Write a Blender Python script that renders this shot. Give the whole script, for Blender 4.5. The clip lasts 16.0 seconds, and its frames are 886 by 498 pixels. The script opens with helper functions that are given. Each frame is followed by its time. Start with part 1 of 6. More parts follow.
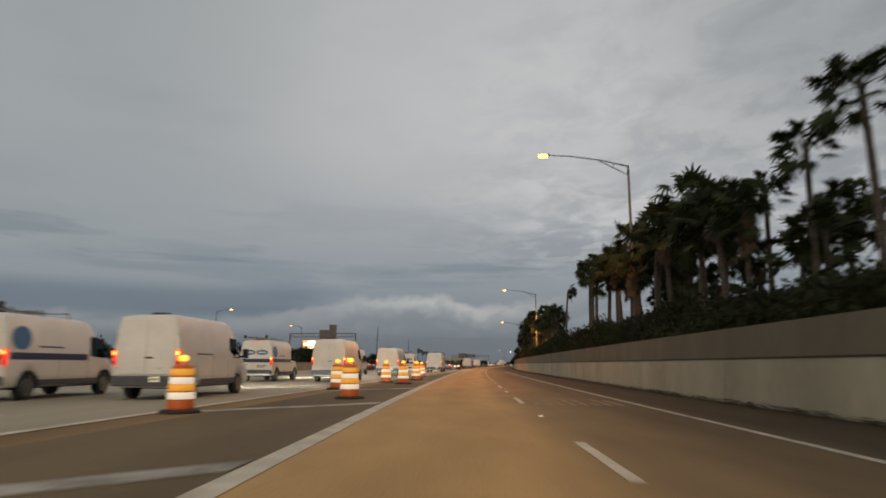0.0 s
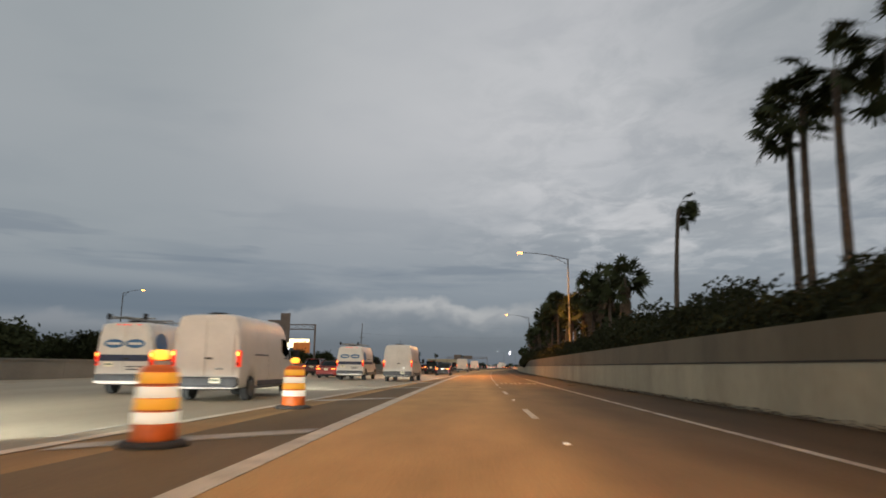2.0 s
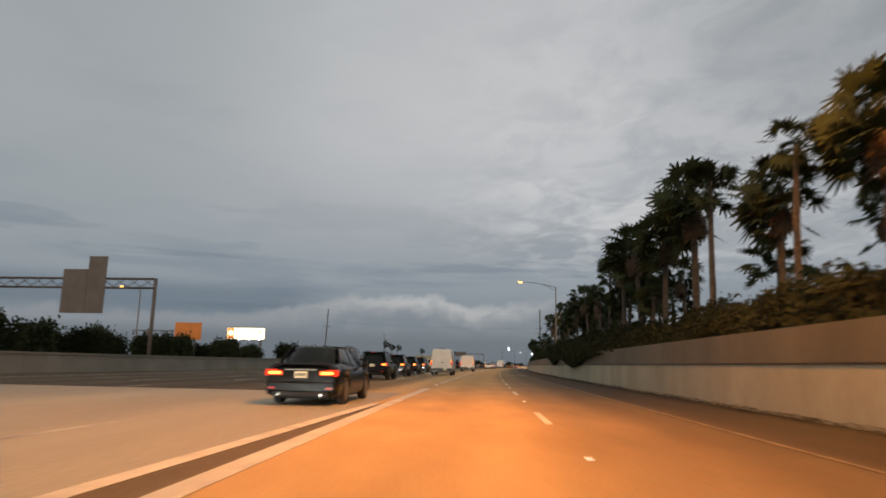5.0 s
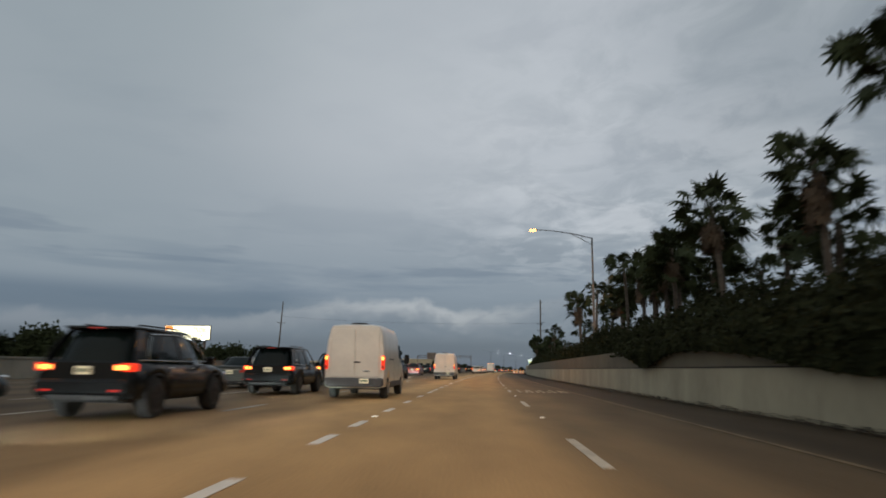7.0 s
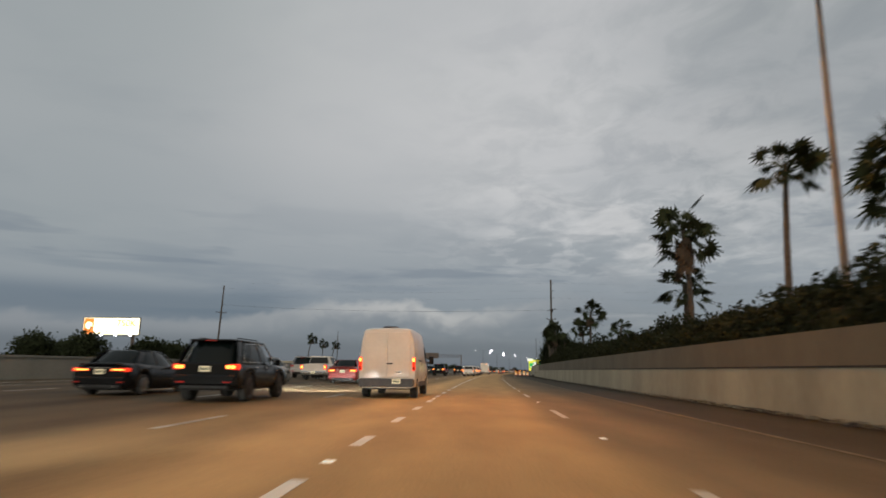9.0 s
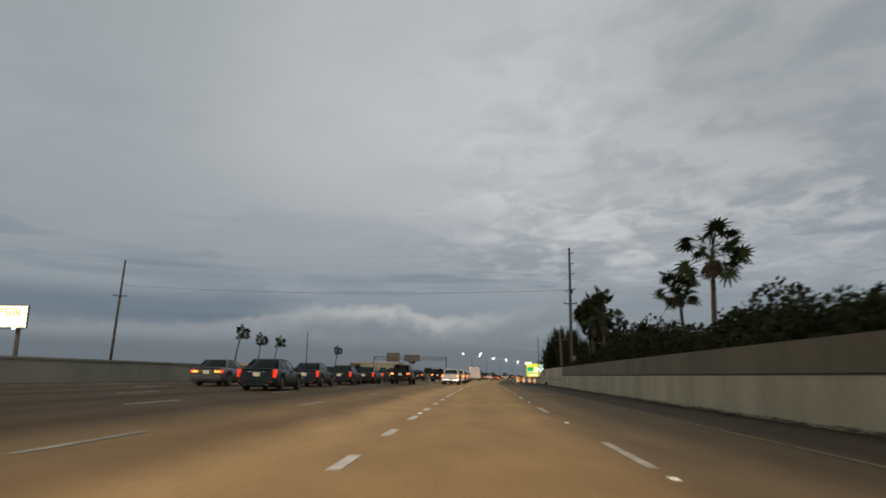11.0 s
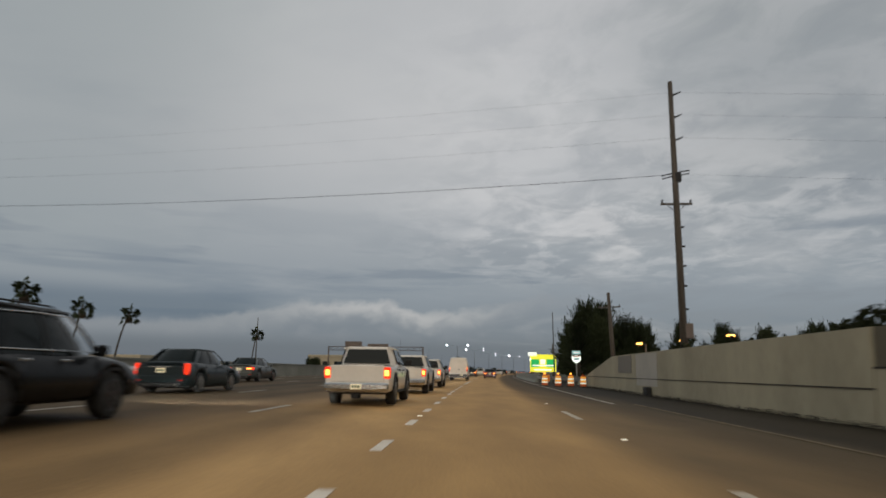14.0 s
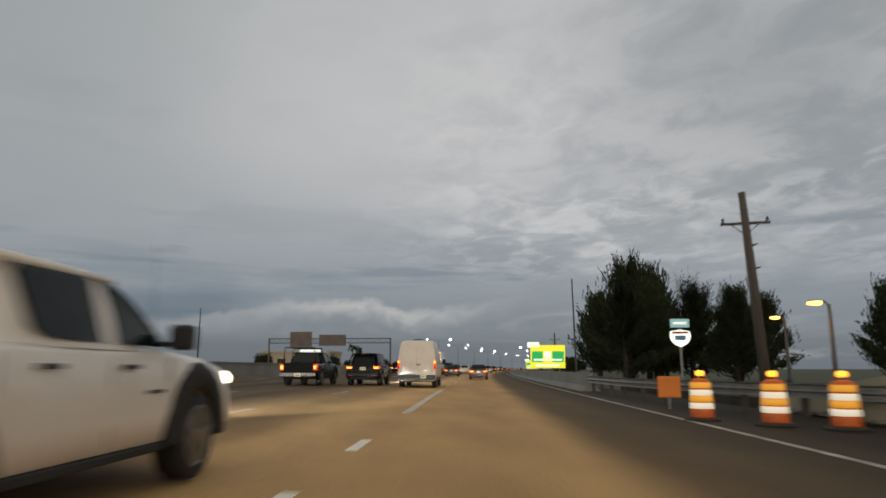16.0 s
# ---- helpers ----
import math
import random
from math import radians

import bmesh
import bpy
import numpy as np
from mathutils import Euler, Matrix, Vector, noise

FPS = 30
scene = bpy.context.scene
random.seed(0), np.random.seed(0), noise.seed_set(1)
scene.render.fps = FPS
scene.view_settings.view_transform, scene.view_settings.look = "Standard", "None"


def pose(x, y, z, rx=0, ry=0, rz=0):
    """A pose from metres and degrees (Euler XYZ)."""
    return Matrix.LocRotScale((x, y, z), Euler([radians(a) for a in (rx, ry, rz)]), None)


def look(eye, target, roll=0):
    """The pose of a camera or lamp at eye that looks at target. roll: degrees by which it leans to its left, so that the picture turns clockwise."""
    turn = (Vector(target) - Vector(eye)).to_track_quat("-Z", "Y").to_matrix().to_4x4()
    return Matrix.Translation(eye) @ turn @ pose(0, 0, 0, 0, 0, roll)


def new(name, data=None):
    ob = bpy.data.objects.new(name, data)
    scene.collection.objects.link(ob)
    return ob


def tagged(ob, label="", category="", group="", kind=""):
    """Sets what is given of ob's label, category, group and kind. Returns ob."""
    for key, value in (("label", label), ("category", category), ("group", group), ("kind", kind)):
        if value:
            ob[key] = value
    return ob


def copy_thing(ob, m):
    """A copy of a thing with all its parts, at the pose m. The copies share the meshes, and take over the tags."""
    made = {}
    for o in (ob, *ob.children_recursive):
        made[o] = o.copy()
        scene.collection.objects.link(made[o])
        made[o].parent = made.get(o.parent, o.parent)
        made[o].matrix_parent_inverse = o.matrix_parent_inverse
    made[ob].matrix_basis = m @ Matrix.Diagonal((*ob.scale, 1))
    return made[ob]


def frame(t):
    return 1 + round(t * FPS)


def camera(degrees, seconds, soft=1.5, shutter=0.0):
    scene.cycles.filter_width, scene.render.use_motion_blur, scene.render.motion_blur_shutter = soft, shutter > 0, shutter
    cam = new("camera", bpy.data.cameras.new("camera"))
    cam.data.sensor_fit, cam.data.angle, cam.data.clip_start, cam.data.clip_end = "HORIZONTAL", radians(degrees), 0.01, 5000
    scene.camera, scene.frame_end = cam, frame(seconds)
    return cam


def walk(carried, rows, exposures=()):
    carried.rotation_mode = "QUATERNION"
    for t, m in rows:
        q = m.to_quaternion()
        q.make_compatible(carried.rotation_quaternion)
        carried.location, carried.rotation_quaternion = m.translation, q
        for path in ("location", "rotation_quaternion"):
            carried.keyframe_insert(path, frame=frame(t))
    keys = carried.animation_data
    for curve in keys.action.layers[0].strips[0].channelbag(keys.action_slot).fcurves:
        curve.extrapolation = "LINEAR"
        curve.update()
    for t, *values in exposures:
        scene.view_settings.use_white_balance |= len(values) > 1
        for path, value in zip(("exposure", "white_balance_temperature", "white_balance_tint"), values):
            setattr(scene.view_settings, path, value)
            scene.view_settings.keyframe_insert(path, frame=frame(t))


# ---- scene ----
cam = camera(68.0, 16.0, soft=1.7, shutter=0.4)

K = 0.00036          # the road bends gently to the right (1 / radius in metres)
EYE = 1.045          # height of the camera over the road


def ease(x, a, b):
    k = max(0.0, min(1.0, (x - a) / (b - a)))
    return k * k * (3 - 2 * k)


def lift(s, d):
    """How far the far lanes rise above the near ones, a curve shaped to fit the camera's view of the vehicles."""
    return 0.33 * (1 - math.exp(d / 6)) ** 1.5 * ease(s, 165, 245) * (1 - ease(s, 400, 520)) if -27.5 < d < 0 else 0.0


def at(s, d, z=0.0):
    """A place: s metres along the road, d metres to the right of the lane line, z up from the road."""
    r = 1 / K
    return Vector((r - (r - d) * math.cos(K * s), (r - d) * math.sin(K * s), z + lift(s, d)))


def along(s, d, z=0.0, turn=0.0):
    """The pose of a thing that faces along the road at s, d; turn: degrees to the left."""
    p = at(s, d, z)
    return pose(p.x, p.y, p.z, 0, 0, turn - math.degrees(K * s))


# seconds, metres along the road, metres from the lane line, yaw from the road, pitch, roll
RIDE = [
    (0.0, 0.00, 2.11, 1.74, 9.96, 0.10),
    (0.5, 10.31, 2.16, 1.75, 9.95, 0.09),
    (1.0, 20.55, 2.24, 1.78, 10.05, 0.41),
    (1.5, 30.75, 2.35, 2.03, 10.03, 0.17),
    (2.0, 40.97, 2.34, 2.37, 10.15, 0.49),
    (2.5, 51.26, 2.40, 2.78, 10.02, 0.31),
    (3.0, 61.64, 2.39, 2.99, 9.92, 0.81),
    (3.5, 72.07, 2.43, 3.32, 9.88, 1.04),
    (6.0, 124.30, 2.31, 3.17, 10.10, 1.09),
    (6.5, 134.65, 2.27, 3.14, 10.19, 1.02),
    (7.0, 144.95, 2.24, 3.04, 10.34, 0.88),
    (7.5, 155.23, 2.11, 2.98, 10.37, 0.67),
    (8.0, 165.50, 1.94, 2.85, 10.36, 0.63),
    (8.5, 175.73, 1.78, 2.87, 10.35, 0.57),
    (9.0, 185.85, 1.69, 3.02, 10.44, 0.66),
    (11.5, 235.39, 1.50, 2.81, 10.92, 0.77),
    (12.0, 244.46, 1.40, 2.74, 10.80, 0.53),
    (12.5, 253.14, 1.32, 2.69, 10.63, 0.41),
    (13.0, 261.79, 1.36, 2.69, 10.67, 0.46),
    (13.5, 270.56, 1.35, 2.68, 10.68, 0.31),
    (14.0, 279.63, 1.31, 2.80, 10.53, 0.69),
    (14.5, 288.92, 1.27, 2.84, 10.48, 0.90),
    (15.0, 298.50, 1.31, 2.63, 10.50, 1.05),
    (15.5, 308.25, 1.44, 2.31, 10.46, 0.49),
    (16.0, 318.08, 1.53, 2.17, 10.33, 0.03),
]
walk(cam, [(t, along(s, d, EYE, yaw) @ pose(0, 0, 0, 90 + pitch) @ pose(0, 0, 0, 0, 0, roll))
           for t, s, d, yaw, pitch, roll in RIDE],
     exposures=[(0.0, 0.0, 6600, 10), (1.0, 0.0, 6420, 10), (2.0, 0.03, 6420, 10), (3.0, 0.10, 6720, 12), (3.5, 0.15, 7080, 14), (5.0, 0.08, 6500, 10), (6.0, 0.0, 6100, 8), (7.0, 0.0, 6050, 7),
                (8.0, 0.02, 6430, 9), (8.5, 0.04, 6540, 9), (9.0, 0.06, 6520, 9), (12.5, 0.03, 6450, 9), (16.0, 0.05, 6600, 10)])

# ---------------------------------------------------------------- sky and sun
SUN_TURN, SUN_HEIGHT = 205.0, 14.0     # low behind the camera, unseen; added to light what faces it


def build_world():
    world = bpy.data.worlds.new("dusk_sky")
    scene.world = world
    world.use_nodes = True
    nt = world.node_tree
    nt.nodes.clear()
    N, L = nt.nodes.new, nt.links.new

    def math_node(op, a, b=None, c=None):
        n = N("ShaderNodeMath")
        n.operation = op
        for i, v in enumerate((a, b, c)):
            if v is None:
                continue
            if isinstance(v, (int, float)):
                n.inputs[i].default_value = v
            else:
                L(v, n.inputs[i])
        return n.outputs[0]

    def smooth(v, lo, hi):
        n = N("ShaderNodeMapRange")
        n.interpolation_type = "SMOOTHSTEP"
        L(v, n.inputs[0])
        n.inputs[1].default_value, n.inputs[2].default_value = lo, hi
        return n.outputs[0]

    def noise_at(x, y, scale, detail=4.0, rough=0.55, z=0.0, warp=0.0):
        c = N("ShaderNodeCombineXYZ")
        for i, v in enumerate((x, y, z)):
            if isinstance(v, (int, float)):
                c.inputs[i].default_value = v
            else:
                L(v, c.inputs[i])
        n = N("ShaderNodeTexNoise")
        L(c.outputs[0], n.inputs["Vector"])
        n.inputs["Scale"].default_value = scale
        n.inputs["Detail"].default_value = detail
        n.inputs["Roughness"].default_value = rough
        n.inputs["Distortion"].default_value = warp
        return n.outputs["Fac"]

    def mix(f, a, b):
        n = N("ShaderNodeMix")
        n.data_type = "RGBA"
        for sock, v in ((n.inputs[0], f), (n.inputs[6], a), (n.inputs[7], b)):
            if isinstance(v, (int, float)):
                sock.default_value = v
            elif isinstance(v, tuple):
                sock.default_value = (*v, 1)
            else:
                L(v, sock)
        return n.outputs[2]

    co = N("ShaderNodeTexCoord")
    sep = N("ShaderNodeSeparateXYZ")
    L(co.outputs["Generated"], sep.inputs[0])
    x, y, z = sep.outputs
    az = math_node("ARCTAN2", x, y)
    el = math_node("ARCSINE", z)
    # the sheet of cloud, seen in perspective
    flat = math_node("ADD", math_node("MAXIMUM", z, 0.0), 0.10)
    px, py = math_node("DIVIDE", x, flat), math_node("DIVIDE", y, flat)
    big = noise_at(px, py, 0.75, 5, 0.55, 3.7, 0.6)
    fine = noise_at(px, math_node("MULTIPLY", py, 0.9), 1.7, 6, 0.55, 1.1, 0.35)
    streak = noise_at(math_node("MULTIPLY", az, 2.2), math_node("MULTIPLY", el, 17.0), 1.6, 4, 0.5, 5.2, 0.4)

    ramp = N("ShaderNodeValToRGB")
    L(math_node("MULTIPLY", el, 1.6), ramp.inputs[0])
    stops = [(0.0, (0.125, 0.150, 0.190)), (0.07, (0.150, 0.178, 0.220)), (0.17, (0.225, 0.252, 0.292)),
             (0.32, (0.305, 0.325, 0.352)), (0.52, (0.385, 0.395, 0.412)), (0.85, (0.375, 0.395, 0.405))]
    els = ramp.color_ramp.elements
    while len(els) < len(stops):
        els.new(0.5)
    for e, (p, c) in zip(els, stops):
        e.position, e.color = p, (*c, 1)
    base = ramp.outputs[0]
    # dark streaks low down, light and dark mottle higher up and to the right
    base = mix(math_node("MULTIPLY", smooth(streak, 0.52, 0.72), math_node("MULTIPLY", smooth(el, 0.30, 0.08), 0.55)), base, (0.125, 0.160, 0.215))
    right = smooth(az, -0.15, 0.35)
    base = mix(math_node("MULTIPLY", smooth(big, 0.50, 0.72), math_node("ADD", math_node("MULTIPLY", right, 0.5), 0.12)), base, (0.46, 0.46, 0.475))
    base = mix(math_node("MULTIPLY", smooth(fine, 0.48, 0.62), math_node("MULTIPLY", math_node("MULTIPLY", right, smooth(el, 0.10, 0.22)), 0.85)), base, (0.575, 0.565, 0.575))
    base = mix(math_node("MULTIPLY", smooth(big, 0.50, 0.30), math_node("ADD", math_node("MULTIPLY", right, 0.50), 0.12)), base, (0.195, 0.215, 0.25))
    small = noise_at(px, math_node("MULTIPLY", py, 0.8), 4.6, 6, 0.58, 6.4, 0.5)
    patch = math_node("MULTIPLY", smooth(az, -0.14, 0.28), smooth(el, 0.10, 0.22))
    base = mix(math_node("MULTIPLY", smooth(small, 0.47, 0.62), math_node("MULTIPLY", patch, 0.55)), base, (0.59, 0.585, 0.60))
    base = mix(math_node("MULTIPLY", smooth(small, 0.50, 0.36), math_node("MULTIPLY", patch, 0.55)), base, (0.235, 0.255, 0.285))
    mid = noise_at(px, py, 1.25, 5, 0.5, 8.3, 0.25)
    base = mix(math_node("MULTIPLY", smooth(mid, 0.56, 0.36), math_node("MULTIPLY", smooth(el, 0.05, 0.2), 0.38)), base, (0.235, 0.26, 0.295))
    centre = math_node("MULTIPLY", math_node("MULTIPLY", smooth(az, -0.42, -0.05), smooth(az, 0.62, 0.20)), smooth(el, 0.12, 0.38))
    base = mix(math_node("MULTIPLY", centre, 0.50), base, (0.55, 0.545, 0.56))
    side_dim = math_node("MULTIPLY", smooth(az, -0.18, -0.55), smooth(el, 0.06, 0.20))
    base = mix(math_node("MULTIPLY", side_dim, 0.55), base, (0.275, 0.305, 0.325))
    far_dim = math_node("MULTIPLY", smooth(az, 0.16, 0.56), smooth(el, 0.12, 0.34))
    base = mix(math_node("MULTIPLY", far_dim, 0.58), base, (0.27, 0.285, 0.30))

    def hill(centre, width):
        v = math_node("DIVIDE", math_node("SUBTRACT", az, centre), width)
        return math_node("EXPONENT", math_node("MULTIPLY", math_node("MULTIPLY", v, v), -1.0))

    # the blue gap over the bank on one side, and thin dark bars above it
    gap = math_node("MULTIPLY", smooth(az, -0.16, -0.28), math_node("MULTIPLY", smooth(el, 0.060, 0.078), smooth(el, 0.122, 0.094)))
    base = mix(math_node("MULTIPLY", gap, 0.62), base, (0.095, 0.130, 0.180))
    wisp = noise_at(math_node("MULTIPLY", az, 1.0), math_node("MULTIPLY", el, 9.0), 4.2, 3, 0.5, 9.0, 0.3)
    bars = math_node("MULTIPLY", smooth(wisp, 0.58, 0.70), math_node("MULTIPLY", smooth(el, 0.11, 0.14), smooth(el, 0.24, 0.17)))
    base = mix(math_node("MULTIPLY", bars, 0.45), base, (0.135, 0.165, 0.215))
    # the bank of heaped cloud over the horizon
    lump = noise_at(az, 0.0, 11.0, 3, 0.5, 2.0)
    puff = noise_at(az, math_node("MULTIPLY", el, 1.5), 24.0, 5, 0.55, 4.0, 0.3)
    top = math_node("ADD", math_node("ADD", math_node("MULTIPLY", hill(-0.10, 0.16), 0.038), math_node("MULTIPLY", hill(0.22, 0.13), 0.048)),
                    math_node("ADD", math_node("ADD", math_node("MULTIPLY", math_node("SUBTRACT", lump, 0.5), 0.030), math_node("MULTIPLY", math_node("SUBTRACT", puff, 0.5), 0.036)), 0.066))
    under = math_node("SUBTRACT", top, el)
    rim = math_node("MULTIPLY", smooth(under, 0.040, 0.004), math_node("ADD", math_node("MULTIPLY", hill(-0.03, 0.17), 0.80), 0.18))
    body = mix(rim, (0.165, 0.190, 0.230), (0.435, 0.430, 0.440))
    body = mix(math_node("MULTIPLY", smooth(puff, 0.42, 0.68), 0.35), body, (0.230, 0.245, 0.280))
    body = mix(smooth(el, 0.056, 0.030), body, (0.122, 0.145, 0.180))
    soft = math_node("MULTIPLY", smooth(under, -0.004, 0.010), math_node("ADD", math_node("MULTIPLY", smooth(az, 0.30, 0.02), 0.45), 0.47))
    base = mix(soft, base, body)
    # unseen sky behind the camera brightened, in place of headlights on the vehicles' backs
    glow = smooth(y, 0.1, -0.9)
    base = mix(glow, base, (0.74, 0.67, 0.58))
    sky = N("ShaderNodeTexSky")
    sky.sky_type = "NISHITA"
    sky.sun_disc = False
    sky.sun_elevation, sky.sun_rotation = radians(SUN_HEIGHT), radians(SUN_TURN)
    thin = N("ShaderNodeMix")
    thin.data_type, thin.blend_type = "RGBA", "ADD"
    thin.inputs[0].default_value = 0.006
    warm = N("ShaderNodeMix")
    warm.data_type, warm.blend_type = "RGBA", "MULTIPLY"
    warm.inputs[0].default_value = 1.0
    warm.inputs[7].default_value = (1.0, 1.0, 0.98, 1)
    L(base, warm.inputs[6])
    L(warm.outputs[2], thin.inputs[6])
    L(sky.outputs[0], thin.inputs[7])
    bg = N("ShaderNodeBackground")
    L(thin.outputs[2], bg.inputs[0])
    bg.inputs[1].default_value = 1.0
    L(bg.outputs[0], N("ShaderNodeOutputWorld").inputs[0])


build_world()
sun_data = bpy.data.lights.new("sun", "SUN")
sun_data.energy, sun_data.angle, sun_data.color = 0.32, radians(50), (1.0, 0.90, 0.78)
sun = new("sun", sun_data)
sun.matrix_world = look((0, 0, 0), (-math.sin(radians(SUN_TURN)), -math.cos(radians(SUN_TURN)), -math.tan(radians(SUN_HEIGHT))))


# ---------------------------------------------------------------- materials
def surf(name, color, rough=0.6, metal=0.0, vary=0.25, scale=2.0, grain=40.0, bump=0.15, emit=None, power=0.0, coat=0.0, spec=0.5, per_object=0.0, dirt=None, stretch=None):
    """A surface with stains at two scales, fine relief and, where it gives light, emission."""
    m = bpy.data.materials.new(name)
    m.use_nodes = True
    nt = m.node_tree
    b = nt.nodes["Principled BSDF"]
    N, L = nt.nodes.new, nt.links.new
    b.inputs["Roughness"].default_value = rough
    b.inputs["Metallic"].default_value = metal
    b.inputs["Coat Weight"].default_value = coat
    b.inputs["Coat Roughness"].default_value = 0.08
    b.inputs["Specular IOR Level"].default_value = spec
    co = N("ShaderNodeTexCoord")
    vec = co.outputs["Object"]
    if stretch:
        mp = N("ShaderNodeMapping")
        mp.inputs["Scale"].default_value = stretch
        L(vec, mp.inputs[0])
        vec = mp.outputs[0]
    n1, n2 = N("ShaderNodeTexNoise"), N("ShaderNodeTexNoise")
    for n, sc, de in ((n1, scale, 5), (n2, grain, 3)):
        L(vec, n.inputs["Vector"])
        n.inputs["Scale"].default_value, n.inputs["Detail"].default_value = sc, de
    mixed = N("ShaderNodeMath")
    mixed.operation = "MULTIPLY_ADD"
    L(n2.outputs["Fac"], mixed.inputs[0])
    mixed.inputs[1].default_value = 0.45
    L(n1.outputs["Fac"], mixed.inputs[2])
    ramp = N("ShaderNodeValToRGB")
    L(mixed.outputs[0], ramp.inputs[0])
    lo = tuple(max(0.0, c * (1 - vary)) for c in color)
    hi = tuple(min(1.0, c * (1 + vary)) for c in color)
    if dirt:
        lo = dirt
    e = ramp.color_ramp.elements
    e[0].position, e[0].color = 0.50, (*lo, 1)
    e[1].position, e[1].color = 0.95, (*hi, 1)
    out = ramp.outputs[0]
    if per_object:
        info = N("ShaderNodeObjectInfo")
        hsv = N("ShaderNodeHueSaturation")
        mr = N("ShaderNodeMapRange")
        L(info.outputs["Random"], mr.inputs[0])
        mr.inputs[3].default_value, mr.inputs[4].default_value = 1 - per_object, 1 + per_object
        L(mr.outputs[0], hsv.inputs["Value"])
        L(out, hsv.inputs["Color"])
        out = hsv.outputs[0]
    L(out, b.inputs["Base Color"])
    if bump:
        bp = N("ShaderNodeBump")
        bp.inputs["Strength"].default_value = bump
        bp.inputs["Distance"].default_value = 0.02
        L(n2.outputs["Fac"], bp.inputs["Height"])
        L(bp.outputs[0], b.inputs["Normal"])
    if emit:
        b.inputs["Emission Color"].default_value = (*emit, 1)
        b.inputs["Emission Strength"].default_value = power
    return m


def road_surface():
    """Worn highway paving: headlight pool painted pale and warm into the near lane, falling off to dark outer lanes and
    shoulder; oil bands, stains, fine grain.
    """
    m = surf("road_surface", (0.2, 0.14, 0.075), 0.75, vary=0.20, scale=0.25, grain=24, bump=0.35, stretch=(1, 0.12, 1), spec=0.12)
    nt = m.node_tree
    N, L = nt.nodes.new, nt.links.new

    def calc(op, a, b=0.0, c=None):
        n = N("ShaderNodeMath")
        n.operation = op
        for i, v in enumerate((a, b) if c is None else (a, b, c)):
            if isinstance(v, (int, float)):
                n.inputs[i].default_value = v
            else:
                L(v, n.inputs[i])
        return n.outputs[0]

    def noise(vec, scale, detail, stretch):
        mp = N("ShaderNodeMapping")
        mp.inputs["Scale"].default_value = stretch
        L(vec, mp.inputs[0])
        n = N("ShaderNodeTexNoise")
        L(mp.outputs[0], n.inputs["Vector"])
        n.inputs["Scale"].default_value, n.inputs["Detail"].default_value = scale, detail
        return n.outputs["Fac"]

    co = N("ShaderNodeTexCoord").outputs["Object"]
    sep = N("ShaderNodeSeparateXYZ")
    L(co, sep.inputs[0])
    rx = calc("SUBTRACT", 1 / K, sep.outputs[0])
    y = sep.outputs[1]
    d = calc("SUBTRACT", 1 / K, calc("SQRT", calc("ADD", calc("MULTIPLY", rx, rx), calc("MULTIPLY", y, y))))
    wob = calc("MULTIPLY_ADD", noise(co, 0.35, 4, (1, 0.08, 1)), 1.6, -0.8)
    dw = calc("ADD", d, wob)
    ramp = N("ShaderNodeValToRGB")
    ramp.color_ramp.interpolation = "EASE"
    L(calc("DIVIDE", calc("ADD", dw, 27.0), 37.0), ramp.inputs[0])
    # the car's own headlight pool painted across the lanes: warm centre, darker sides
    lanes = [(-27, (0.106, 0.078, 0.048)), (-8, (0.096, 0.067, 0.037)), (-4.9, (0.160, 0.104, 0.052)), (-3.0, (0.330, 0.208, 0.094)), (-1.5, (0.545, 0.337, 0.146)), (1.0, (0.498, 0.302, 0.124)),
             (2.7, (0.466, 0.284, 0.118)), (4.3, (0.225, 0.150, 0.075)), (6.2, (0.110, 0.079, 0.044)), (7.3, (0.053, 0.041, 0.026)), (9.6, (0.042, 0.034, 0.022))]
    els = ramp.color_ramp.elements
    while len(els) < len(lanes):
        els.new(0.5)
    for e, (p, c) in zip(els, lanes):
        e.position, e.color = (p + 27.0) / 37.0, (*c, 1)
    # oil bands along the lanes, tyre paths, blotches and grain
    wave = calc("COSINE", calc("MULTIPLY", calc("ADD", calc("MULTIPLY_ADD", wob, 0.3, d), 2.4), 2 * math.pi / 3.4))
    fade = calc("MINIMUM", calc("MAXIMUM", calc("MULTIPLY", calc("ADD", d, 0.6), -0.9), 0.12), 1.0)
    band = calc("MULTIPLY", calc("POWER", calc("MULTIPLY_ADD", wave, 0.5, 0.5), 2.0), calc("MULTIPLY", fade, 0.34))
    track = calc("MULTIPLY", calc("COSINE", calc("MULTIPLY", d, 2 * math.pi / 1.83)), 0.05)
    blot = calc("MULTIPLY_ADD", noise(co, 0.9, 5, (1, 0.3, 1)), 0.7, -0.35)
    fine = calc("MULTIPLY_ADD", noise(co, 30.0, 2, (1, 0.6, 1)), 0.5, -0.25)
    k = calc("SUBTRACT", calc("ADD", calc("ADD", blot, fine), 1.0), calc("ADD", band, track))
    # newer, darker asphalt where the ramp lane leaves
    newer = 1.0
    for v, lo, hi in ((calc("MULTIPLY_ADD", wob, 4.0, y), 284.0, 322.0), (calc("MULTIPLY_ADD", wob, 0.12, d), 2.8, 3.7)):
        r = N("ShaderNodeMapRange")
        r.interpolation_type = "SMOOTHSTEP"
        L(v, r.inputs[0])
        r.inputs[1].default_value, r.inputs[2].default_value = lo, hi
        newer = calc("MULTIPLY", newer, r.outputs[0])
    k = calc("MULTIPLY", k, calc("MULTIPLY_ADD", newer, -0.52, 1.0))
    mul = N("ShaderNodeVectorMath")
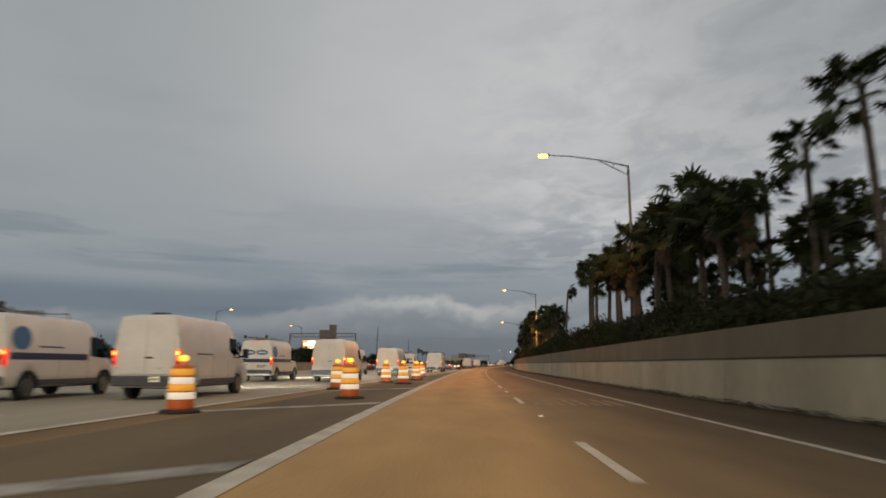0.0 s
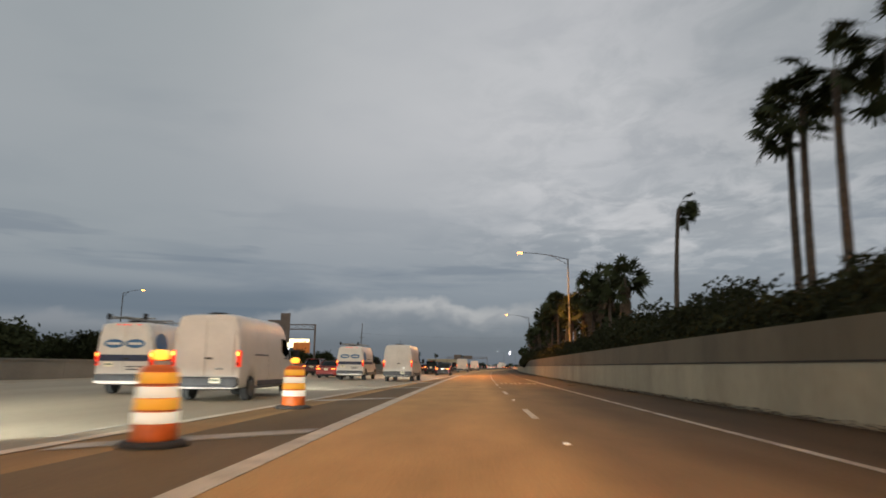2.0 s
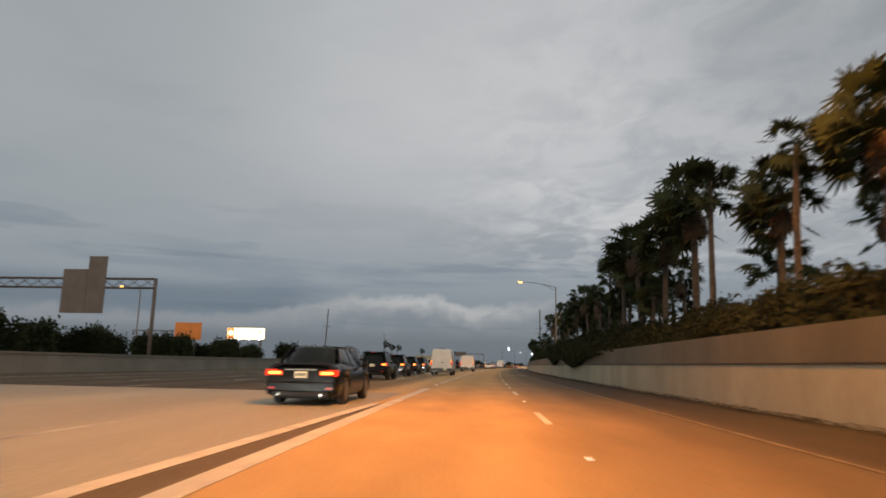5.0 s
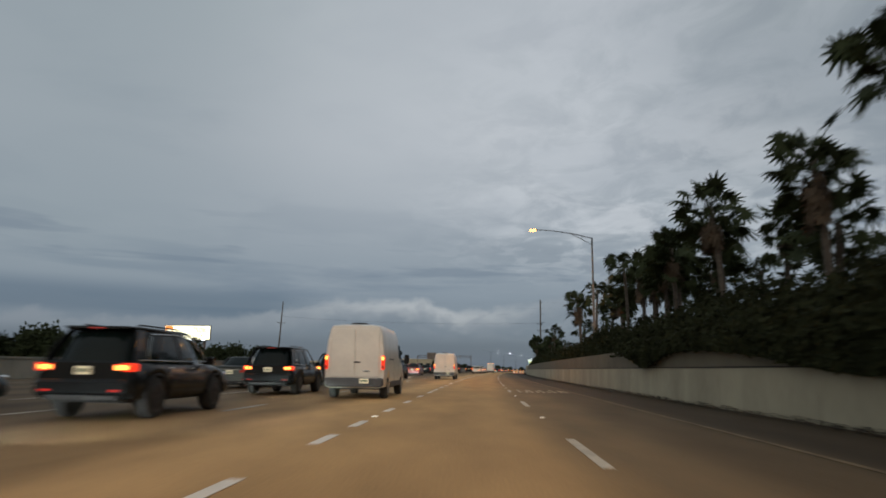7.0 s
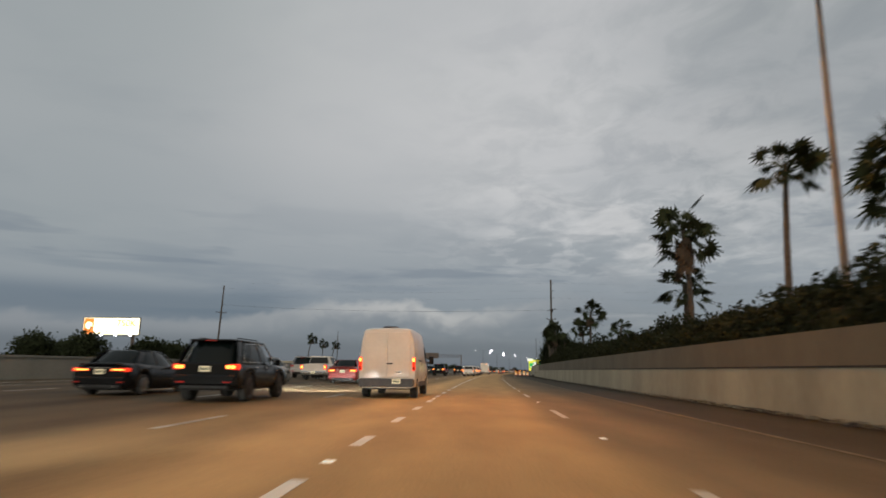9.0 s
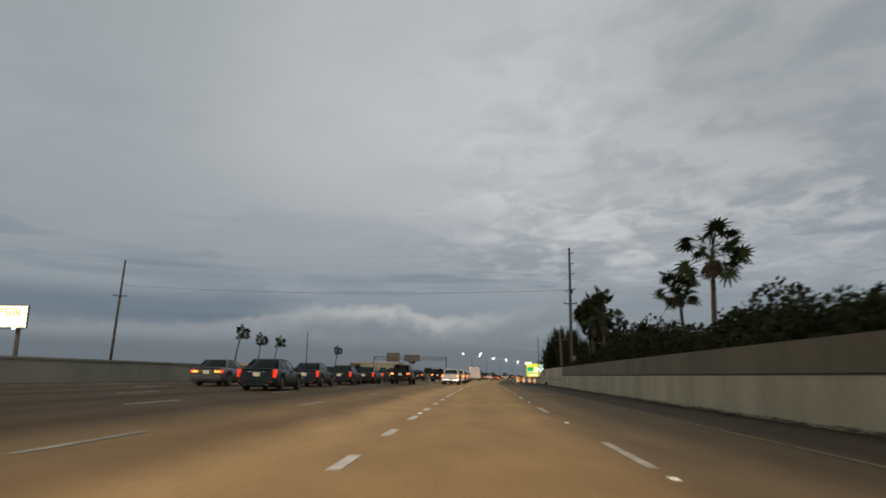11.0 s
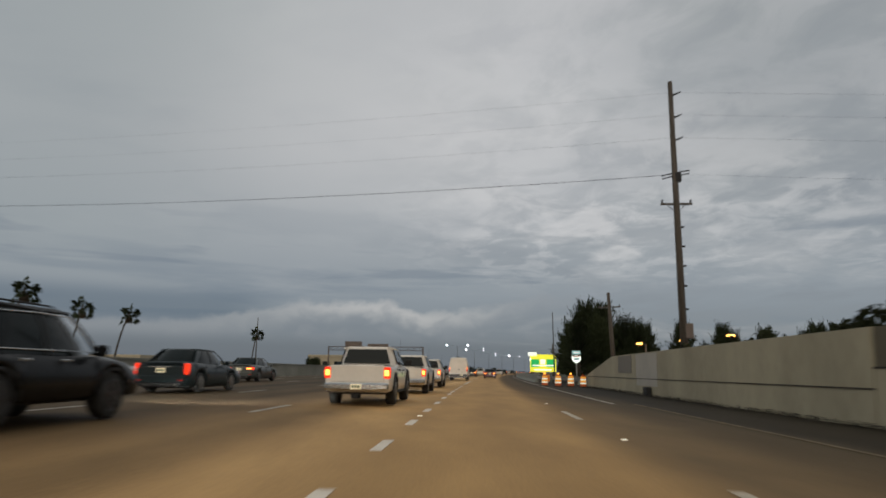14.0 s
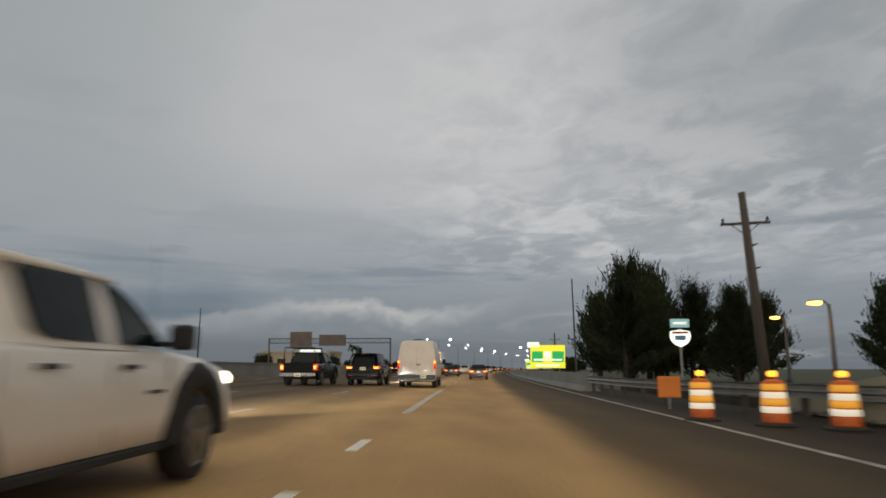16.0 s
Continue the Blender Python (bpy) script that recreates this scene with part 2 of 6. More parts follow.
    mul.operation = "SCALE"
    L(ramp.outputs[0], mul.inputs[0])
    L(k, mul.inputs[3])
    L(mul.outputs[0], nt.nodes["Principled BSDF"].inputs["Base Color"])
    return m


M = {
    "road_surface": road_surface(),
    # concrete lightened so its colour carries the traffic's headlight glow
    "headlit_concrete": surf("headlit_concrete", (0.33, 0.285, 0.205), 0.6, vary=0.22, scale=0.30, grain=26, bump=0.25, stretch=(1, 0.10, 1), spec=0.15),
    "gore_asphalt": surf("gore_asphalt", (0.150, 0.104, 0.052), 0.7, vary=0.35, scale=0.4, grain=30, bump=0.4, stretch=(1, 0.2, 1), spec=0.15),
    "paint_white": surf("paint_white", (0.56, 0.49, 0.38), 0.6, vary=0.25, scale=1.6, grain=18, bump=0.2, spec=0.12),
    "paint_fresh": surf("paint_fresh", (0.84, 0.75, 0.63), 0.55, vary=0.14, scale=1.6, grain=18, bump=0.2, spec=0.2),
    "paint_worn": surf("paint_worn", (0.40, 0.37, 0.31), 0.65, vary=0.35, scale=1.2, grain=14, bump=0.2, dirt=(0.20, 0.18, 0.15), spec=0.12),
    "word_paint": surf("word_paint", (0.40, 0.34, 0.24), 0.7, vary=0.4, scale=1.5, grain=12, bump=0.2, dirt=(0.22, 0.17, 0.105), spec=0.12),
    "line_faint": surf("line_faint", (0.155, 0.118, 0.070), 0.7, vary=0.4, scale=1.5, grain=12, bump=0.2, spec=0.12),
    "word_faint": surf("word_faint", (0.205, 0.160, 0.100), 0.7, vary=0.4, scale=1.5, grain=12, bump=0.2, dirt=(0.16, 0.120, 0.072), spec=0.12),
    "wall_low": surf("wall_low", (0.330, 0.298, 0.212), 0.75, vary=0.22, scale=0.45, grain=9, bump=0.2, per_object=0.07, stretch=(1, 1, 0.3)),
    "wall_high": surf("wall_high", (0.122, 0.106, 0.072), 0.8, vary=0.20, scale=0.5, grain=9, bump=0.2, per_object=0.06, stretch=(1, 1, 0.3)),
    "patch_dark": surf("patch_dark", (0.19, 0.175, 0.155), 0.8, vary=0.1, scale=0.6, grain=9),
    "patch_pale": surf("patch_pale", (0.40, 0.38, 0.34), 0.8, vary=0.1, scale=0.6, grain=9),
    "wall_far": surf("wall_far", (0.215, 0.215, 0.185), 0.8, vary=0.2, scale=0.3, grain=8, bump=0.1),
    "joint": surf("joint", (0.028, 0.024, 0.020), 0.9, vary=0.3, scale=3),
    "earth": surf("earth", (0.040, 0.032, 0.022), 0.95, vary=0.45, scale=0.8, grain=14, bump=0.6),
    "grass": surf("grass", (0.052, 0.062, 0.030), 0.95, vary=0.5, scale=0.05, grain=6, bump=0.6),
    "leaf": surf("leaf", (0.028, 0.036, 0.017), 0.9, vary=0.4, scale=1.5, grain=9, bump=0.2, spec=0.1),
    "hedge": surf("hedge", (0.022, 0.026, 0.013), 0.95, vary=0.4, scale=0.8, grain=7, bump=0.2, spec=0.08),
    "dead_leaf": surf("dead_leaf", (0.062, 0.043, 0.026), 0.85, vary=0.4, scale=2, grain=12, bump=0.3),
    "bark": surf("bark", (0.062, 0.051, 0.041), 0.9, vary=0.35, scale=3, grain=16, bump=0.7, stretch=(1, 1, 3)),
    "pole_wood": surf("pole_wood", (0.080, 0.066, 0.053), 0.85, vary=0.35, scale=2.5, grain=20, bump=0.5, stretch=(3, 3, 0.3)),
    "pole_grey": surf("pole_grey", (0.080, 0.080, 0.080), 0.65, metal=0.15, vary=0.15, scale=2, grain=20),
    "steel": surf("steel", (0.27, 0.27, 0.26), 0.4, metal=0.8, vary=0.2, scale=2, grain=20),
    "white": surf("white", (0.76, 0.71, 0.64), 0.35, vary=0.07, scale=1.2, grain=9, bump=0.02, coat=0.5),
    "silver": surf("silver", (0.42, 0.41, 0.39), 0.35, metal=0.4, vary=0.07, scale=1.2, grain=9, bump=0.02, coat=0.5),
    "black": surf("black", (0.007, 0.008, 0.009), 0.25, vary=0.25, scale=1.2, grain=9, bump=0.02, coat=0.08, spec=0.15),
    "slate": surf("slate", (0.016, 0.026, 0.030), 0.32, metal=0.1, vary=0.12, scale=1.2, grain=9, bump=0.02, coat=0.1, spec=0.2),
    "green_grey": surf("green_grey", (0.075, 0.085, 0.08), 0.32, metal=0.3, vary=0.12, scale=1.2, grain=9, bump=0.02, coat=0.2),
    "red": surf("red", (0.26, 0.02, 0.018), 0.32, vary=0.12, scale=1.2, grain=9, bump=0.02, coat=0.6),
    "maroon": surf("maroon", (0.075, 0.012, 0.012), 0.32, vary=0.15, scale=1.2, grain=9, bump=0.02, coat=0.6),
    "trim": surf("trim", (0.014, 0.014, 0.015), 0.75, vary=0.3, scale=5, grain=60, bump=0.2),
    "bumper": surf("bumper", (0.075, 0.078, 0.084), 0.6, vary=0.2, scale=4, grain=60, bump=0.1),
    "glass": surf("glass", (0.005, 0.009, 0.009), 0.08, vary=0.1, bump=0.0, spec=0.18),
    "tyre": surf("tyre", (0.02, 0.02, 0.02), 0.85, vary=0.3, scale=6, grain=50, bump=0.4),
    "rim": surf("rim", (0.24, 0.235, 0.225), 0.35, metal=0.85, vary=0.15, scale=6, grain=30),
    "dark_rim": surf("dark_rim", (0.045, 0.045, 0.048), 0.4, metal=0.6, vary=0.15, scale=6, grain=30),
    "chrome": surf("chrome", (0.7, 0.7, 0.7), 0.15, metal=1.0, vary=0.05, bump=0.0),
    "navy": surf("navy", (0.018, 0.028, 0.075), 0.4, vary=0.15, scale=3),
    "logo_blue": surf("logo_blue", (0.03, 0.14, 0.30), 0.4, vary=0.15, scale=3),
    # plate emission stands in for a number-plate lamp that isn't built
    "plate": surf("plate", (0.72, 0.70, 0.60), 0.5, vary=0.1, scale=8, emit=(1.0, 0.78, 0.40), power=0.30),
    "plate_mark": surf("plate_mark", (0.10, 0.16, 0.10), 0.6, vary=0.1),
    "tail": surf("tail", (0.22, 0.008, 0.005), 0.35, vary=0.1, bump=0.0, emit=(1.0, 0.045, 0.012), power=1.1, spec=0.15),
    "tail_hot": surf("tail_hot", (0.5, 0.05, 0.02), 0.25, vary=0.1, bump=0.0, emit=(1.0, 0.32, 0.05), power=5.0, spec=0.15),
    "reflector": surf("reflector", (0.40, 0.015, 0.01), 0.25, vary=0.1, bump=0.0),
    "head": surf("head", (0.8, 0.8, 0.75), 0.2, vary=0.05, bump=0.0, emit=(1.0, 0.86, 0.60), power=5.5),
    "amber": surf("amber", (0.9, 0.40, 0.04), 0.3, vary=0.1, bump=0.0, emit=(1.0, 0.45, 0.04), power=2.2),
    "orange": surf("orange", (0.66, 0.130, 0.017), 0.5, vary=0.18, scale=3, grain=20),
    # emission stands in for headlight glare that bands and studs throw back
    "band_glow_white": surf("band_glow_white", (0.85, 0.82, 0.74), 0.4, vary=0.08, scale=4, emit=(1.0, 0.88, 0.65), power=0.45),
    "band_glow_amber": surf("band_glow_amber", (0.85, 0.42, 0.05), 0.4, vary=0.08, scale=4, emit=(1.0, 0.42, 0.04), power=0.40),
    "rubber": surf("rubber", (0.03, 0.027, 0.025), 0.9, vary=0.3, scale=5, grain=40, bump=0.4),
    "lamp_lens": surf("lamp_lens", (0.9, 0.6, 0.3), 0.3, vary=0.05, bump=0.0, emit=(1.0, 0.40, 0.07), power=6.5),
    "lamp_white": surf("lamp_white", (0.9, 0.9, 0.9), 0.3, vary=0.05, bump=0.0, emit=(0.90, 0.95, 1.0), power=10.0),
    "lamp_far": surf("lamp_far", (0.9, 0.9, 0.9), 0.3, vary=0.05, bump=0.0, emit=(0.92, 0.96, 1.0), power=60.0),
    # green, white, yellow and pale sign emission replaces headlight light thrown back
    "sign_green": surf("sign_green", (0.01, 0.20, 0.06), 0.4, vary=0.12, scale=2, emit=(0.02, 0.85, 0.18), power=0.42),
    "sign_white": surf("sign_white", (0.80, 0.82, 0.78), 0.4, vary=0.06, scale=2, emit=(0.92, 1.0, 0.9), power=0.75),
    "sign_yellow": surf("sign_yellow", (0.80, 0.70, 0.04), 0.4, vary=0.08, scale=2, emit=(0.95, 0.95, 0.05), power=0.65),
    "sign_blue": surf("sign_blue", (0.09, 0.27, 0.36), 0.4, vary=0.08, scale=2),
    "sign_pale": surf("sign_pale", (0.30, 0.52, 0.55), 0.4, vary=0.08, scale=2, emit=(0.45, 0.80, 0.80), power=0.25),
    "sign_red": surf("sign_red", (0.45, 0.05, 0.04), 0.4, vary=0.1, scale=2),
    "sign_back": surf("sign_back", (0.13, 0.10, 0.085), 0.6, vary=0.2, scale=1.0),
    "sign_orange": surf("sign_orange", (0.75, 0.22, 0.03), 0.5, vary=0.12, scale=1.0),
    "board_cream": surf("board_cream", (0.85, 0.80, 0.60), 0.4, vary=0.10, scale=0.3, emit=(1.0, 0.90, 0.56), power=2.0),
    "board_white": surf("board_white", (0.85, 0.85, 0.80), 0.4, vary=0.10, scale=0.3, emit=(1.0, 0.97, 0.85), power=2.2),
    "board_orange": surf("board_orange", (0.85, 0.25, 0.04), 0.4, vary=0.15, scale=0.4, emit=(1.0, 0.28, 0.05), power=0.9),
    "board_text": surf("board_text", (0.62, 0.33, 0.02), 0.4, vary=0.05, scale=1, emit=(0.75, 0.42, 0.02), power=0.6),
    "facade": surf("facade", (0.30, 0.27, 0.25), 0.8, vary=0.12, scale=0.05, grain=1),
    "facade_warm": surf("facade_warm", (0.42, 0.36, 0.26), 0.8, vary=0.12, scale=0.05, grain=1),
    "wire": surf("wire", (0.02, 0.02, 0.022), 0.6, vary=0.1),
}


# ---------------------------------------------------------------- building helpers
def part(name, bm, material, parent=None, label=""):
    me = bpy.data.meshes.new(name)
    bm.normal_update()
    bm.to_mesh(me)
    bm.free()
    me.materials.append(material)
    ob = new(name, me)
    if parent is not None:
        ob.parent = parent
    if label:
        ob["label"] = label
    return ob


def part_from(name, verts, faces, material, parent=None, label="", smooth=False):
    me = bpy.data.meshes.new(name)
    me.from_pydata([tuple(v) for v in verts], [], [tuple(f) for f in faces])
    me.update()
    if smooth:
        me.polygons.foreach_set("use_smooth", [True] * len(me.polygons))
    me.materials.append(material)
    ob = new(name, me)
    if parent is not None:
        ob.parent = parent
    if label:
        ob["label"] = label
    return ob


def thing(name, label, category, group="", kind=""):
    return tagged(new(name), label, category, group, kind)


def add_box(bm, x0, x1, y0, y1, z0, z1, bevel=0.0, m=None):
    vs = [bm.verts.new((x, y, z)) for x in (x0, x1) for y in (y0, y1) for z in (z0, z1)]
    fs = [(0, 1, 3, 2), (4, 6, 7, 5), (0, 4, 5, 1), (2, 3, 7, 6), (0, 2, 6, 4), (1, 5, 7, 3)]
    faces = [bm.faces.new([vs[i] for i in f]) for f in fs]
    if bevel:
        edges = list({e for f in faces for e in f.edges})
        res = bmesh.ops.bevel(bm, geom=edges, offset=bevel, segments=1, affect="EDGES")
        vs = list({v for f in res["faces"] for v in f.verts} | {v for v in vs if v.is_valid})
    if m is not None:
        bmesh.ops.transform(bm, matrix=m, verts=[v for v in vs if v.is_valid])
    return bm


def box(x0, x1, y0, y1, z0, z1, bevel=0.0, m=None):
    return add_box(bmesh.new(), x0, x1, y0, y1, z0, z1, bevel, m)


def add_tube(bm, pts, radii, seg=10, cap=True):
    """A round tube through the points, with a radius at each."""
    rings = []
    pts = [Vector(p) for p in pts]
    for i, p in enumerate(pts):
        a = pts[max(i - 1, 0)]
        b = pts[min(i + 1, len(pts) - 1)]
        w = (b - a).normalized()
        u = w.orthogonal().normalized() if abs(w.z) < 0.9 else w.cross(Vector((0, 1, 0))).normalized()
        v = w.cross(u)
        r = radii[i] if isinstance(radii, (list, tuple)) else radii
        rings.append([bm.verts.new(p + r * (math.cos(t) * u + math.sin(t) * v)) for t in (2 * math.pi * k / seg for k in range(seg))])
    for a, b in zip(rings[:-1], rings[1:]):
        for k in range(seg):
            f = bm.faces.new((a[k], a[(k + 1) % seg], b[(k + 1) % seg], b[k]))
            f.smooth = True
    if cap:
        bm.faces.new(rings[0][::-1])
        bm.faces.new(rings[-1])
    return bm


def tube(pts, radii, seg=10):
    return add_tube(bmesh.new(), pts, radii, seg)


def lathe(profile, seg=20, axis="Z"):
    """Turns a profile of (radius, height) about an axis."""
    bm = bmesh.new()
    rings = []
    for r, h in profile:
        ring = []
        for k in range(seg):
            a = 2 * math.pi * k / seg
            c, s = r * math.cos(a), r * math.sin(a)
            ring.append(bm.verts.new((c, s, h) if axis == "Z" else (h, c, s)))
        rings.append(ring)
    for a, b in zip(rings[:-1], rings[1:]):
        for k in range(seg):
            f = bm.faces.new((a[k], a[(k + 1) % seg], b[(k + 1) % seg], b[k]))
            f.smooth = True
    bm.faces.new(rings[0][::-1])
    bm.faces.new(rings[-1])
    bmesh.ops.recalc_face_normals(bm, faces=bm.faces)
    return bm


def num(v, s):
    return v(s) if callable(v) else v


def sweep(name, profile, s0, s1, material, parent=None, label="", step=4.0):
    """A cross-section of (d, z) carried along the road from s0 to s1; d and z may be functions of s."""
    n = max(1, int(math.ceil((s1 - s0) / step)))
    m = len(profile)
    verts, faces = [], []
    for i in range(n + 1):
        s = s0 + (s1 - s0) * i / n
        verts += [at(s, num(d, s), num(z, s)) for d, z in profile]
    for i in range(n):
        for j in range(m):
            a, b = i * m + j, i * m + (j + 1) % m
            faces.append((a, a + m, b + m, b))
    faces.append(tuple(range(m)))
    faces.append(tuple(n * m + j for j in reversed(range(m))))
    return part_from(name, verts, faces, material, parent, label)


def strip(name, s0, s1, d0, d1, z, material, parent=None, label="", thick=0.004, step=4.0):
    """A thin layer on the road between two lines."""
    return sweep(name, [(d0, z), (d0, lambda s: num(z, s) + thick), (d1, lambda s: num(z, s) + thick), (d1, z)], s0, s1, material, parent, label, step)


# ---------------------------------------------------------------- ground and road
R0, R1 = -60.0, 1500.0
g = bmesh.new()
gv = [g.verts.new((x, y, -0.30)) for x, y in ((-4500, -1500), (4500, -1500), (4500, 4800), (-4500, 4800))]
g.faces.new(gv)
tagged(part("ground", g, M["grass"]), "dark grassy ground beside the highway", "ground", kind="structure")

LIFT_AT = [-26.5, -22, -18, -14.6, -12, -10, -8, -6.5, -5, -4, -3, -2, -1.2, -0.5, 0.0]
road = tagged(sweep("road", [(-26.5, -0.25)] + [(d, 0.0) for d in LIFT_AT] + [(lambda s: 9.45 if s < 325 else max(9.45 - (s - 325) * 0.02, 8.0), 0.0), (lambda s: 9.45 if s < 325 else max(9.45 - (s - 325) * 0.02, 8.0), -0.25)], R0, R1, M["road_surface"], step=6), "worn brown-grey paving of the wide highway", "road", kind="structure")


def gore_line(s):
    """The solid line that closes in on the lane line."""
    return -5.6 + 4.1 * min(1, (s + 10) / 98) if s < 88 else -1.5 + 1.2 * min(1, (s - 88) / 34)


def line_kid(parent, s0, s1, d0, d1, z=0.004, mat="paint_white"):
    return strip("line", s0, s1, d0, d1, z, M[mat], parent, thick=0.005, step=3)


tagged(strip("road_joining", R0, 127.4, -26.4, lambda s: gore_line(s) - 0.15, 0.0, M["headlit_concrete"], thick=0.004, step=4), "worn concrete of the joining lanes, paled by painted headlight glow", "road", kind="structure")
tagged(strip("gore_pavement", R0, 121, lambda s: gore_line(s) + 1.1 * max(0, min(1, (110 - s) / 60)), -0.10, 0.0, M["gore_asphalt"], thick=0.004, step=4), "dark asphalt wedge between the merging lines", "pavement", kind="structure")
marks = thing("lane_markings", "worn white lane lines painted on the road", "road marking", kind="structure")
line_kid(marks, R0, 132.6, -0.16, 0.14)
strip("line", R0, 121, lambda s: gore_line(s) - 0.12, lambda s: gore_line(s) + 0.12, 0.009, M["paint_white"], marks, thick=0.005)
# slanting bars in the wedge
for k in range(-5, 12):
    s = 18.6 + 5.9 * k * 1.9
    w = -gore_line(s) - 0.35
    if w < 0.5:
        continue
    a, b, c, e = at(s, -0.2, 0.010), at(s - 0.75, -0.2, 0.010), at(s - 0.75 - w * 0.95, -0.2 - w, 0.010), at(s - w * 0.95, -0.2 - w, 0.010)
    vs = [a, b, c, e] + [v + Vector((0, 0, 0.005)) for v in (a, b, c, e)]
    part_from("bar", vs, [(3, 2, 1, 0), (4, 5, 6, 7), (0, 1, 5, 4), (1, 2, 6, 5), (2, 3, 7, 6), (3, 0, 4, 7)], M["paint_worn"], marks)
# short dotted line after the wedge
DOTS = [137.1 + 4.262 * k for k in range(5)] + [156.95 + 4.248 * k for k in range(30)] + [284.3 + 4.25 * k for k in range(11)] + [334.0 + 12.19 * k for k in range(19)]
for k, s in enumerate(DOTS):
    line_kid(marks, s, s + 1.35, -0.08, 0.08, mat="paint_fresh")
    if k % 4 == 1 and s < 320:
        part("road_stud", box(-0.065, 0.065, -0.07, 0.07, 0.002, 0.020, 0.008, along(s + 2.6, 0.0, 0.0)), M["band_glow_white"], marks)
line_kid(marks, 334, 352, -0.11, 0.11)
# lane dashes
for s in [9.29 + 12.19 * k for k in range(-5, 19)] + [237.2 + 12.19 * k for k in range(6)]:
    line_kid(marks, s - 3.05, s, 3.60, 3.74)
    if s > -5:
        p = along(s + 4.6, 3.67, 0.0)
        part("road_stud", box(-0.05, 0.05, -0.05, 0.05, 0.002, 0.018, 0.008, p), M["band_glow_white"], marks)
for d, ph in ((-3.66, 3.0), (-7.32, 0.0), (-10.98, 6.0), (-14.64, 2.0), (-18.3, 5.0)):
    s = -50 + ph
    while s < 520:
        if d < gore_line(s) - 0.5 or s > 121:
            line_kid(marks, s, s + 3.05, d - 0.07, d + 0.07, mat="paint_worn")
        s += 12.19
line_kid(marks, R0, 100, 6.60, 6.74, mat="paint_worn")
line_kid(marks, 100, 303, 6.62, 6.74, mat="line_faint")
line_kid(marks, 303, 620, 5.92, 6.05, mat="paint_worn")
strip("line", R0, 620, lambda s: -21.9 + 2.9 * ease(s, 175, 275), lambda s: -21.76 + 2.9 * ease(s, 175, 275), 0.004, M["paint_worn"], marks, thick=0.005, step=3)



def road_word(s0, d0, d1, length, bars, paint="word_paint"):
    """Letters painted on the lane, too slanted to read: plain bars."""
    word = thing("road_lettering", "worn white letters painted on the lane", "road marking", kind="structure")
    n = len(bars)
    for i, (skew, fill) in enumerate(bars):
        d = d0 + (d1 - d0) * i / n
        w = (d1 - d0) / n * 0.42
        strip("bar", s0, s0 + length * fill, lambda s, d=d, k=skew: d + k * (s - s0), lambda s, d=d, k=skew, w=w: d + w + k * (s - s0), 0.004, M[paint], word, thick=0.005, step=2)
    return word


road_word(83.2, 4.0, 6.4, 3.0, [(0.0, 1), (0.0, 1), (0.0, 0.5), (0.0, 1), (0.0, 1), (0.0, 0.4), (0.0, 1), (0.0, 0.8)])
road_word(17.5, 4.0, 6.4, 3.0, [(0.0, 1), (0.0, 1), (0.0, 0.5), (0.0, 1), (0.0, 1), (0.0, 0.4), (0.0, 1), (0.0, 0.8)], "word_faint")
road_word(176.9, 4.1, 6.6, 3.8, [(0.0, 1), (0.05, 1), (0.0, 1), (0.03, 0.6), (0.0, 1), (0.0, 0.5), (0.0, 1), (0.04, 1), (0.0, 0.8)])
road_word(266.5, 3.9, 6.4, 4.2, [(0.0, 1), (0.0, 0.6), (0.0, 1), (0.0, 1), (0.0, 0.5), (0.0, 1), (0.0, 1), (0.0, 0.7)], "word_faint")

# ---------------------------------------------------------------- retaining wall and bank
W = 9.45
wall = thing("wall_right", "long tan concrete retaining wall with a dark ledge joint", "wall", kind="structure")
PANEL = 6.1
n_panel = 58
for k in range(n_panel):
    a = R0 + k * PANEL
    b = a + PANEL - 0.02
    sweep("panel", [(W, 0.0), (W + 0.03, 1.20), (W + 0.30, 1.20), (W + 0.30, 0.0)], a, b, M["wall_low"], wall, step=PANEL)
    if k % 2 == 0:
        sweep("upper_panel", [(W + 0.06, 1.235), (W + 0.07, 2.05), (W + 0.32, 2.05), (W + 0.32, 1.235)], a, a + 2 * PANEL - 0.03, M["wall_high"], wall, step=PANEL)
sweep("ledge_joint", [(W + 0.012, 1.195), (W + 0.012, 1.238), (W + 0.25, 1.238), (W + 0.25, 1.195)], R0, R0 + n_panel * PANEL, M["joint"], wall)
E_WALL = R0 + n_panel * PANEL


def wall_end(s):
    """The wall's top, which slopes down to its end."""
    return 2.06 - 1.75 * max(0.0, min(1.0, (s - 321.5) / 15))


sweep("end_panel", [(W, 0.0), (W + 0.04, wall_end), (W + 0.32, wall_end), (W + 0.32, 0.0)], E_WALL + 0.03, 337.0, M["wall_low"], wall, "pale sloping concrete wall end", step=2)
bank = tagged(sweep("embankment", [(W + 0.33, -0.29), (W + 0.33, lambda s: wall_end(s) - 0.10), (W + 8, lambda s: 2.5 - 2.4 * max(0, min(1, (s - 322) / 30))), (W + 26, lambda s: 2.6 - 2.5 * max(0, min(1, (s - 322) / 30))), (W + 60, -0.29)], R0, 356.0, M["earth"]), "dark planted bank behind the retaining wall", "bank", kind="structure")

for a, b, z0, z1, mat in ((315.8, 319.3, 1.06, 2.0, "patch_dark"), (310.6, 314.7, 0.45, 2.0, "patch_pale")):
    sweep("paint_patch", [(W - 0.004, z0), (W + 0.001, z1), (W + 0.02, z1), (W + 0.02, z0)], a, b, M[mat], wall, "painted-over patch", step=3)
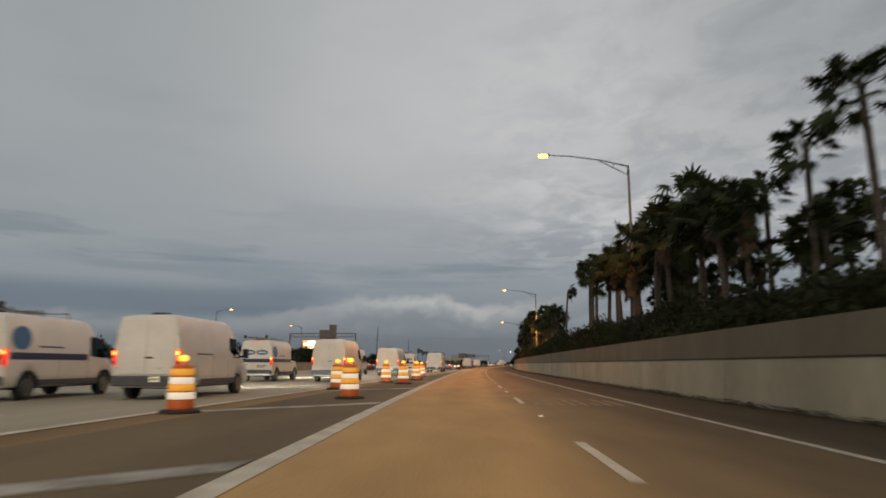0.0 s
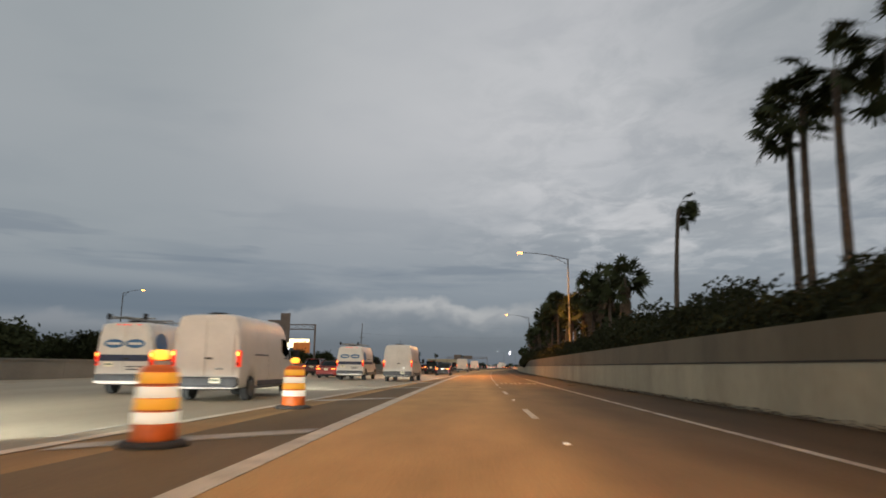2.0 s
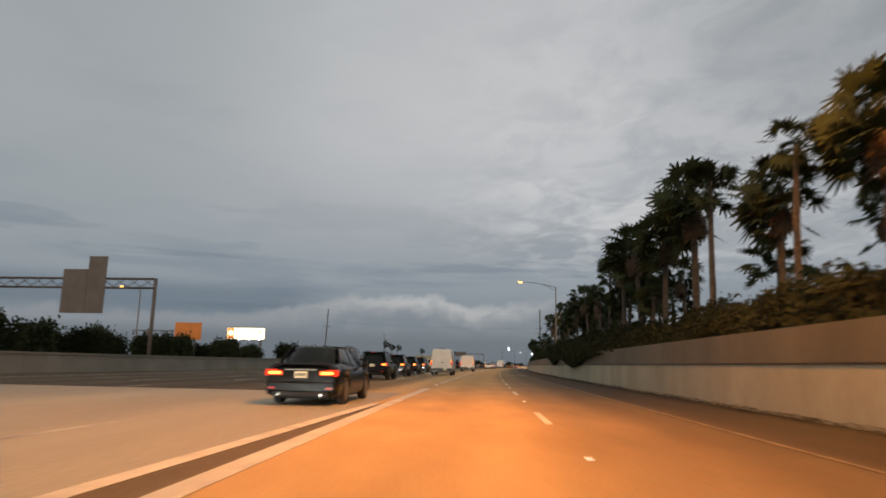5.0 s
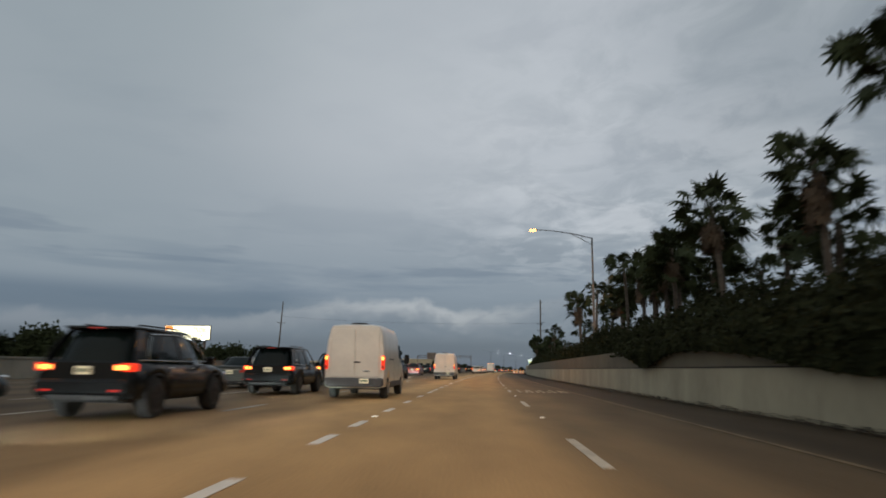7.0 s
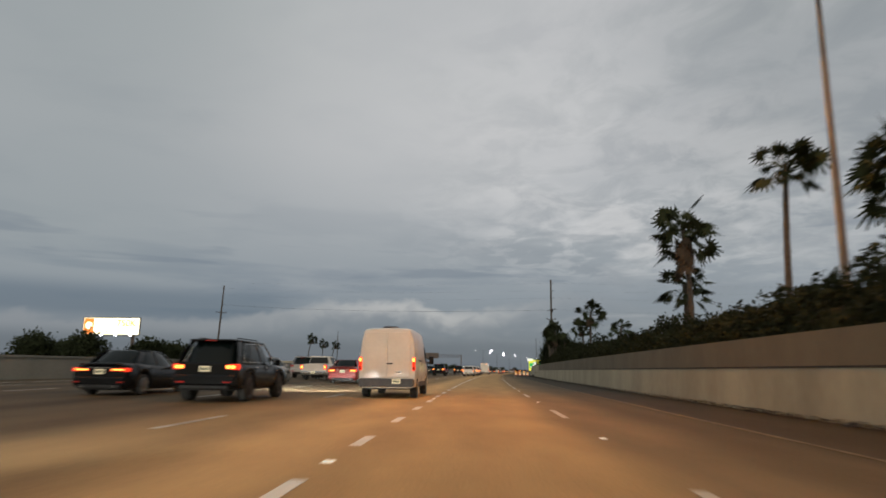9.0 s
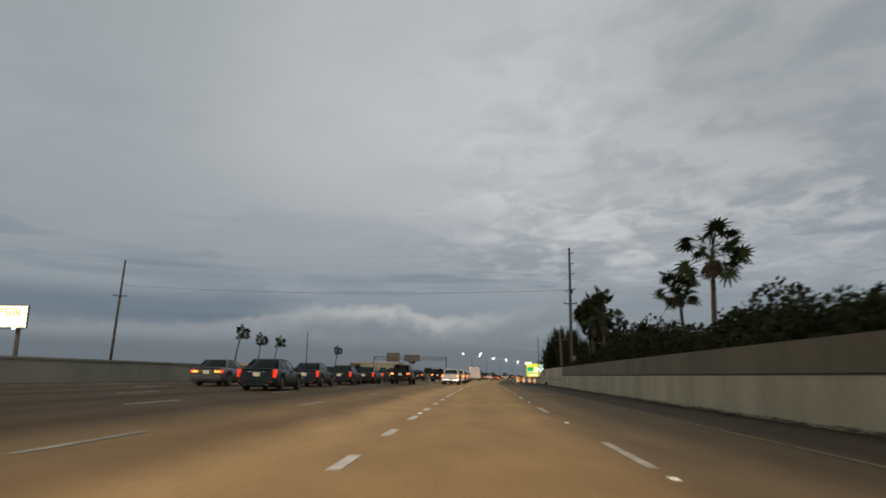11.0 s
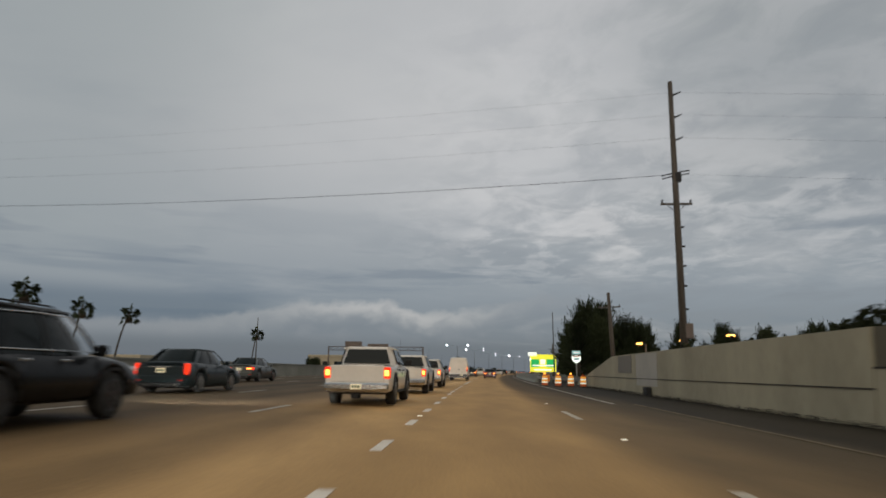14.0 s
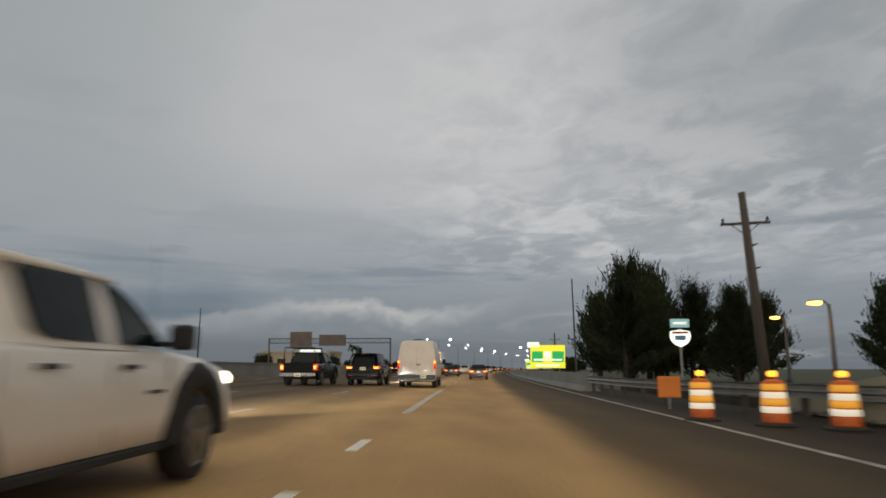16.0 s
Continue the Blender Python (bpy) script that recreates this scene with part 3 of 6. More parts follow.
sweep("ledge_joint", [(W - 0.006, 0.77), (W - 0.005, 0.805), (W + 0.10, 0.805), (W + 0.10, 0.77)], E_WALL + 0.03, 331.0, M["joint"], wall, step=3)
drain = thing("drain_box", "small dark drain box at the wall foot", "drain box")
part("box", box(-0.25, 0.0, -0.35, 0.35, 0.0, 0.42, 0.03), M["trim"], drain)
drain.matrix_basis = along(312.0, W - 0.01)

# dirt and leaves along the foot of the wall
rng = random.Random(5)


def litter_strip():
    verts, faces = [], []
    for i in range(13000):
        s = rng.uniform(-15, 335)
        d = W - 0.02 - abs(rng.gauss(0, 0.20)) - (0.25 * rng.random() ** 2 if math.sin(s * 0.9) + math.sin(s * 0.23 + 1) > 0.7 else 0)
        c = at(s, d, 0.01 + rng.random() * 0.11 * max(0.15, 1 - (W - d) * 2.2))
        r = rng.uniform(0.02, 0.075)
        a = rng.uniform(0, 6.28)
        n = len(verts)
        for k in range(4):
            t = a + k * 1.57
            verts.append(c + Vector((r * math.cos(t), r * 1.6 * math.sin(t), rng.uniform(0, 0.03))))
        faces.append((n, n + 1, n + 2, n + 3))
    return tagged(part_from("leaf_litter", verts, faces, M["earth"]), "dark dirt and leaf litter along the wall foot", "litter", kind="stuff")


litter_strip()

# dry fronds and scraps blown onto the shoulder
for s, d, n in ((79.6, 7.9, 22), (177.9, 8.35, 16), (181.5, 8.9, 12)):
    verts, faces = [], []
    for i in range(n):
        a, c = rng.uniform(0, 3.14), at(s + rng.gauss(0, 0.28), d + rng.gauss(0, 0.12), 0.02 + 0.05 * rng.random())
        u, w = Vector((math.cos(a), math.sin(a), 0.1)) * rng.uniform(0.10, 0.24), Vector((-math.sin(a), math.cos(a), 0.25)) * 0.04
        k = len(verts)
        verts += [c - u, c + w, c + u, c - w]
        faces.append((k, k + 1, k + 2, k + 3))
    tagged(part_from("fallen_frond", verts, faces, M["dead_leaf"]), "dry brown palm frond lying on the shoulder", "debris")

# far barrier with its coping
far_wall = thing("wall_left", "grey concrete barrier wall across the lanes", "wall", kind="structure")


def barrier_d(out):
    """The barrier's line, drawn in between 175 and 275 m to fit the camera's view."""
    return lambda s: -26.5 - out + 5.3 * ease(s, 175, 275)


for k in range(46):
    a = R0 + k * 12.2
    sweep("panel", [(barrier_d(0), 0.0), (barrier_d(0.05), 1.23), (barrier_d(0.3), 1.23), (barrier_d(0.4), 0.0)], a, a + 12.17, M["wall_far"], far_wall, step=6.1)
sweep("coping", [(barrier_d(-0.05), 1.23), (barrier_d(-0.05), 1.35), (barrier_d(0.4), 1.35), (barrier_d(0.4), 1.23)], R0, R0 + 46 * 12.2, M["wall_far"], far_wall)


# ---------------------------------------------------------------- vehicles
def wheel_on(parent, x, y, r, width, rim="rim"):
    side = 1 if x > 0 else -1
    w = part("wheel", lathe([(r * 0.70, -width / 2), (r * 0.93, -width / 2), (r, -width * 0.36), (r, width * 0.36), (r * 0.93, width / 2), (r * 0.70, width / 2)], 22, "X"), M["tyre"], parent, "black rubber tyre")
    w.location = (x, y, r)
    hub = bmesh.new()
    f = side * (width / 2 + 0.012)
    rings = []
    for rr, h in ((r * 0.70, f - side * 0.01), (r * 0.66, f), (r * 0.62, f - side * 0.009), (r * 0.20, f - side * 0.007), (r * 0.14, f + side * 0.012)):
        rings.append([hub.verts.new((h, rr * math.cos(2 * math.pi * k / 20), rr * math.sin(2 * math.pi * k / 20))) for k in range(20)])
    for a, b in zip(rings[:-1], rings[1:]):
        for k in range(20):
            hub.faces.new((a[k], a[(k + 1) % 20], b[(k + 1) % 20], b[k]))
    hub.faces.new(rings[-1])
    for k in range(5):
        m = Matrix.Rotation(2 * math.pi * k / 5, 4, "X")
        add_box(hub, min(f, f + side * 0.012), max(f, f + side * 0.012), -r * 0.07, r * 0.07, r * 0.12, r * 0.67, 0, m)
    part("rim", hub, M[rim], w, "spoked metal rim")


def lerp_on(table, y):
    for (a, va), (b, vb) in zip(table[:-1], table[1:]):
        if y <= b:
            t = max(0, (y - a) / (b - a))
            t = t * t * (3 - 2 * t) * 0.5 + t * 0.5
            return va + (vb - va) * t
    return table[-1][1]


def hull(y0, y1, axles, wheel_r, clear, half, top, waist=0.93, crown=0.86, belly=0.975, taper=0.10, end=0.30, steps=34):
    """A car's lower body: rounded sections along its length, with open wheel arches."""
    R = wheel_r * 1.17
    ys = [y0 + (y1 - y0) * i / steps for i in range(steps + 1)]
    for e in (0.05, 0.14):
        ys += [y0 + e, y1 - e]
    for c in axles:
        ys += [c + R * k for k in (-1.002, -0.998, -0.92, -0.8, -0.6, -0.35, 0, 0.35, 0.6, 0.8, 0.92, 0.998, 1.002)]
    ys = sorted(y for y in set(round(v, 4) for v in ys))
    bm = bmesh.new()
    rings = []
    for y in ys:
        k = max(0.0, 1 - (y - y0) / end, 1 - (y1 - y) / end)
        w = half * (1 - taper * k * k)
        zb = clear + 0.10 * k * k
        for c in axles:
            if abs(y - c) < R:
                zb = max(zb, wheel_r + math.sqrt(R * R - (y - c) ** 2) * 0.96)
        zt = lerp_on(top, y)
        zb = min(zb, zt - 0.10)
        h = zt - zb
        side = [(0.80 * w, zb), (belly * w, zb + min(0.05, 0.2 * h)), (w, zb + 0.35 * h), (w * 0.995, zb + 0.62 * h), (w * waist, zt - min(0.07, 0.25 * h)), (w * crown, zt - 0.015), (w * 0.5, zt + 0.02)]
        ring = [bm.verts.new((x, y, z)) for x, z in side] + [bm.verts.new((-x, y, z)) for x, z in reversed(side)]
        rings.append(ring)
    n = len(rings[0])
    for a, b in zip(rings[:-1], rings[1:]):
        for j in range(n):
            f = bm.faces.new((a[j], b[j], b[(j + 1) % n], a[(j + 1) % n]))
            f.smooth = j not in (n - 1,)
    bm.faces.new(rings[0])
    bm.faces.new(rings[-1][::-1])
    return bm


def cabin(base, roof, wb, wr, zb, zr, bulge=0.03):
    """The glass house: base and roof are (rear y, front y); wb, wr half widths. Returns the mesh and its corner curves."""

    def level(t):
        fall = max(0.0, (t - 0.86) / 0.14)
        w = wb + (wr - wb) * t + bulge * math.sin(math.pi * t) - 0.06 * fall * fall
        z = zb + (zr - zb) * (t if t < 0.86 else 0.86 + 0.14 * math.sin(fall * math.pi / 2))
        ya = base[0] + (roof[0] - base[0]) * t + 0.07 * fall * fall - 0.03 * math.sin(math.pi * t)
        yb = base[1] + (roof[1] - base[1]) * t - 0.09 * fall * fall + 0.04 * math.sin(math.pi * t)
        return w, ya, yb, z

    bm = bmesh.new()
    rings = []
    for t in (0.0, 0.18, 0.36, 0.54, 0.70, 0.80, 0.87, 0.93, 0.97, 1.0):
        w, ya, yb, z = level(t)
        ring = []
        for k in range(32):
            q = 2 * math.pi * (k + 0.5) / 32
            cx, cy = math.cos(q), math.sin(q)
            p = (abs(cx) ** 4.5 + abs(cy) ** 4.5) ** (-1 / 4.5)
            bow = 0.05 * (1 - (p * cx) ** 2) * (1 if cy > 0 else -1) * abs(p * cy) ** 6
            ring.append(bm.verts.new((w * p * cx, (ya + yb) / 2 + (yb - ya) / 2 * p * cy + bow, z)))
        rings.append(ring)
    for a, b in zip(rings[:-1], rings[1:]):
        for j in range(32):
            f = bm.faces.new((a[j], a[(j + 1) % 32], b[(j + 1) % 32], b[j]))
            f.smooth = True
    bm.faces.new(rings[-1])
    return bm, [level(t) for t in (0.0, 0.35, 0.7, 0.92, 1.0)]


def ribbon(curve, pick, side, w0, out=0.012):
    """A painted pillar that runs up the glass house; pick(level) gives its y."""
    bm = bmesh.new()
    rows = []
    for i, (w, ya, yb, z) in enumerate(curve[:-1]):
        y = pick(i / (len(curve) - 2), ya, yb)
        rows.append([bm.verts.new((side * (w + o), y + dy, z)) for o, dy in ((-0.02, -w0), (out, -w0), (out, w0), (-0.02, w0))])
    for a, b in zip(rows[:-1], rows[1:]):
        for j in range(4):
            bm.faces.new((a[j], a[(j + 1) % 4], b[(j + 1) % 4], b[j]))
    bm.faces.new(rows[0])
    bm.faces.new(rows[-1][::-1])
    bmesh.ops.recalc_face_normals(bm, faces=bm.faces)
    return bm


def plate_on(parent, x, y, z, w=0.31, h=0.155):
    p = part("number_plate", box(x - w / 2, x + w / 2, y - 0.012, y, z - h / 2, z + h / 2, 0.004), M["plate"], parent, "pale number plate")
    for k in range(3):
        a = x - w * 0.36 + k * w * 0.26
        part("mark", box(a, a + w * 0.19, y - 0.0165, y - 0.0125, z - h * 0.22, z + h * 0.22), M["plate_mark"], p)


def lamp_pair(parent, half, y0, depth, z0, z1, inner, mat="tail", hot="tail_hot", cores=1, low=0.25, high=0.75):
    """Tail lamps that wrap round the corners, each with one or two bright cores."""
    for s in (1, -1):
        xs = sorted((s * inner, s * half))
        lamp = part("tail_light", box(xs[0], xs[1], y0 - 0.012, y0 + depth, z0, z1, 0.025), M[mat], parent, "glowing red tail light")
        for k in range(cores):
            a = inner + (half - inner) * (0.12 + 0.76 * k / cores)
            b = a + (half - inner) * (0.76 / cores - 0.08)
            cx = sorted((s * a, s * b))
            part("bulb_core", box(cx[0], cx[1], y0 - 0.024, y0 - 0.008, z0 + (z1 - z0) * low, z0 + (z1 - z0) * high, 0.007), M[hot], lamp, "bright core of the lamp")


def mirrors_on(parent, half, y, z, mat, size=1.0):
    for s in (1, -1):
        bm = box(-0.09 * size, 0.09 * size, -0.07 * size, 0.07 * size, -0.09 * size, 0.10 * size, 0.03)
        add_box(bm, -s * 0.16 * size - 0.03, -s * 0.16 * size + 0.08, -0.025, 0.025, -0.07, -0.03)
        ob = part("wing_mirror", bm, mat, parent)
        ob.location = (s * (half + 0.14 * size), y, z)


def handles_on(parent, half, ys, z, mat):
    for y in ys:
        for s in (1, -1):
            ob = part("door_handle", box(-0.018, 0.018, -0.10, 0.10, -0.018, 0.018, 0.008), mat, parent)
            ob.location = (s * (half + 0.006), y, z)


def seams_on(parent, half, ys, z0, z1, depth=0.006):
    for y in ys:
        for s in (1, -1):
            ob = part("door_seam", box(-depth, depth, -depth * 0.6, depth * 0.6, z0, z1), M["trim"], parent)
            ob.location = (s * half, y, 0)


def underbody(parent, y0, y1, half, clear):
    part("chassis", box(-half * 0.80, half * 0.80, y0 + 0.25, y1 - 0.25, clear - 0.02, clear + 0.32, 0.03), M["trim"], parent, "dark underbody")


def sedan(name, label, paint, lit=True, L=4.85, half=0.91, height=1.45, kind="sedan", group="cars in traffic", lamps="wide"):
    v = thing(name, label, "car", group)
    r, wb = 0.335, 2.80
    y0 = -1.08
    y1 = y0 + L
    top = [(y0, 0.84), (y0 + 0.12, 0.98), (y0 + 0.75, 1.03), (0.9, 0.98), (wb - 0.45, 0.96), (y1 - 0.75, 0.84), (y1 - 0.15, 0.72), (y1, 0.58)]
    part("body", hull(y0, y1, (0, wb), r, 0.20, half, top), paint, v)
    bm, cv = cabin((y0 + 0.55, wb - 0.35), (y0 + 1.25, wb - 1.15), half * 0.88, half * 0.64, 0.95, height)
    g = part("glasshouse", bm, M["glass"], v, "dark tinted car windows")
    part("roof", box(-half * 0.60, half * 0.60, y0 + 1.34, wb - 1.26, height - 0.03, height + 0.010, 0.035), paint, v)
    for s in (1, -1):
        part("pillar", ribbon(cv, lambda t, a, b: a + 0.20, s, 0.14), paint, v)
        part("pillar", ribbon(cv, lambda t, a, b: b - 0.10, s, 0.05), paint, v)
        part("pillar", ribbon(cv, lambda t, a, b: (a + b) / 2 + 0.05, s, 0.035), M["trim"], v)
        part("drip_rail", tube([(s * (half * 0.64 + 0.01), y0 + 1.20, height - 0.035), (s * (half * 0.64 + 0.01), wb - 1.15, height - 0.035)], 0.028, 6), paint, v)
    part("rear_bumper", box(-half * 0.93, half * 0.93, y0 - 0.04, y0 + 0.22, 0.30, 0.60, 0.06), paint, v)
    part("valance", box(-half * 0.75, half * 0.75, y0 - 0.045, y0 + 0.1, 0.22, 0.335, 0.02), M["trim"], v)
    part("boot_lip", box(-half * 0.78, half * 0.78, y0 - 0.005, y0 + 0.10, 0.955, 1.0, 0.02), paint, v)
    part("chrome_strip", box(-half * 0.42, half * 0.42, y0 - 0.02, y0 - 0.004, 0.845, 0.872), M["chrome"], v)
    z0, z1, inner, low, high = {"wide": (0.70, 0.86, 0.48, 0.3, 0.7), "slim": (0.74, 0.86, 0.36, 0.35, 0.68), "tall": (0.60, 0.97, 0.84, 0.08, 0.92)}[lamps]
    lamp_pair(v, half * 0.97, y0 + 0.01, 0.22, z0, z1, half * inner, "tail" if lit else "reflector", ("tail" if lamps == "tall" else "tail_hot") if lit else "reflector", 1, low, high)
    plate_on(v, 0, y0 - 0.005, 0.74)
    for s in (1, -1):
        part("exhaust", tube([(s * 0.52, y0 - 0.06, 0.27), (s * 0.52, y0 + 0.15, 0.27)], 0.035, 10), M["chrome"], v)
        part("reflector", box(min(s * 0.62, s * 0.80), max(s * 0.62, s * 0.80), y0 - 0.052, y0 - 0.03, 0.40, 0.44), M["reflector"], v)
        part("headlight", box(min(s * half * 0.55, s * half * 0.9), max(s * half * 0.55, s * half * 0.9), y1 - 0.28, y1 - 0.03, 0.62, 0.74, 0.04), M["head"] if kind == "lit" else M["chrome"], v)
    mirrors_on(v, half * 0.93, wb - 0.70, 1.0, paint, 0.85)
    handles_on(v, half * 0.99, (0.45, 1.35), 0.86, paint)
    seams_on(v, half * 0.992, (0.30, 1.30, 2.25), 0.42, 0.93)
    underbody(v, y0, y1, half, 0.18)
    for x in (half - 0.11, -half + 0.11):
        for y in (0, wb):
            wheel_on(v, x, y, r, 0.215)
    return v


def suv(name, label, paint, half=0.96, height=1.76, L=4.85, lit=True, rails=True, group="cars in traffic"):
    v = thing(name, label, "car", group)
    r, wb = 0.40, 2.90
    y0 = -0.98
    y1 = y0 + L
    top = [(y0, 0.95), (y0 + 0.10, 1.08), (0.5, 1.10), (wb - 0.5, 1.08), (wb - 0.1, 1.06), (y1 - 0.4, 0.98), (y1 - 0.1, 0.86), (y1, 0.70)]
    part("body", hull(y0, y1, (0, wb), r, 0.35, half, top, taper=0.07, end=0.22), paint, v)
    bm, cv = cabin((y0 + 0.10, wb - 0.30), (y0 + 0.55, wb - 1.05), half * 0.91, half * 0.70, 1.05, height)
    part("glasshouse", bm, M["glass"], v, "dark tinted car windows")
    part("roof", box(-half * 0.66, half * 0.66, y0 + 0.58, wb - 1.12, height - 0.03, height + 0.015, 0.025), paint, v)
    part("spoiler", box(-half * 0.66, half * 0.66, y0 + 0.30, y0 + 0.66, height - 0.055, height + 0.005, 0.02), paint, v)
    part("tailgate", box(-half * 0.80, half * 0.80, y0 - 0.02, y0 + 0.10, 0.70, 1.10, 0.04), paint, v)
    part("high_brake_light", box(-0.16, 0.16, y0 + 0.285, y0 + 0.31, height - 0.05, height - 0.02), M["reflector"], v)
    for s in (1, -1):
        part("pillar", ribbon(cv, lambda t, a, b: a + 0.14, s, 0.13), paint, v)
        part("pillar", ribbon(cv, lambda t, a, b: a + 0.98, s, 0.05), paint, v)
        part("pillar", ribbon(cv, lambda t, a, b: b - 0.10, s, 0.05), paint, v)
        part("pillar", ribbon(cv, lambda t, a, b: (a + b) / 2 + 0.30, s, 0.035), M["trim"], v)
        part("drip_rail", tube([(s * (half * 0.70 + 0.01), y0 + 0.55, height - 0.04), (s * (half * 0.70 + 0.01), wb - 1.05, height - 0.04)], 0.03, 6), paint, v)
        part("window_trim", tube([(s * (half * 0.91 + 0.035), y0 + 0.3, 1.12), (s * (half * 0.91 + 0.035), wb - 0.45, 1.12)], 0.010, 6), M["chrome"], v)
        if rails:
            rim = [(y0 + 0.62, 1.14), (y0 + 0.78, 1.40), (y0 + 0.98, height - 0.12), (1.1, height - 0.085), (wb - 1.12, height - 0.10), (wb - 0.80, 1.40), (wb - 0.45, 1.14)]
            lean = [half * (0.91 - 0.21 * (z - 1.05) / (height - 1.05)) + 0.042 for y, z in rim]
            part("window_trim", tube([(s * x, y, z) for x, (y, z) in zip(lean, rim)], 0.011, 6), M["chrome"], v, "chrome strip over the side windows")
            part("roof_rail", tube([(s * half * 0.58, y0 + 0.75, height + 0.01), (s * half * 0.58, y0 + 0.85, height + 0.055), (s * half * 0.58, wb - 1.35, height + 0.055), (s * half * 0.58, wb - 1.25, height + 0.01)], 0.017, 6), M["trim"], v)
        part("arch_flare", arch(s * half * 1.005, 0, r), M["trim"], v)
        part("arch_flare", arch(s * half * 1.005, wb, r), M["trim"], v)
        part("reflector", box(min(s * 0.55, s * 0.78), max(s * 0.55, s * 0.78), y0 - 0.085, y0 - 0.06, 0.53, 0.58, 0.01), M["reflector"], v)
        part("headlight", box(min(s * half * 0.55, s * half * 0.9), max(s * half * 0.55, s * half * 0.9), y1 - 0.24, y1 - 0.02, 0.78, 0.90, 0.04), M["chrome"], v)
    part("rear_bumper", box(-half * 0.95, half * 0.95, y0 - 0.08, y0 + 0.20, 0.45, 0.76, 0.06), paint, v)
    part("valance", box(-half * 0.72, half * 0.72, y0 - 0.05, y0 + 0.1, 0.37, 0.47, 0.02), M["trim"], v)
    lamp_pair(v, half * 0.97, y0 - 0.01, 0.26, 0.90, 1.06, half * 0.60, "tail" if lit else "reflector", "tail_hot" if lit else "reflector", 2, 0.2, 0.75)
    plate_on(v, 0, y0 - 0.022, 0.92)
    mirrors_on(v, half * 0.95, wb - 0.62, 1.14, paint, 1.0)
    handles_on(v, half * 0.99, (0.55, 1.50), 0.97, M["chrome"])
    seams_on(v, half * 0.992, (0.45, 1.40, 2.35), 0.50, 1.04)
    underbody(v, y0, y1, half, 0.34)
    for x in (half - 0.13, -half + 0.13):
        for y in (0, wb):
            wheel_on(v, x, y, r, 0.26, "dark_rim" if rails else "rim")
    return v


def arch(x, y, r, width=0.05):
    """A dark lip round a wheel arch."""
    R = r * 1.17
    pts = [(x, y + R * math.cos(a), r + R * 0.96 * math.sin(a)) for a in [math.pi * k / 12 for k in range(13)]]
    return tube(pts, width * 0.6, 6)


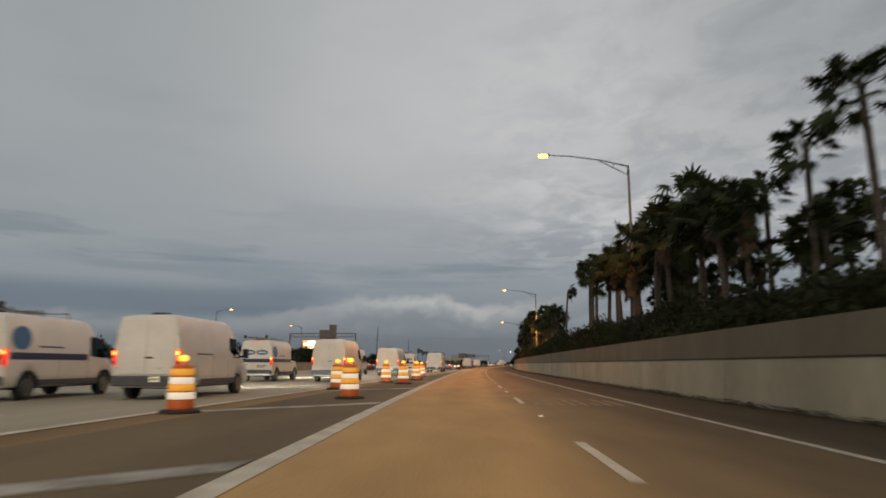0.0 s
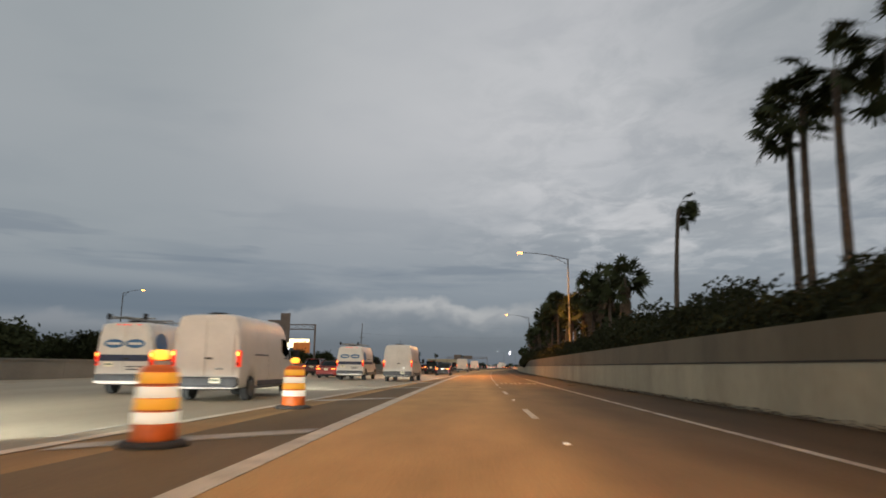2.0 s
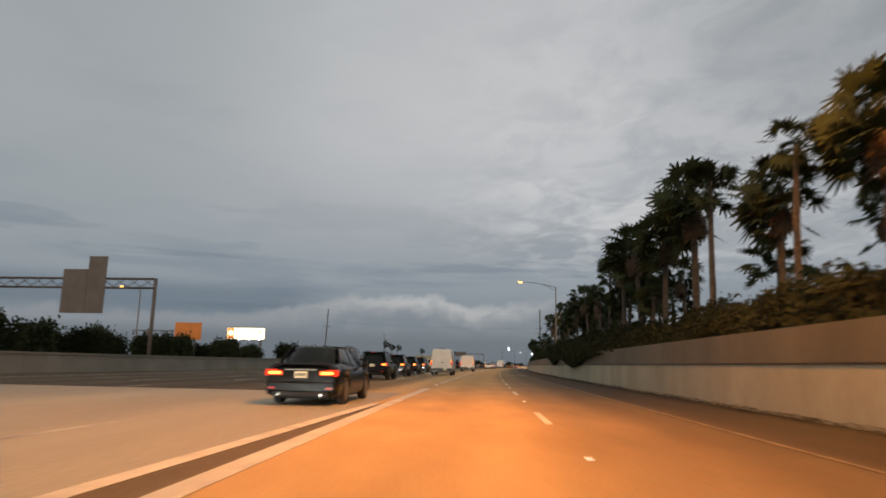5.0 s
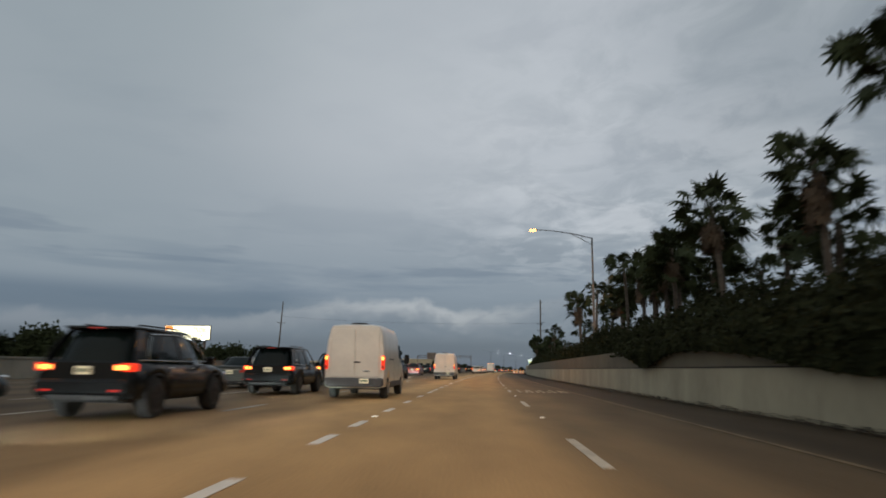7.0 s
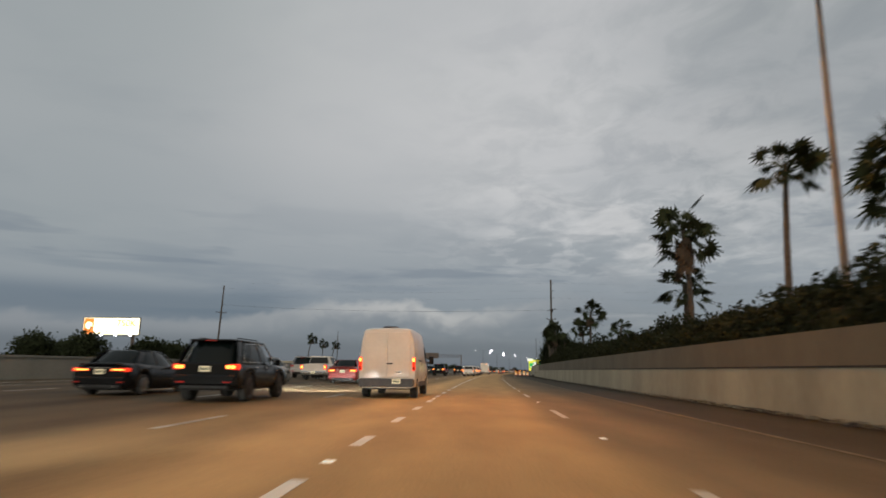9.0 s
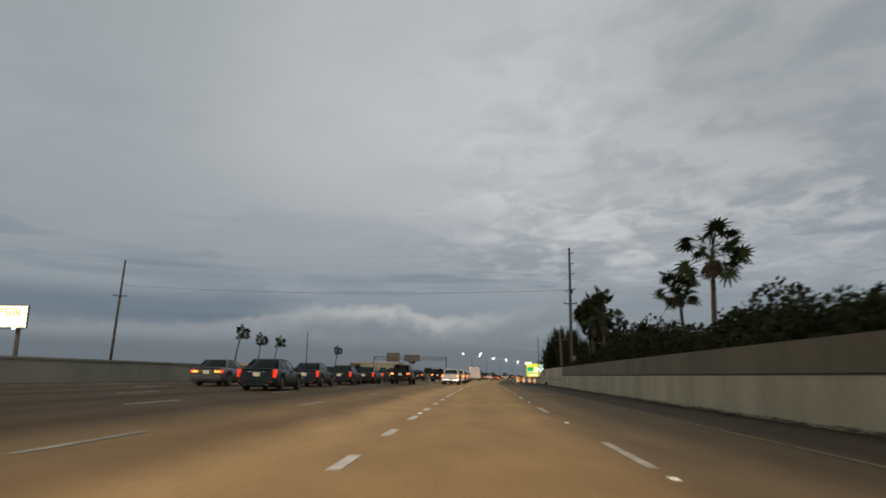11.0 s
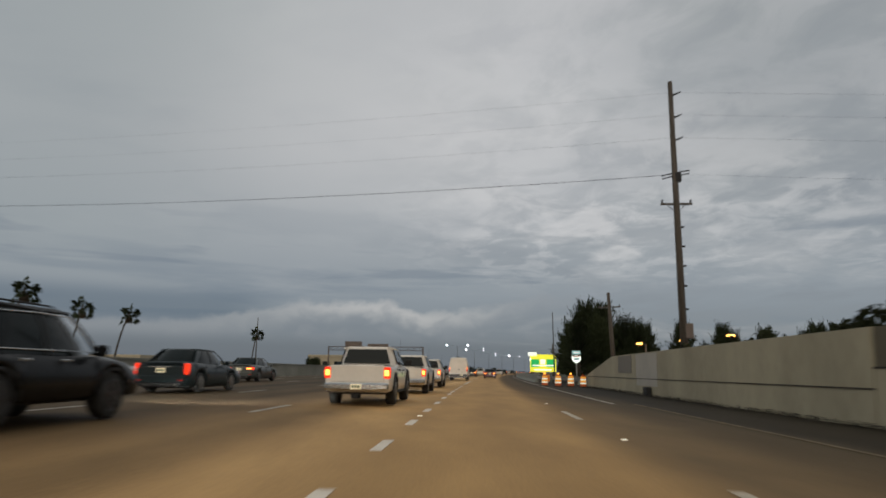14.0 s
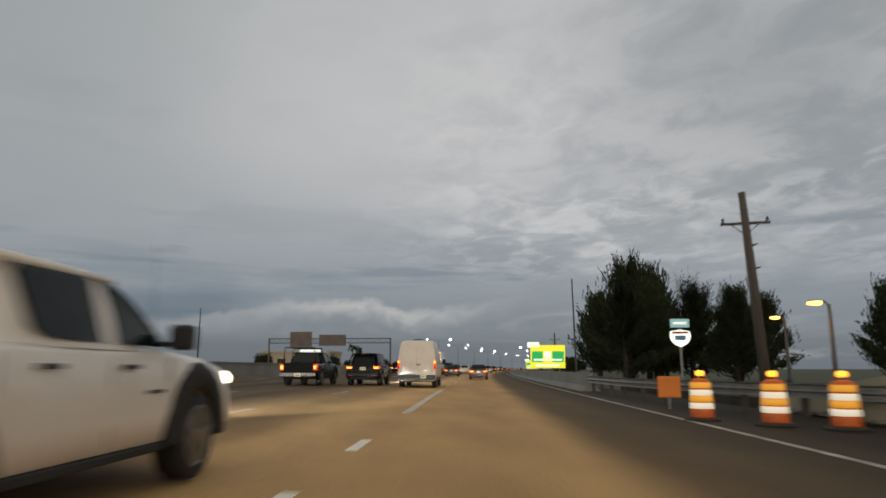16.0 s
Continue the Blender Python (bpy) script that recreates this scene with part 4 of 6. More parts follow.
def pickup(name, label, paint, rack=False, lit=True, group="cars in traffic", close=False):
    v = thing(name, label, "pickup truck", group)
    half, r, wb, height = 0.95, 0.39, 3.25, 1.70
    y0 = -1.15
    y1 = y0 + 5.35
    top = [(y0, 1.12), (0.35, 1.12), (0.55, 1.16), (wb - 0.6, 1.16), (wb - 0.2, 1.13), (wb + 0.1, 1.11), (y1 - 0.3, 1.02), (y1 - 0.08, 0.92), (y1, 0.74)]
    part("body", hull(y0, y1, (0, wb), r, 0.36, half, top, waist=0.965, crown=0.93, taper=0.06, end=0.35, steps=44), paint, v)
    bm, cv = cabin((0.45, wb - 0.52), (0.60, wb - 1.30), half * 0.95, half * 0.76, 1.13, height, 0.02)
    part("cab", bm, paint, v)
    part("roof", box(-half * 0.72, half * 0.72, 0.66, wb - 1.38, height - 0.04, height + 0.015, 0.03), paint, v)

    def pane(pts, side, name="side_window"):
        """A dark window pane let into the cab's side; pts are (y, z)."""
        g = bmesh.new()
        rows = []
        for o in (0.030, 0.004):
            rows.append([g.verts.new((side * (half * (0.95 - 0.19 * (z - 1.13) / (height - 1.13)) + 0.022 * math.sin(math.pi * (z - 1.13) / (height - 1.13)) + o - 0.016), y, z)) for y, z in pts])
        g.faces.new(rows[0])
        n = len(pts)
        for j in range(n):
            g.faces.new((rows[0][j], rows[0][(j + 1) % n], rows[1][(j + 1) % n], rows[1][j]))
        bmesh.ops.recalc_face_normals(g, faces=g.faces)
        part(name, g, M["glass"], v, "dark tinted window")

    for s in (1, -1):
        pane([(0.86, 1.24), (0.98, 1.195), (1.14, 1.18), (1.62, 1.18), (1.62, 1.60), (1.56, 1.635), (0.84, 1.625), (0.79, 1.59)], s)
        pane([(1.82, 1.18), (2.56, 1.17), (2.50, 1.23), (2.30, 1.40), (2.12, 1.53), (1.98, 1.60), (1.88, 1.63), (1.82, 1.62)], s)
    wbot, wtop = half * 0.76, half * 0.62
    for ya, yb, name in ((wb - 0.505, wb - 1.22, "windscreen"), (0.455, 0.585, "rear_window")):
        k = 0.085 if name == "windscreen" else -0.088
        g = bmesh.new()
        q = [g.verts.new(p) for p in ((-wbot, ya + k - 0.05 * (k > 0), 1.20), (wbot, ya + k - 0.05 * (k > 0), 1.20), (wtop, yb + k, 1.63), (-wtop, yb + k, 1.63))]
        f = g.faces.new(q)
        e = bmesh.ops.extrude_face_region(g, geom=[f])
        bmesh.ops.translate(g, verts=[x for x in e["geom"] if isinstance(x, bmesh.types.BMVert)], vec=(0, 0.03 * (1 if k < 0 else -1), 0))
        bmesh.ops.recalc_face_normals(g, faces=g.faces)
        part(name, g, M["glass"], v, "dark tinted window")
    # flat dark sheet at rim height; the body below is closed
    part("bed_top_sheet", box(-half * 0.78, half * 0.78, y0 + 0.09, 0.42, 1.135, 1.145), M["trim"], v, "flat dark sheet across the top of the cargo bed")
    part("tailgate", box(-half * 0.80, half * 0.80, y0 - 0.03, y0 + 0.05, 0.66, 1.13, 0.02), paint, v)
    part("rear_bumper", box(-half * 0.96, half * 0.96, y0 - 0.16, y0 + 0.05, 0.44, 0.64, 0.04), M["chrome"], v)
    for s in (1, -1):
        part("drip_rail", tube([(s * (half * 0.76 + 0.012), 0.60, height - 0.045), (s * (half * 0.76 + 0.012), wb - 1.30, height - 0.045)], 0.035, 6), paint, v)
        part("sill_trim", box(min(s * half * 0.90, s * half * 0.985), max(s * half * 0.90, s * half * 0.985), 0.60, wb - 0.62, 0.33, 0.40, 0.015), M["trim"], v)
        for y in (0, wb):
            part("arch_flare", flare(s, half, y, r, 1.72 if y else 1.5), M["trim"], v, "black plastic wheel arch flare")
        part("headlight", box(min(s * half * 0.50, s * half * 0.97), max(s * half * 0.50, s * half * 0.97), y1 - 0.30, y1 - 0.05, 0.82, 0.97, 0.05), M["head"] if close else M["chrome"], v, "lit headlight" if close else "")
        part("badge", box(min(s * half, s * (half + 0.006)), max(s * half, s * (half + 0.006)), wb - 1.02, wb - 0.74, 0.80, 0.83), M["chrome"], v)
    lamp_pair(v, half * 0.985, y0 - 0.01, 0.20, 0.76, 1.08, half * 0.80, "tail" if lit else "reflector", "tail_hot" if lit else "reflector")
    plate_on(v, 0, y0 - 0.165, 0.54)
    mirrors_on(v, half * 0.95, wb - 0.68, 1.25, M["trim"], 1.1)
    handles_on(v, half * 1.0, (0.98, 1.95), 1.01, M["trim"])
    seams_on(v, half * 0.992, (0.50, 1.72, 2.62), 0.46, 1.08, 0.003)
    if close:
        part("aerial", tube([(half * 0.80, wb - 0.62, 1.10), (half * 0.80, wb - 0.66, 2.05)], [0.004, 0.002], 6), M["trim"], v, "thin black aerial")
    part("front_bumper", box(-half * 0.93, half * 0.93, y1 - 0.22, y1 + 0.05, 0.40, 0.66, 0.06), paint, v)
    if rack:
        for y in (0.55, y0 + 0.15):
            part("rack_bar", tube([(-half * 0.86, y, 1.1), (-half * 0.80, y, 1.90), (half * 0.80, y, 1.90), (half * 0.86, y, 1.1)], 0.035, 8), M["trim"], v)
        part("beacon_bar", box(-0.55, 0.55, 1.0, 1.25, height + 0.02, height + 0.16, 0.04), M["sign_white"], v, "bright light bar on the cab roof")
    underbody(v, y0, y1, half, 0.34)
    for x in (half - 0.12, -half + 0.12):
        for y in (0, wb):
            wheel_on(v, x, y, r, 0.265)
    return v


def flare(s, half, y, r, reach=1.42):
    """A broad black lip round a wheel arch, swept in a half ring."""
    bm = bmesh.new()
    rows = []
    for k in range(15):
        a = math.pi * (-0.06 + 1.12 * k / 14)
        row = []
        for R, o in ((r * 1.10, 0.0), (r * 1.12, 0.055), (r * (reach - 0.08), 0.05), (r * reach, 0.005)):
            row.append(bm.verts.new((s * (half * 0.97 + o), y + R * math.cos(a), max(0.36, r + R * math.sin(a)))))
        rows.append(row)
    for a, b in zip(rows[:-1], rows[1:]):
        for j in range(3):
            f = bm.faces.new((a[j], a[j + 1], b[j + 1], b[j]))
            f.smooth = True
    bmesh.ops.recalc_face_normals(bm, faces=bm.faces)
    bmesh.ops.solidify(bm, geom=bm.faces[:], thickness=0.012)
    return bm


def cargo_van(name, label, L, wb, half, height, r, stripe=False, rack=False, group="cars in traffic"):
    """A tall panel van; its rear axle stands at the origin."""
    v = thing(name, label, "van", group)
    y0 = -1.02
    y1 = y0 + L
    # body: upright sections with a rounded roof, nose drawn down at the front
    R = r * 1.15
    ys = sorted(set([round(y0 + L * i / 40, 3) for i in range(41)] + [round(y0 + e, 3) for e in (0.04, 0.12)] + [round(c + R * k, 3) for c in (0, wb) for k in (-1.002, -0.998, -0.9, -0.7, -0.4, 0, 0.4, 0.7, 0.9, 0.998, 1.002)]))
    roof = [(y0, height - 0.06), (y0 + 0.35, height), (y1 - 2.25, height), (y1 - 1.75, height - 0.10), (y1 - 0.95, 1.50), (y1 - 0.55, 1.28), (y1 - 0.12, 1.08), (y1, 0.80)]
    bm = bmesh.new()
    rings = []
    for y in ys:
        k = max(0.0, 1 - (y - y0) / 0.14) * 0.5 + max(0.0, 1 - (y1 - y) / 0.7)
        w = half * (1 - 0.12 * k * k)
        zb = 0.36
        for c in (0, wb):
            if abs(y - c) < R:
                zb = max(zb, r + 0.96 * math.sqrt(R * R - (y - c) ** 2))
        zt = lerp_on(roof, y)
        lean = 0.86 if zt > 1.9 else 0.90
        pts = [(w * 0.82, zb), (w * 0.985, zb + 0.05), (w, zb + 0.30 * min(1.2, zt - zb)), (w, zb + (zt - zb) * 0.45), (w * (1 + lean) / 2, zb + (zt - zb) * 0.78), (w * lean, zt - 0.14), (w * lean * 0.93, zt - 0.04), (w * lean * 0.6, zt)]
        rings.append([bm.verts.new((x, y, z)) for x, z in pts] + [bm.verts.new((-x, y, z)) for x, z in reversed(pts)])
    n = len(rings[0])
    for a, b in zip(rings[:-1], rings[1:]):
        for j in range(n):
            f = bm.faces.new((a[j], b[j], b[(j + 1) % n], a[(j + 1) % n]))
            f.smooth = True
    bm.faces.new(rings[0])
    bm.faces.new(rings[-1][::-1])
    part("body", bm, M["white"], v)
    # rear doors, a little proud, with a centre gap
    for s in (1, -1):
        xs = sorted((s * 0.006, s * half * 0.815))
        d = box(xs[0], xs[1], y0 - 0.03, y0 + 0.03, 0.73, height - 0.17, 0.018)
        door = part("rear_door", d, M["white"], v)
        for z in (0.95, 1.95):
            part("hinge", box(min(s * half * 0.83, s * half * 0.90), max(s * half * 0.83, s * half * 0.90), y0 - 0.045, y0 + 0.02, z - 0.05, z + 0.05, 0.01), M["white"], door)
    part("door_latch", box(-0.02, 0.20, y0 - 0.05, y0 - 0.015, 1.20, 1.25, 0.01), M["trim"], v)
    part("badge", box(0.30, 0.52, y0 - 0.040, y0 - 0.022, 0.90, 0.95, 0.005), M["chrome"], v)
    part("rear_bumper", box(-half * 0.97, half * 0.97, y0 - 0.14, y0 + 0.12, 0.42, 0.70, 0.05), M["bumper"], v, "grey plastic rear bumper step")
    part("bumper_lip", box(-half * 0.92, half * 0.92, y0 - 0.17, y0 - 0.02, 0.40, 0.47, 0.02), M["white"] if stripe else M["bumper"], v)
    plate_on(v, 0.36 if not stripe else -0.52, y0 - 0.145 if not stripe else y0 - 0.034, 0.60 if not stripe else 1.03)
    for s in (1, -1):
        xs = sorted((s * half * 0.885, s * half * 0.995))
        t = part("tail_light", box(xs[0], xs[1], y0 - 0.035, y0 + 0.14, 0.98, 1.46, 0.02), M["tail"], v, "tall glowing tail light")
        part("bulb_core", box(xs[0] + 0.015, xs[1] - 0.02, y0 - 0.046, y0 - 0.032, 1.30, 1.42, 0.005), M["tail_hot"], t)
        part("bulb_core", box(xs[0] + 0.015, xs[1] - 0.02, y0 - 0.046, y0 - 0.032, 1.02, 1.12, 0.005), M["reflector"], t)
        # cladding, window, door lines, rub strip
        part("side_cladding", box(min(s * half * 0.985, s * (half + 0.016)), max(s * half * 0.985, s * (half + 0.016)), R + 0.04, wb - R - 0.04, 0.40, 0.58, 0.008), M["bumper"], v, "dark lower side strip")
        w = bmesh.new()
        q = [(wb - 0.95, 1.28), (wb + 0.06, 1.24), (wb - 0.42, 1.92), (wb - 0.95, 1.95)]
        xo = lambda z: s * (half * (1.0 - 0.10 * max(0, (z - 1.2) / (height - 1.2))) + 0.006)
        vs = [w.verts.new((xo(z), y, z)) for y, z in q]
        w.faces.new(vs if s > 0 else vs[::-1])
        bmesh.ops.solidify(w, geom=w.faces[:], thickness=0.02)
        part("cab_window", w, M["glass"], v, "dark cab side window")
        part("slide_rail", box(min(s * half * 0.97, s * (half + 0.008)), max(s * half * 0.97, s * (half + 0.008)), 0.15, 1.35, 1.33, 1.375, 0.006), M["bumper"] if not stripe else M["white"], v)
    seams_on(v, half * 0.998, (1.42, wb - 1.05, wb + 0.20), 0.60, 1.30, 0.004)
    ws = bmesh.new()
    vs = [ws.verts.new(p) for p in ((-half * 0.80, y1 - 0.90, 1.50), (half * 0.80, y1 - 0.90, 1.50), (half * 0.74, y1 - 1.70, height - 0.16), (-half * 0.74, y1 - 1.70, height - 0.16))]
    ws.faces.new(vs)
    bmesh.ops.solidify(ws, geom=ws.faces[:], thickness=-0.03)
    part("windscreen", ws, M["glass"], v)
    part("roof_vent", lathe([(0.31, 0.0), (0.31, 0.05), (0.24, 0.075), (0.05, 0.08)], 18), M["trim"], v, "black round roof vent").matrix_basis = Matrix.Translation((0, y0 + 0.75, height - 0.005))
    for s in (1, -1):
        bm2 = box(-0.10, 0.10, -0.06, 0.06, -0.17, 0.17, 0.03)
        add_box(bm2, -s * 0.24 - 0.06, -s * 0.24 + 0.18, -0.03, 0.03, -0.13, -0.07)
        ob = part("wing_mirror", bm2, M["trim"], v, "black door mirror on an arm")
        ob.location = (s * (half + 0.20), wb + 0.02, 1.42)
        part("headlight", box(min(s * half * 0.55, s * half * 0.86), max(s * half * 0.55, s * half * 0.86), y1 - 0.40, y1 - 0.08, 0.86, 1.06, 0.05), M["chrome"], v)
    if stripe:
        for s in (1, -1):
            for y in (0, wb):
                part("arch_flare", flare(s, half, y, r), M["trim"], v, "black wheel arch flare")
            part("side_stripe", box(min(s * half * 0.985, s * (half + 0.010)), max(s * half * 0.985, s * (half + 0.010)), y0 + 0.16, wb - 1.1, 1.16, 1.36, 0.002), M["navy"], v, "dark navy band along the side")
            el = lathe([(0.36, -0.008), (0.36, 0.008)], 26, "X")
            ob = part("side_emblem", el, M["logo_blue"], v, "blue round emblem")
            ob.matrix_basis = pose(s * (half * 0.955 + 0.02), y0 + 0.62, 1.78, 0, -s * 6, 0) @ Matrix.Diagonal((1, 1.15, 0.95, 1))
            for k in range(2):
                part("side_lettering", box(min(s * half * 0.96, s * (half * 0.985)), max(s * half * 0.96, s * half * 0.985), y0 + 1.25, y0 + 2.6 - 0.3 * k, 1.52 - 0.10 * k, 1.57 - 0.10 * k), M["bumper"], v)
        part("rear_stripe", box(-half * 0.86, half * 0.86, y0 - 0.040, y0 - 0.018, 1.14, 1.36, 0.003), M["navy"], v, "dark navy band across the rear doors")
        for s in (-1, 1):
            el = lathe([(0.36, -0.006), (0.36, 0.006)], 26, "X")
            ob = part("rear_emblem", el, M["logo_blue"], v, "blue oval emblem")
            ob.matrix_basis = pose(s * 0.38, y0 - 0.036, 1.74, 0, 0, 90) @ Matrix.Diagonal((1, 0.98, 0.42, 1))
            bar = part("emblem_lettering", box(s * 0.38 - 0.24, s * 0.38 + 0.24, y0 - 0.050, y0 - 0.043, 1.70, 1.78), M["white"], v)
        for k in range(2):
            part("rear_lettering", box(0.10, 0.68 - 0.12 * k, y0 - 0.038, y0 - 0.022, 0.93 - 0.09 * k, 0.97 - 0.09 * k), M["bumper"], v)
        for x in (-0.30, -0.08, 0.08, 0.46):
            part("marker_light", box(x - 0.05, x + 0.05, y0 - 0.02, y0 + 0.04, height - 0.125, height - 0.09), M["tail"], v)
    if rack:
        for y in (y0 + 0.30, 0.6, 1.9):
            part("rack_bar", tube([(-half * 0.84, y, height - 0.05), (-half * 0.84, y, height + 0.13), (half * 0.84, y, height + 0.13), (half * 0.84, y, height - 0.05)], 0.025, 6), M["steel"], v)
        for x in (-0.55, -0.15):
            part("ladder_rail", tube([(x, y0 + 0.05, height + 0.17), (x, 2.4, height + 0.17)], 0.03, 6), M["steel"], v)
        for k in range(9):
            part("ladder_rung", tube([(-0.55, y0 + 0.25 + 0.35 * k, height + 0.17), (-0.15, y0 + 0.25 + 0.35 * k, height + 0.17)], 0.017, 6), M["steel"], v)
        for x in (-half * 0.8, half * 0.5):
            part("rack_post", box(x - 0.06, x + 0.06, y0 + 0.2, y0 + 0.34, height + 0.10, height + 0.30, 0.02), M["trim"], v)
    underbody(v, y0, y1, half, 0.34)
    part("axle", tube([(-half + 0.2, 0, r), (half - 0.2, 0, r)], 0.07, 8), M["trim"], v)
    for x in (half - 0.14, -half + 0.14):
        for y in (0, wb):
            wheel_on(v, x, y, r, 0.25)
    return v


def box_truck(name, label, group="cars in traffic"):
    v = thing(name, label, "truck", group)
    part("cargo_box", box(-1.22, 1.22, -1.9, 4.0, 0.95, 3.35, 0.04), M["white"], v, "white cargo box")
    door = part("roll_door", box(-1.08, 1.08, -1.92, -1.88, 1.02, 3.16, 0.01), M["white"], v, "white slatted rear door")
    for k in range(7):
        part("door_slat", box(-1.05, 1.05, -1.945, -1.915, 1.04 + 0.30 * k, 1.32 + 0.30 * k, 0.008), M["white"], door)
    part("cab", hull(4.1, 6.2, (5.3,), 0.45, 0.5, 1.05, [(4.1, 2.3), (5.2, 2.35), (5.7, 1.6), (6.2, 1.25)]), M["white"], v)
    part("chassis", box(-0.5, 0.5, -1.8, 5.9, 0.55, 0.85), M["trim"], v)
    part("rear_bumper", box(-1.15, 1.15, -2.0, -1.85, 0.50, 0.72, 0.03), M["trim"], v)
    lamp_pair(v, 1.12, -2.0, 0.05, 0.76, 0.90, 0.85)
    for s in (1, -1):
        part("marker_light", box(s * 0.9 - 0.08, s * 0.9 + 0.08, -1.95, -1.88, 3.22, 3.30), M["tail_hot"], v)
    plate_on(v, 0, -2.0, 0.66)
    for x in (0.95, -0.95):
        for y in (0, 5.3):
            wheel_on(v, x, y, 0.45, 0.28)
    return v


def place(v, s, d, turn=0.0):
    v.matrix_basis = along(s, d, 0.0, turn)
    return v


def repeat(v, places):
    """Copies of one moving vehicle, each placed to fit the camera's view at another time: (along, aside, turn)."""
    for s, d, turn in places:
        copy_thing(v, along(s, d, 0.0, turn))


# repeated vehicles stand where the same one fits the camera's view at different times
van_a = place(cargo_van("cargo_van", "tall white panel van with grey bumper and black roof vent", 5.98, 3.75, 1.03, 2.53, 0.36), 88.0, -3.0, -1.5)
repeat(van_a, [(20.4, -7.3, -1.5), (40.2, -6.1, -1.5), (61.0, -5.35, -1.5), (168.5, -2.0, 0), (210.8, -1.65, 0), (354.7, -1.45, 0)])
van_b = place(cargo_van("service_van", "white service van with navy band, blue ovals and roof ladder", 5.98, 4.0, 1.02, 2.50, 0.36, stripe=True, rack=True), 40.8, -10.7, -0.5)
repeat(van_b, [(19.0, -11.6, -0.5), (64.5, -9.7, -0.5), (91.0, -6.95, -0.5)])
red_sedan = place(sedan("sedan", "bright red sedan with glowing tail lights", M["red"]), 98.0, -10.4)
repeat(red_sedan, [(74.0, -14.2, 0), (227.4, -6.84, 0)])
place(suv("sport_utility_vehicle", "dark maroon sport utility vehicle on the far lanes", M["maroon"], half=0.93, height=1.72, L=4.6), 109.0, -14.6)
black_sedan = place(sedan("sedan", "black sedan braking in the traffic", M["black"]), 120.5, -1.95)
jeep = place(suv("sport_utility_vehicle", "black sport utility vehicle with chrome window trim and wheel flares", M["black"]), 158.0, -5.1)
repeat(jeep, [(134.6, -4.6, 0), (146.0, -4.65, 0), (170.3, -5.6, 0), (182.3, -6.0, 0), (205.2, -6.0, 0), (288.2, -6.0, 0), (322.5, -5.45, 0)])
place(sedan("sedan", "dark blue-grey sedan in the traffic", M["slate"]), 156.8, -9.9)
place(sedan("sedan", "dark grey-green sedan with unlit tail lights", M["green_grey"], lit=False), 176.2, -9.3)
luxury = place(sedan("sedan", "black luxury sedan with wide red tail lights", M["black"], L=4.95, half=0.93, lamps="slim"), 207.4, -10.3)
repeat(luxury, [(185.6, -11.2, 0), (291.5, -10.2, 0), (330.8, -9.3, 0)])
silver_suv = place(suv("sport_utility_vehicle", "silver-grey sport utility vehicle on the far lanes", M["silver"], half=0.93, height=1.72, L=4.6, lit=False), 240.5, -13.2)
place(sedan("sedan", "silver sedan on the far lanes", M["silver"]), 223.6, -11.1)
white_pickup = place(pickup("pickup_truck", "white pickup truck with red tail lights, far ahead", M["white"]), 233.7, -10.3)
saloon = place(sedan("sedan", "dark grey-blue saloon with tall upright tail lights", M["slate"], L=5.0, half=0.92, height=1.47, lamps="tall"), 277.0, -9.15)
repeat(saloon, [(302.0, -9.0, 0), (285.8, -8.95, 0), (267.7, -9.3, 0), (257.1, -8.6, 0)])
grey_sedan = place(sedan("sedan", "grey sedan with glowing tail lights on the far lanes", M["green_grey"]), 262.6, -13.3)
repeat(grey_sedan, [(290.6, -13.4, 0), (320.3, -13.2, 0)])
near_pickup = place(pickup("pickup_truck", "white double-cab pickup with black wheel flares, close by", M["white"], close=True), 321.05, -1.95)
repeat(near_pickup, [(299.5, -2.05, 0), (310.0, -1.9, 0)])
place(pickup("pickup_truck", "dark pickup with a rack and bright light bar", M["black"], rack=True), 352.4, -7.2)
truck = place(box_truck("box_truck", "white box truck with a brightly lit rear door"), 418.0, -5.4)
place(sedan("sedan", "maroon sedan with bright red tail lights", M["maroon"]), 384.5, 1.75)
lead = place(suv("sport_utility_vehicle", "black sport utility vehicle braking in the far traffic", M["black"], rails=False), 355.5, -4.5)

# far traffic, repeats of what stands nearer
FAR = [(black_sedan, 405, -2.0), (silver_suv, 424, -9.3), (lead, 432, -13.0), (white_pickup, 441, -1.9), (black_sedan, 452, -5.6),
       (silver_suv, 470, 1.8), (lead, 478, -9.2), (black_sedan, 492, -1.9), (truck, 506, -13.0), (lead, 515, 1.8),
       (black_sedan, 530, -5.6), (silver_suv, 548, -1.9), (white_pickup, 560, -9.3), (lead, 585, 1.8), (black_sedan, 600, -5.5), (silver_suv, 625, -1.9), (lead, 660, -9.3), (black_sedan, 700, -2.0),
       (red_sedan, 414, -12.6), (luxury, 462, -13.0), (grey_sedan, 536, -9.3), (red_sedan, 575, -5.6), (luxury, 612, 1.8), (lead, 640, -5.6), (red_sedan, 676, 1.8), (luxury, 690, -5.6),
       (grey_sedan, 735, -9.3), (lead, 750, 1.8), (red_sedan, 780, -2.0), (luxury, 810, -5.6), (truck, 830, 1.8), (lead, 870, -2.0), (luxury, 920, -9.3), (lead, 980, -5.6)]
for ob, s, d in FAR:
    copy_thing(ob, along(s, d))


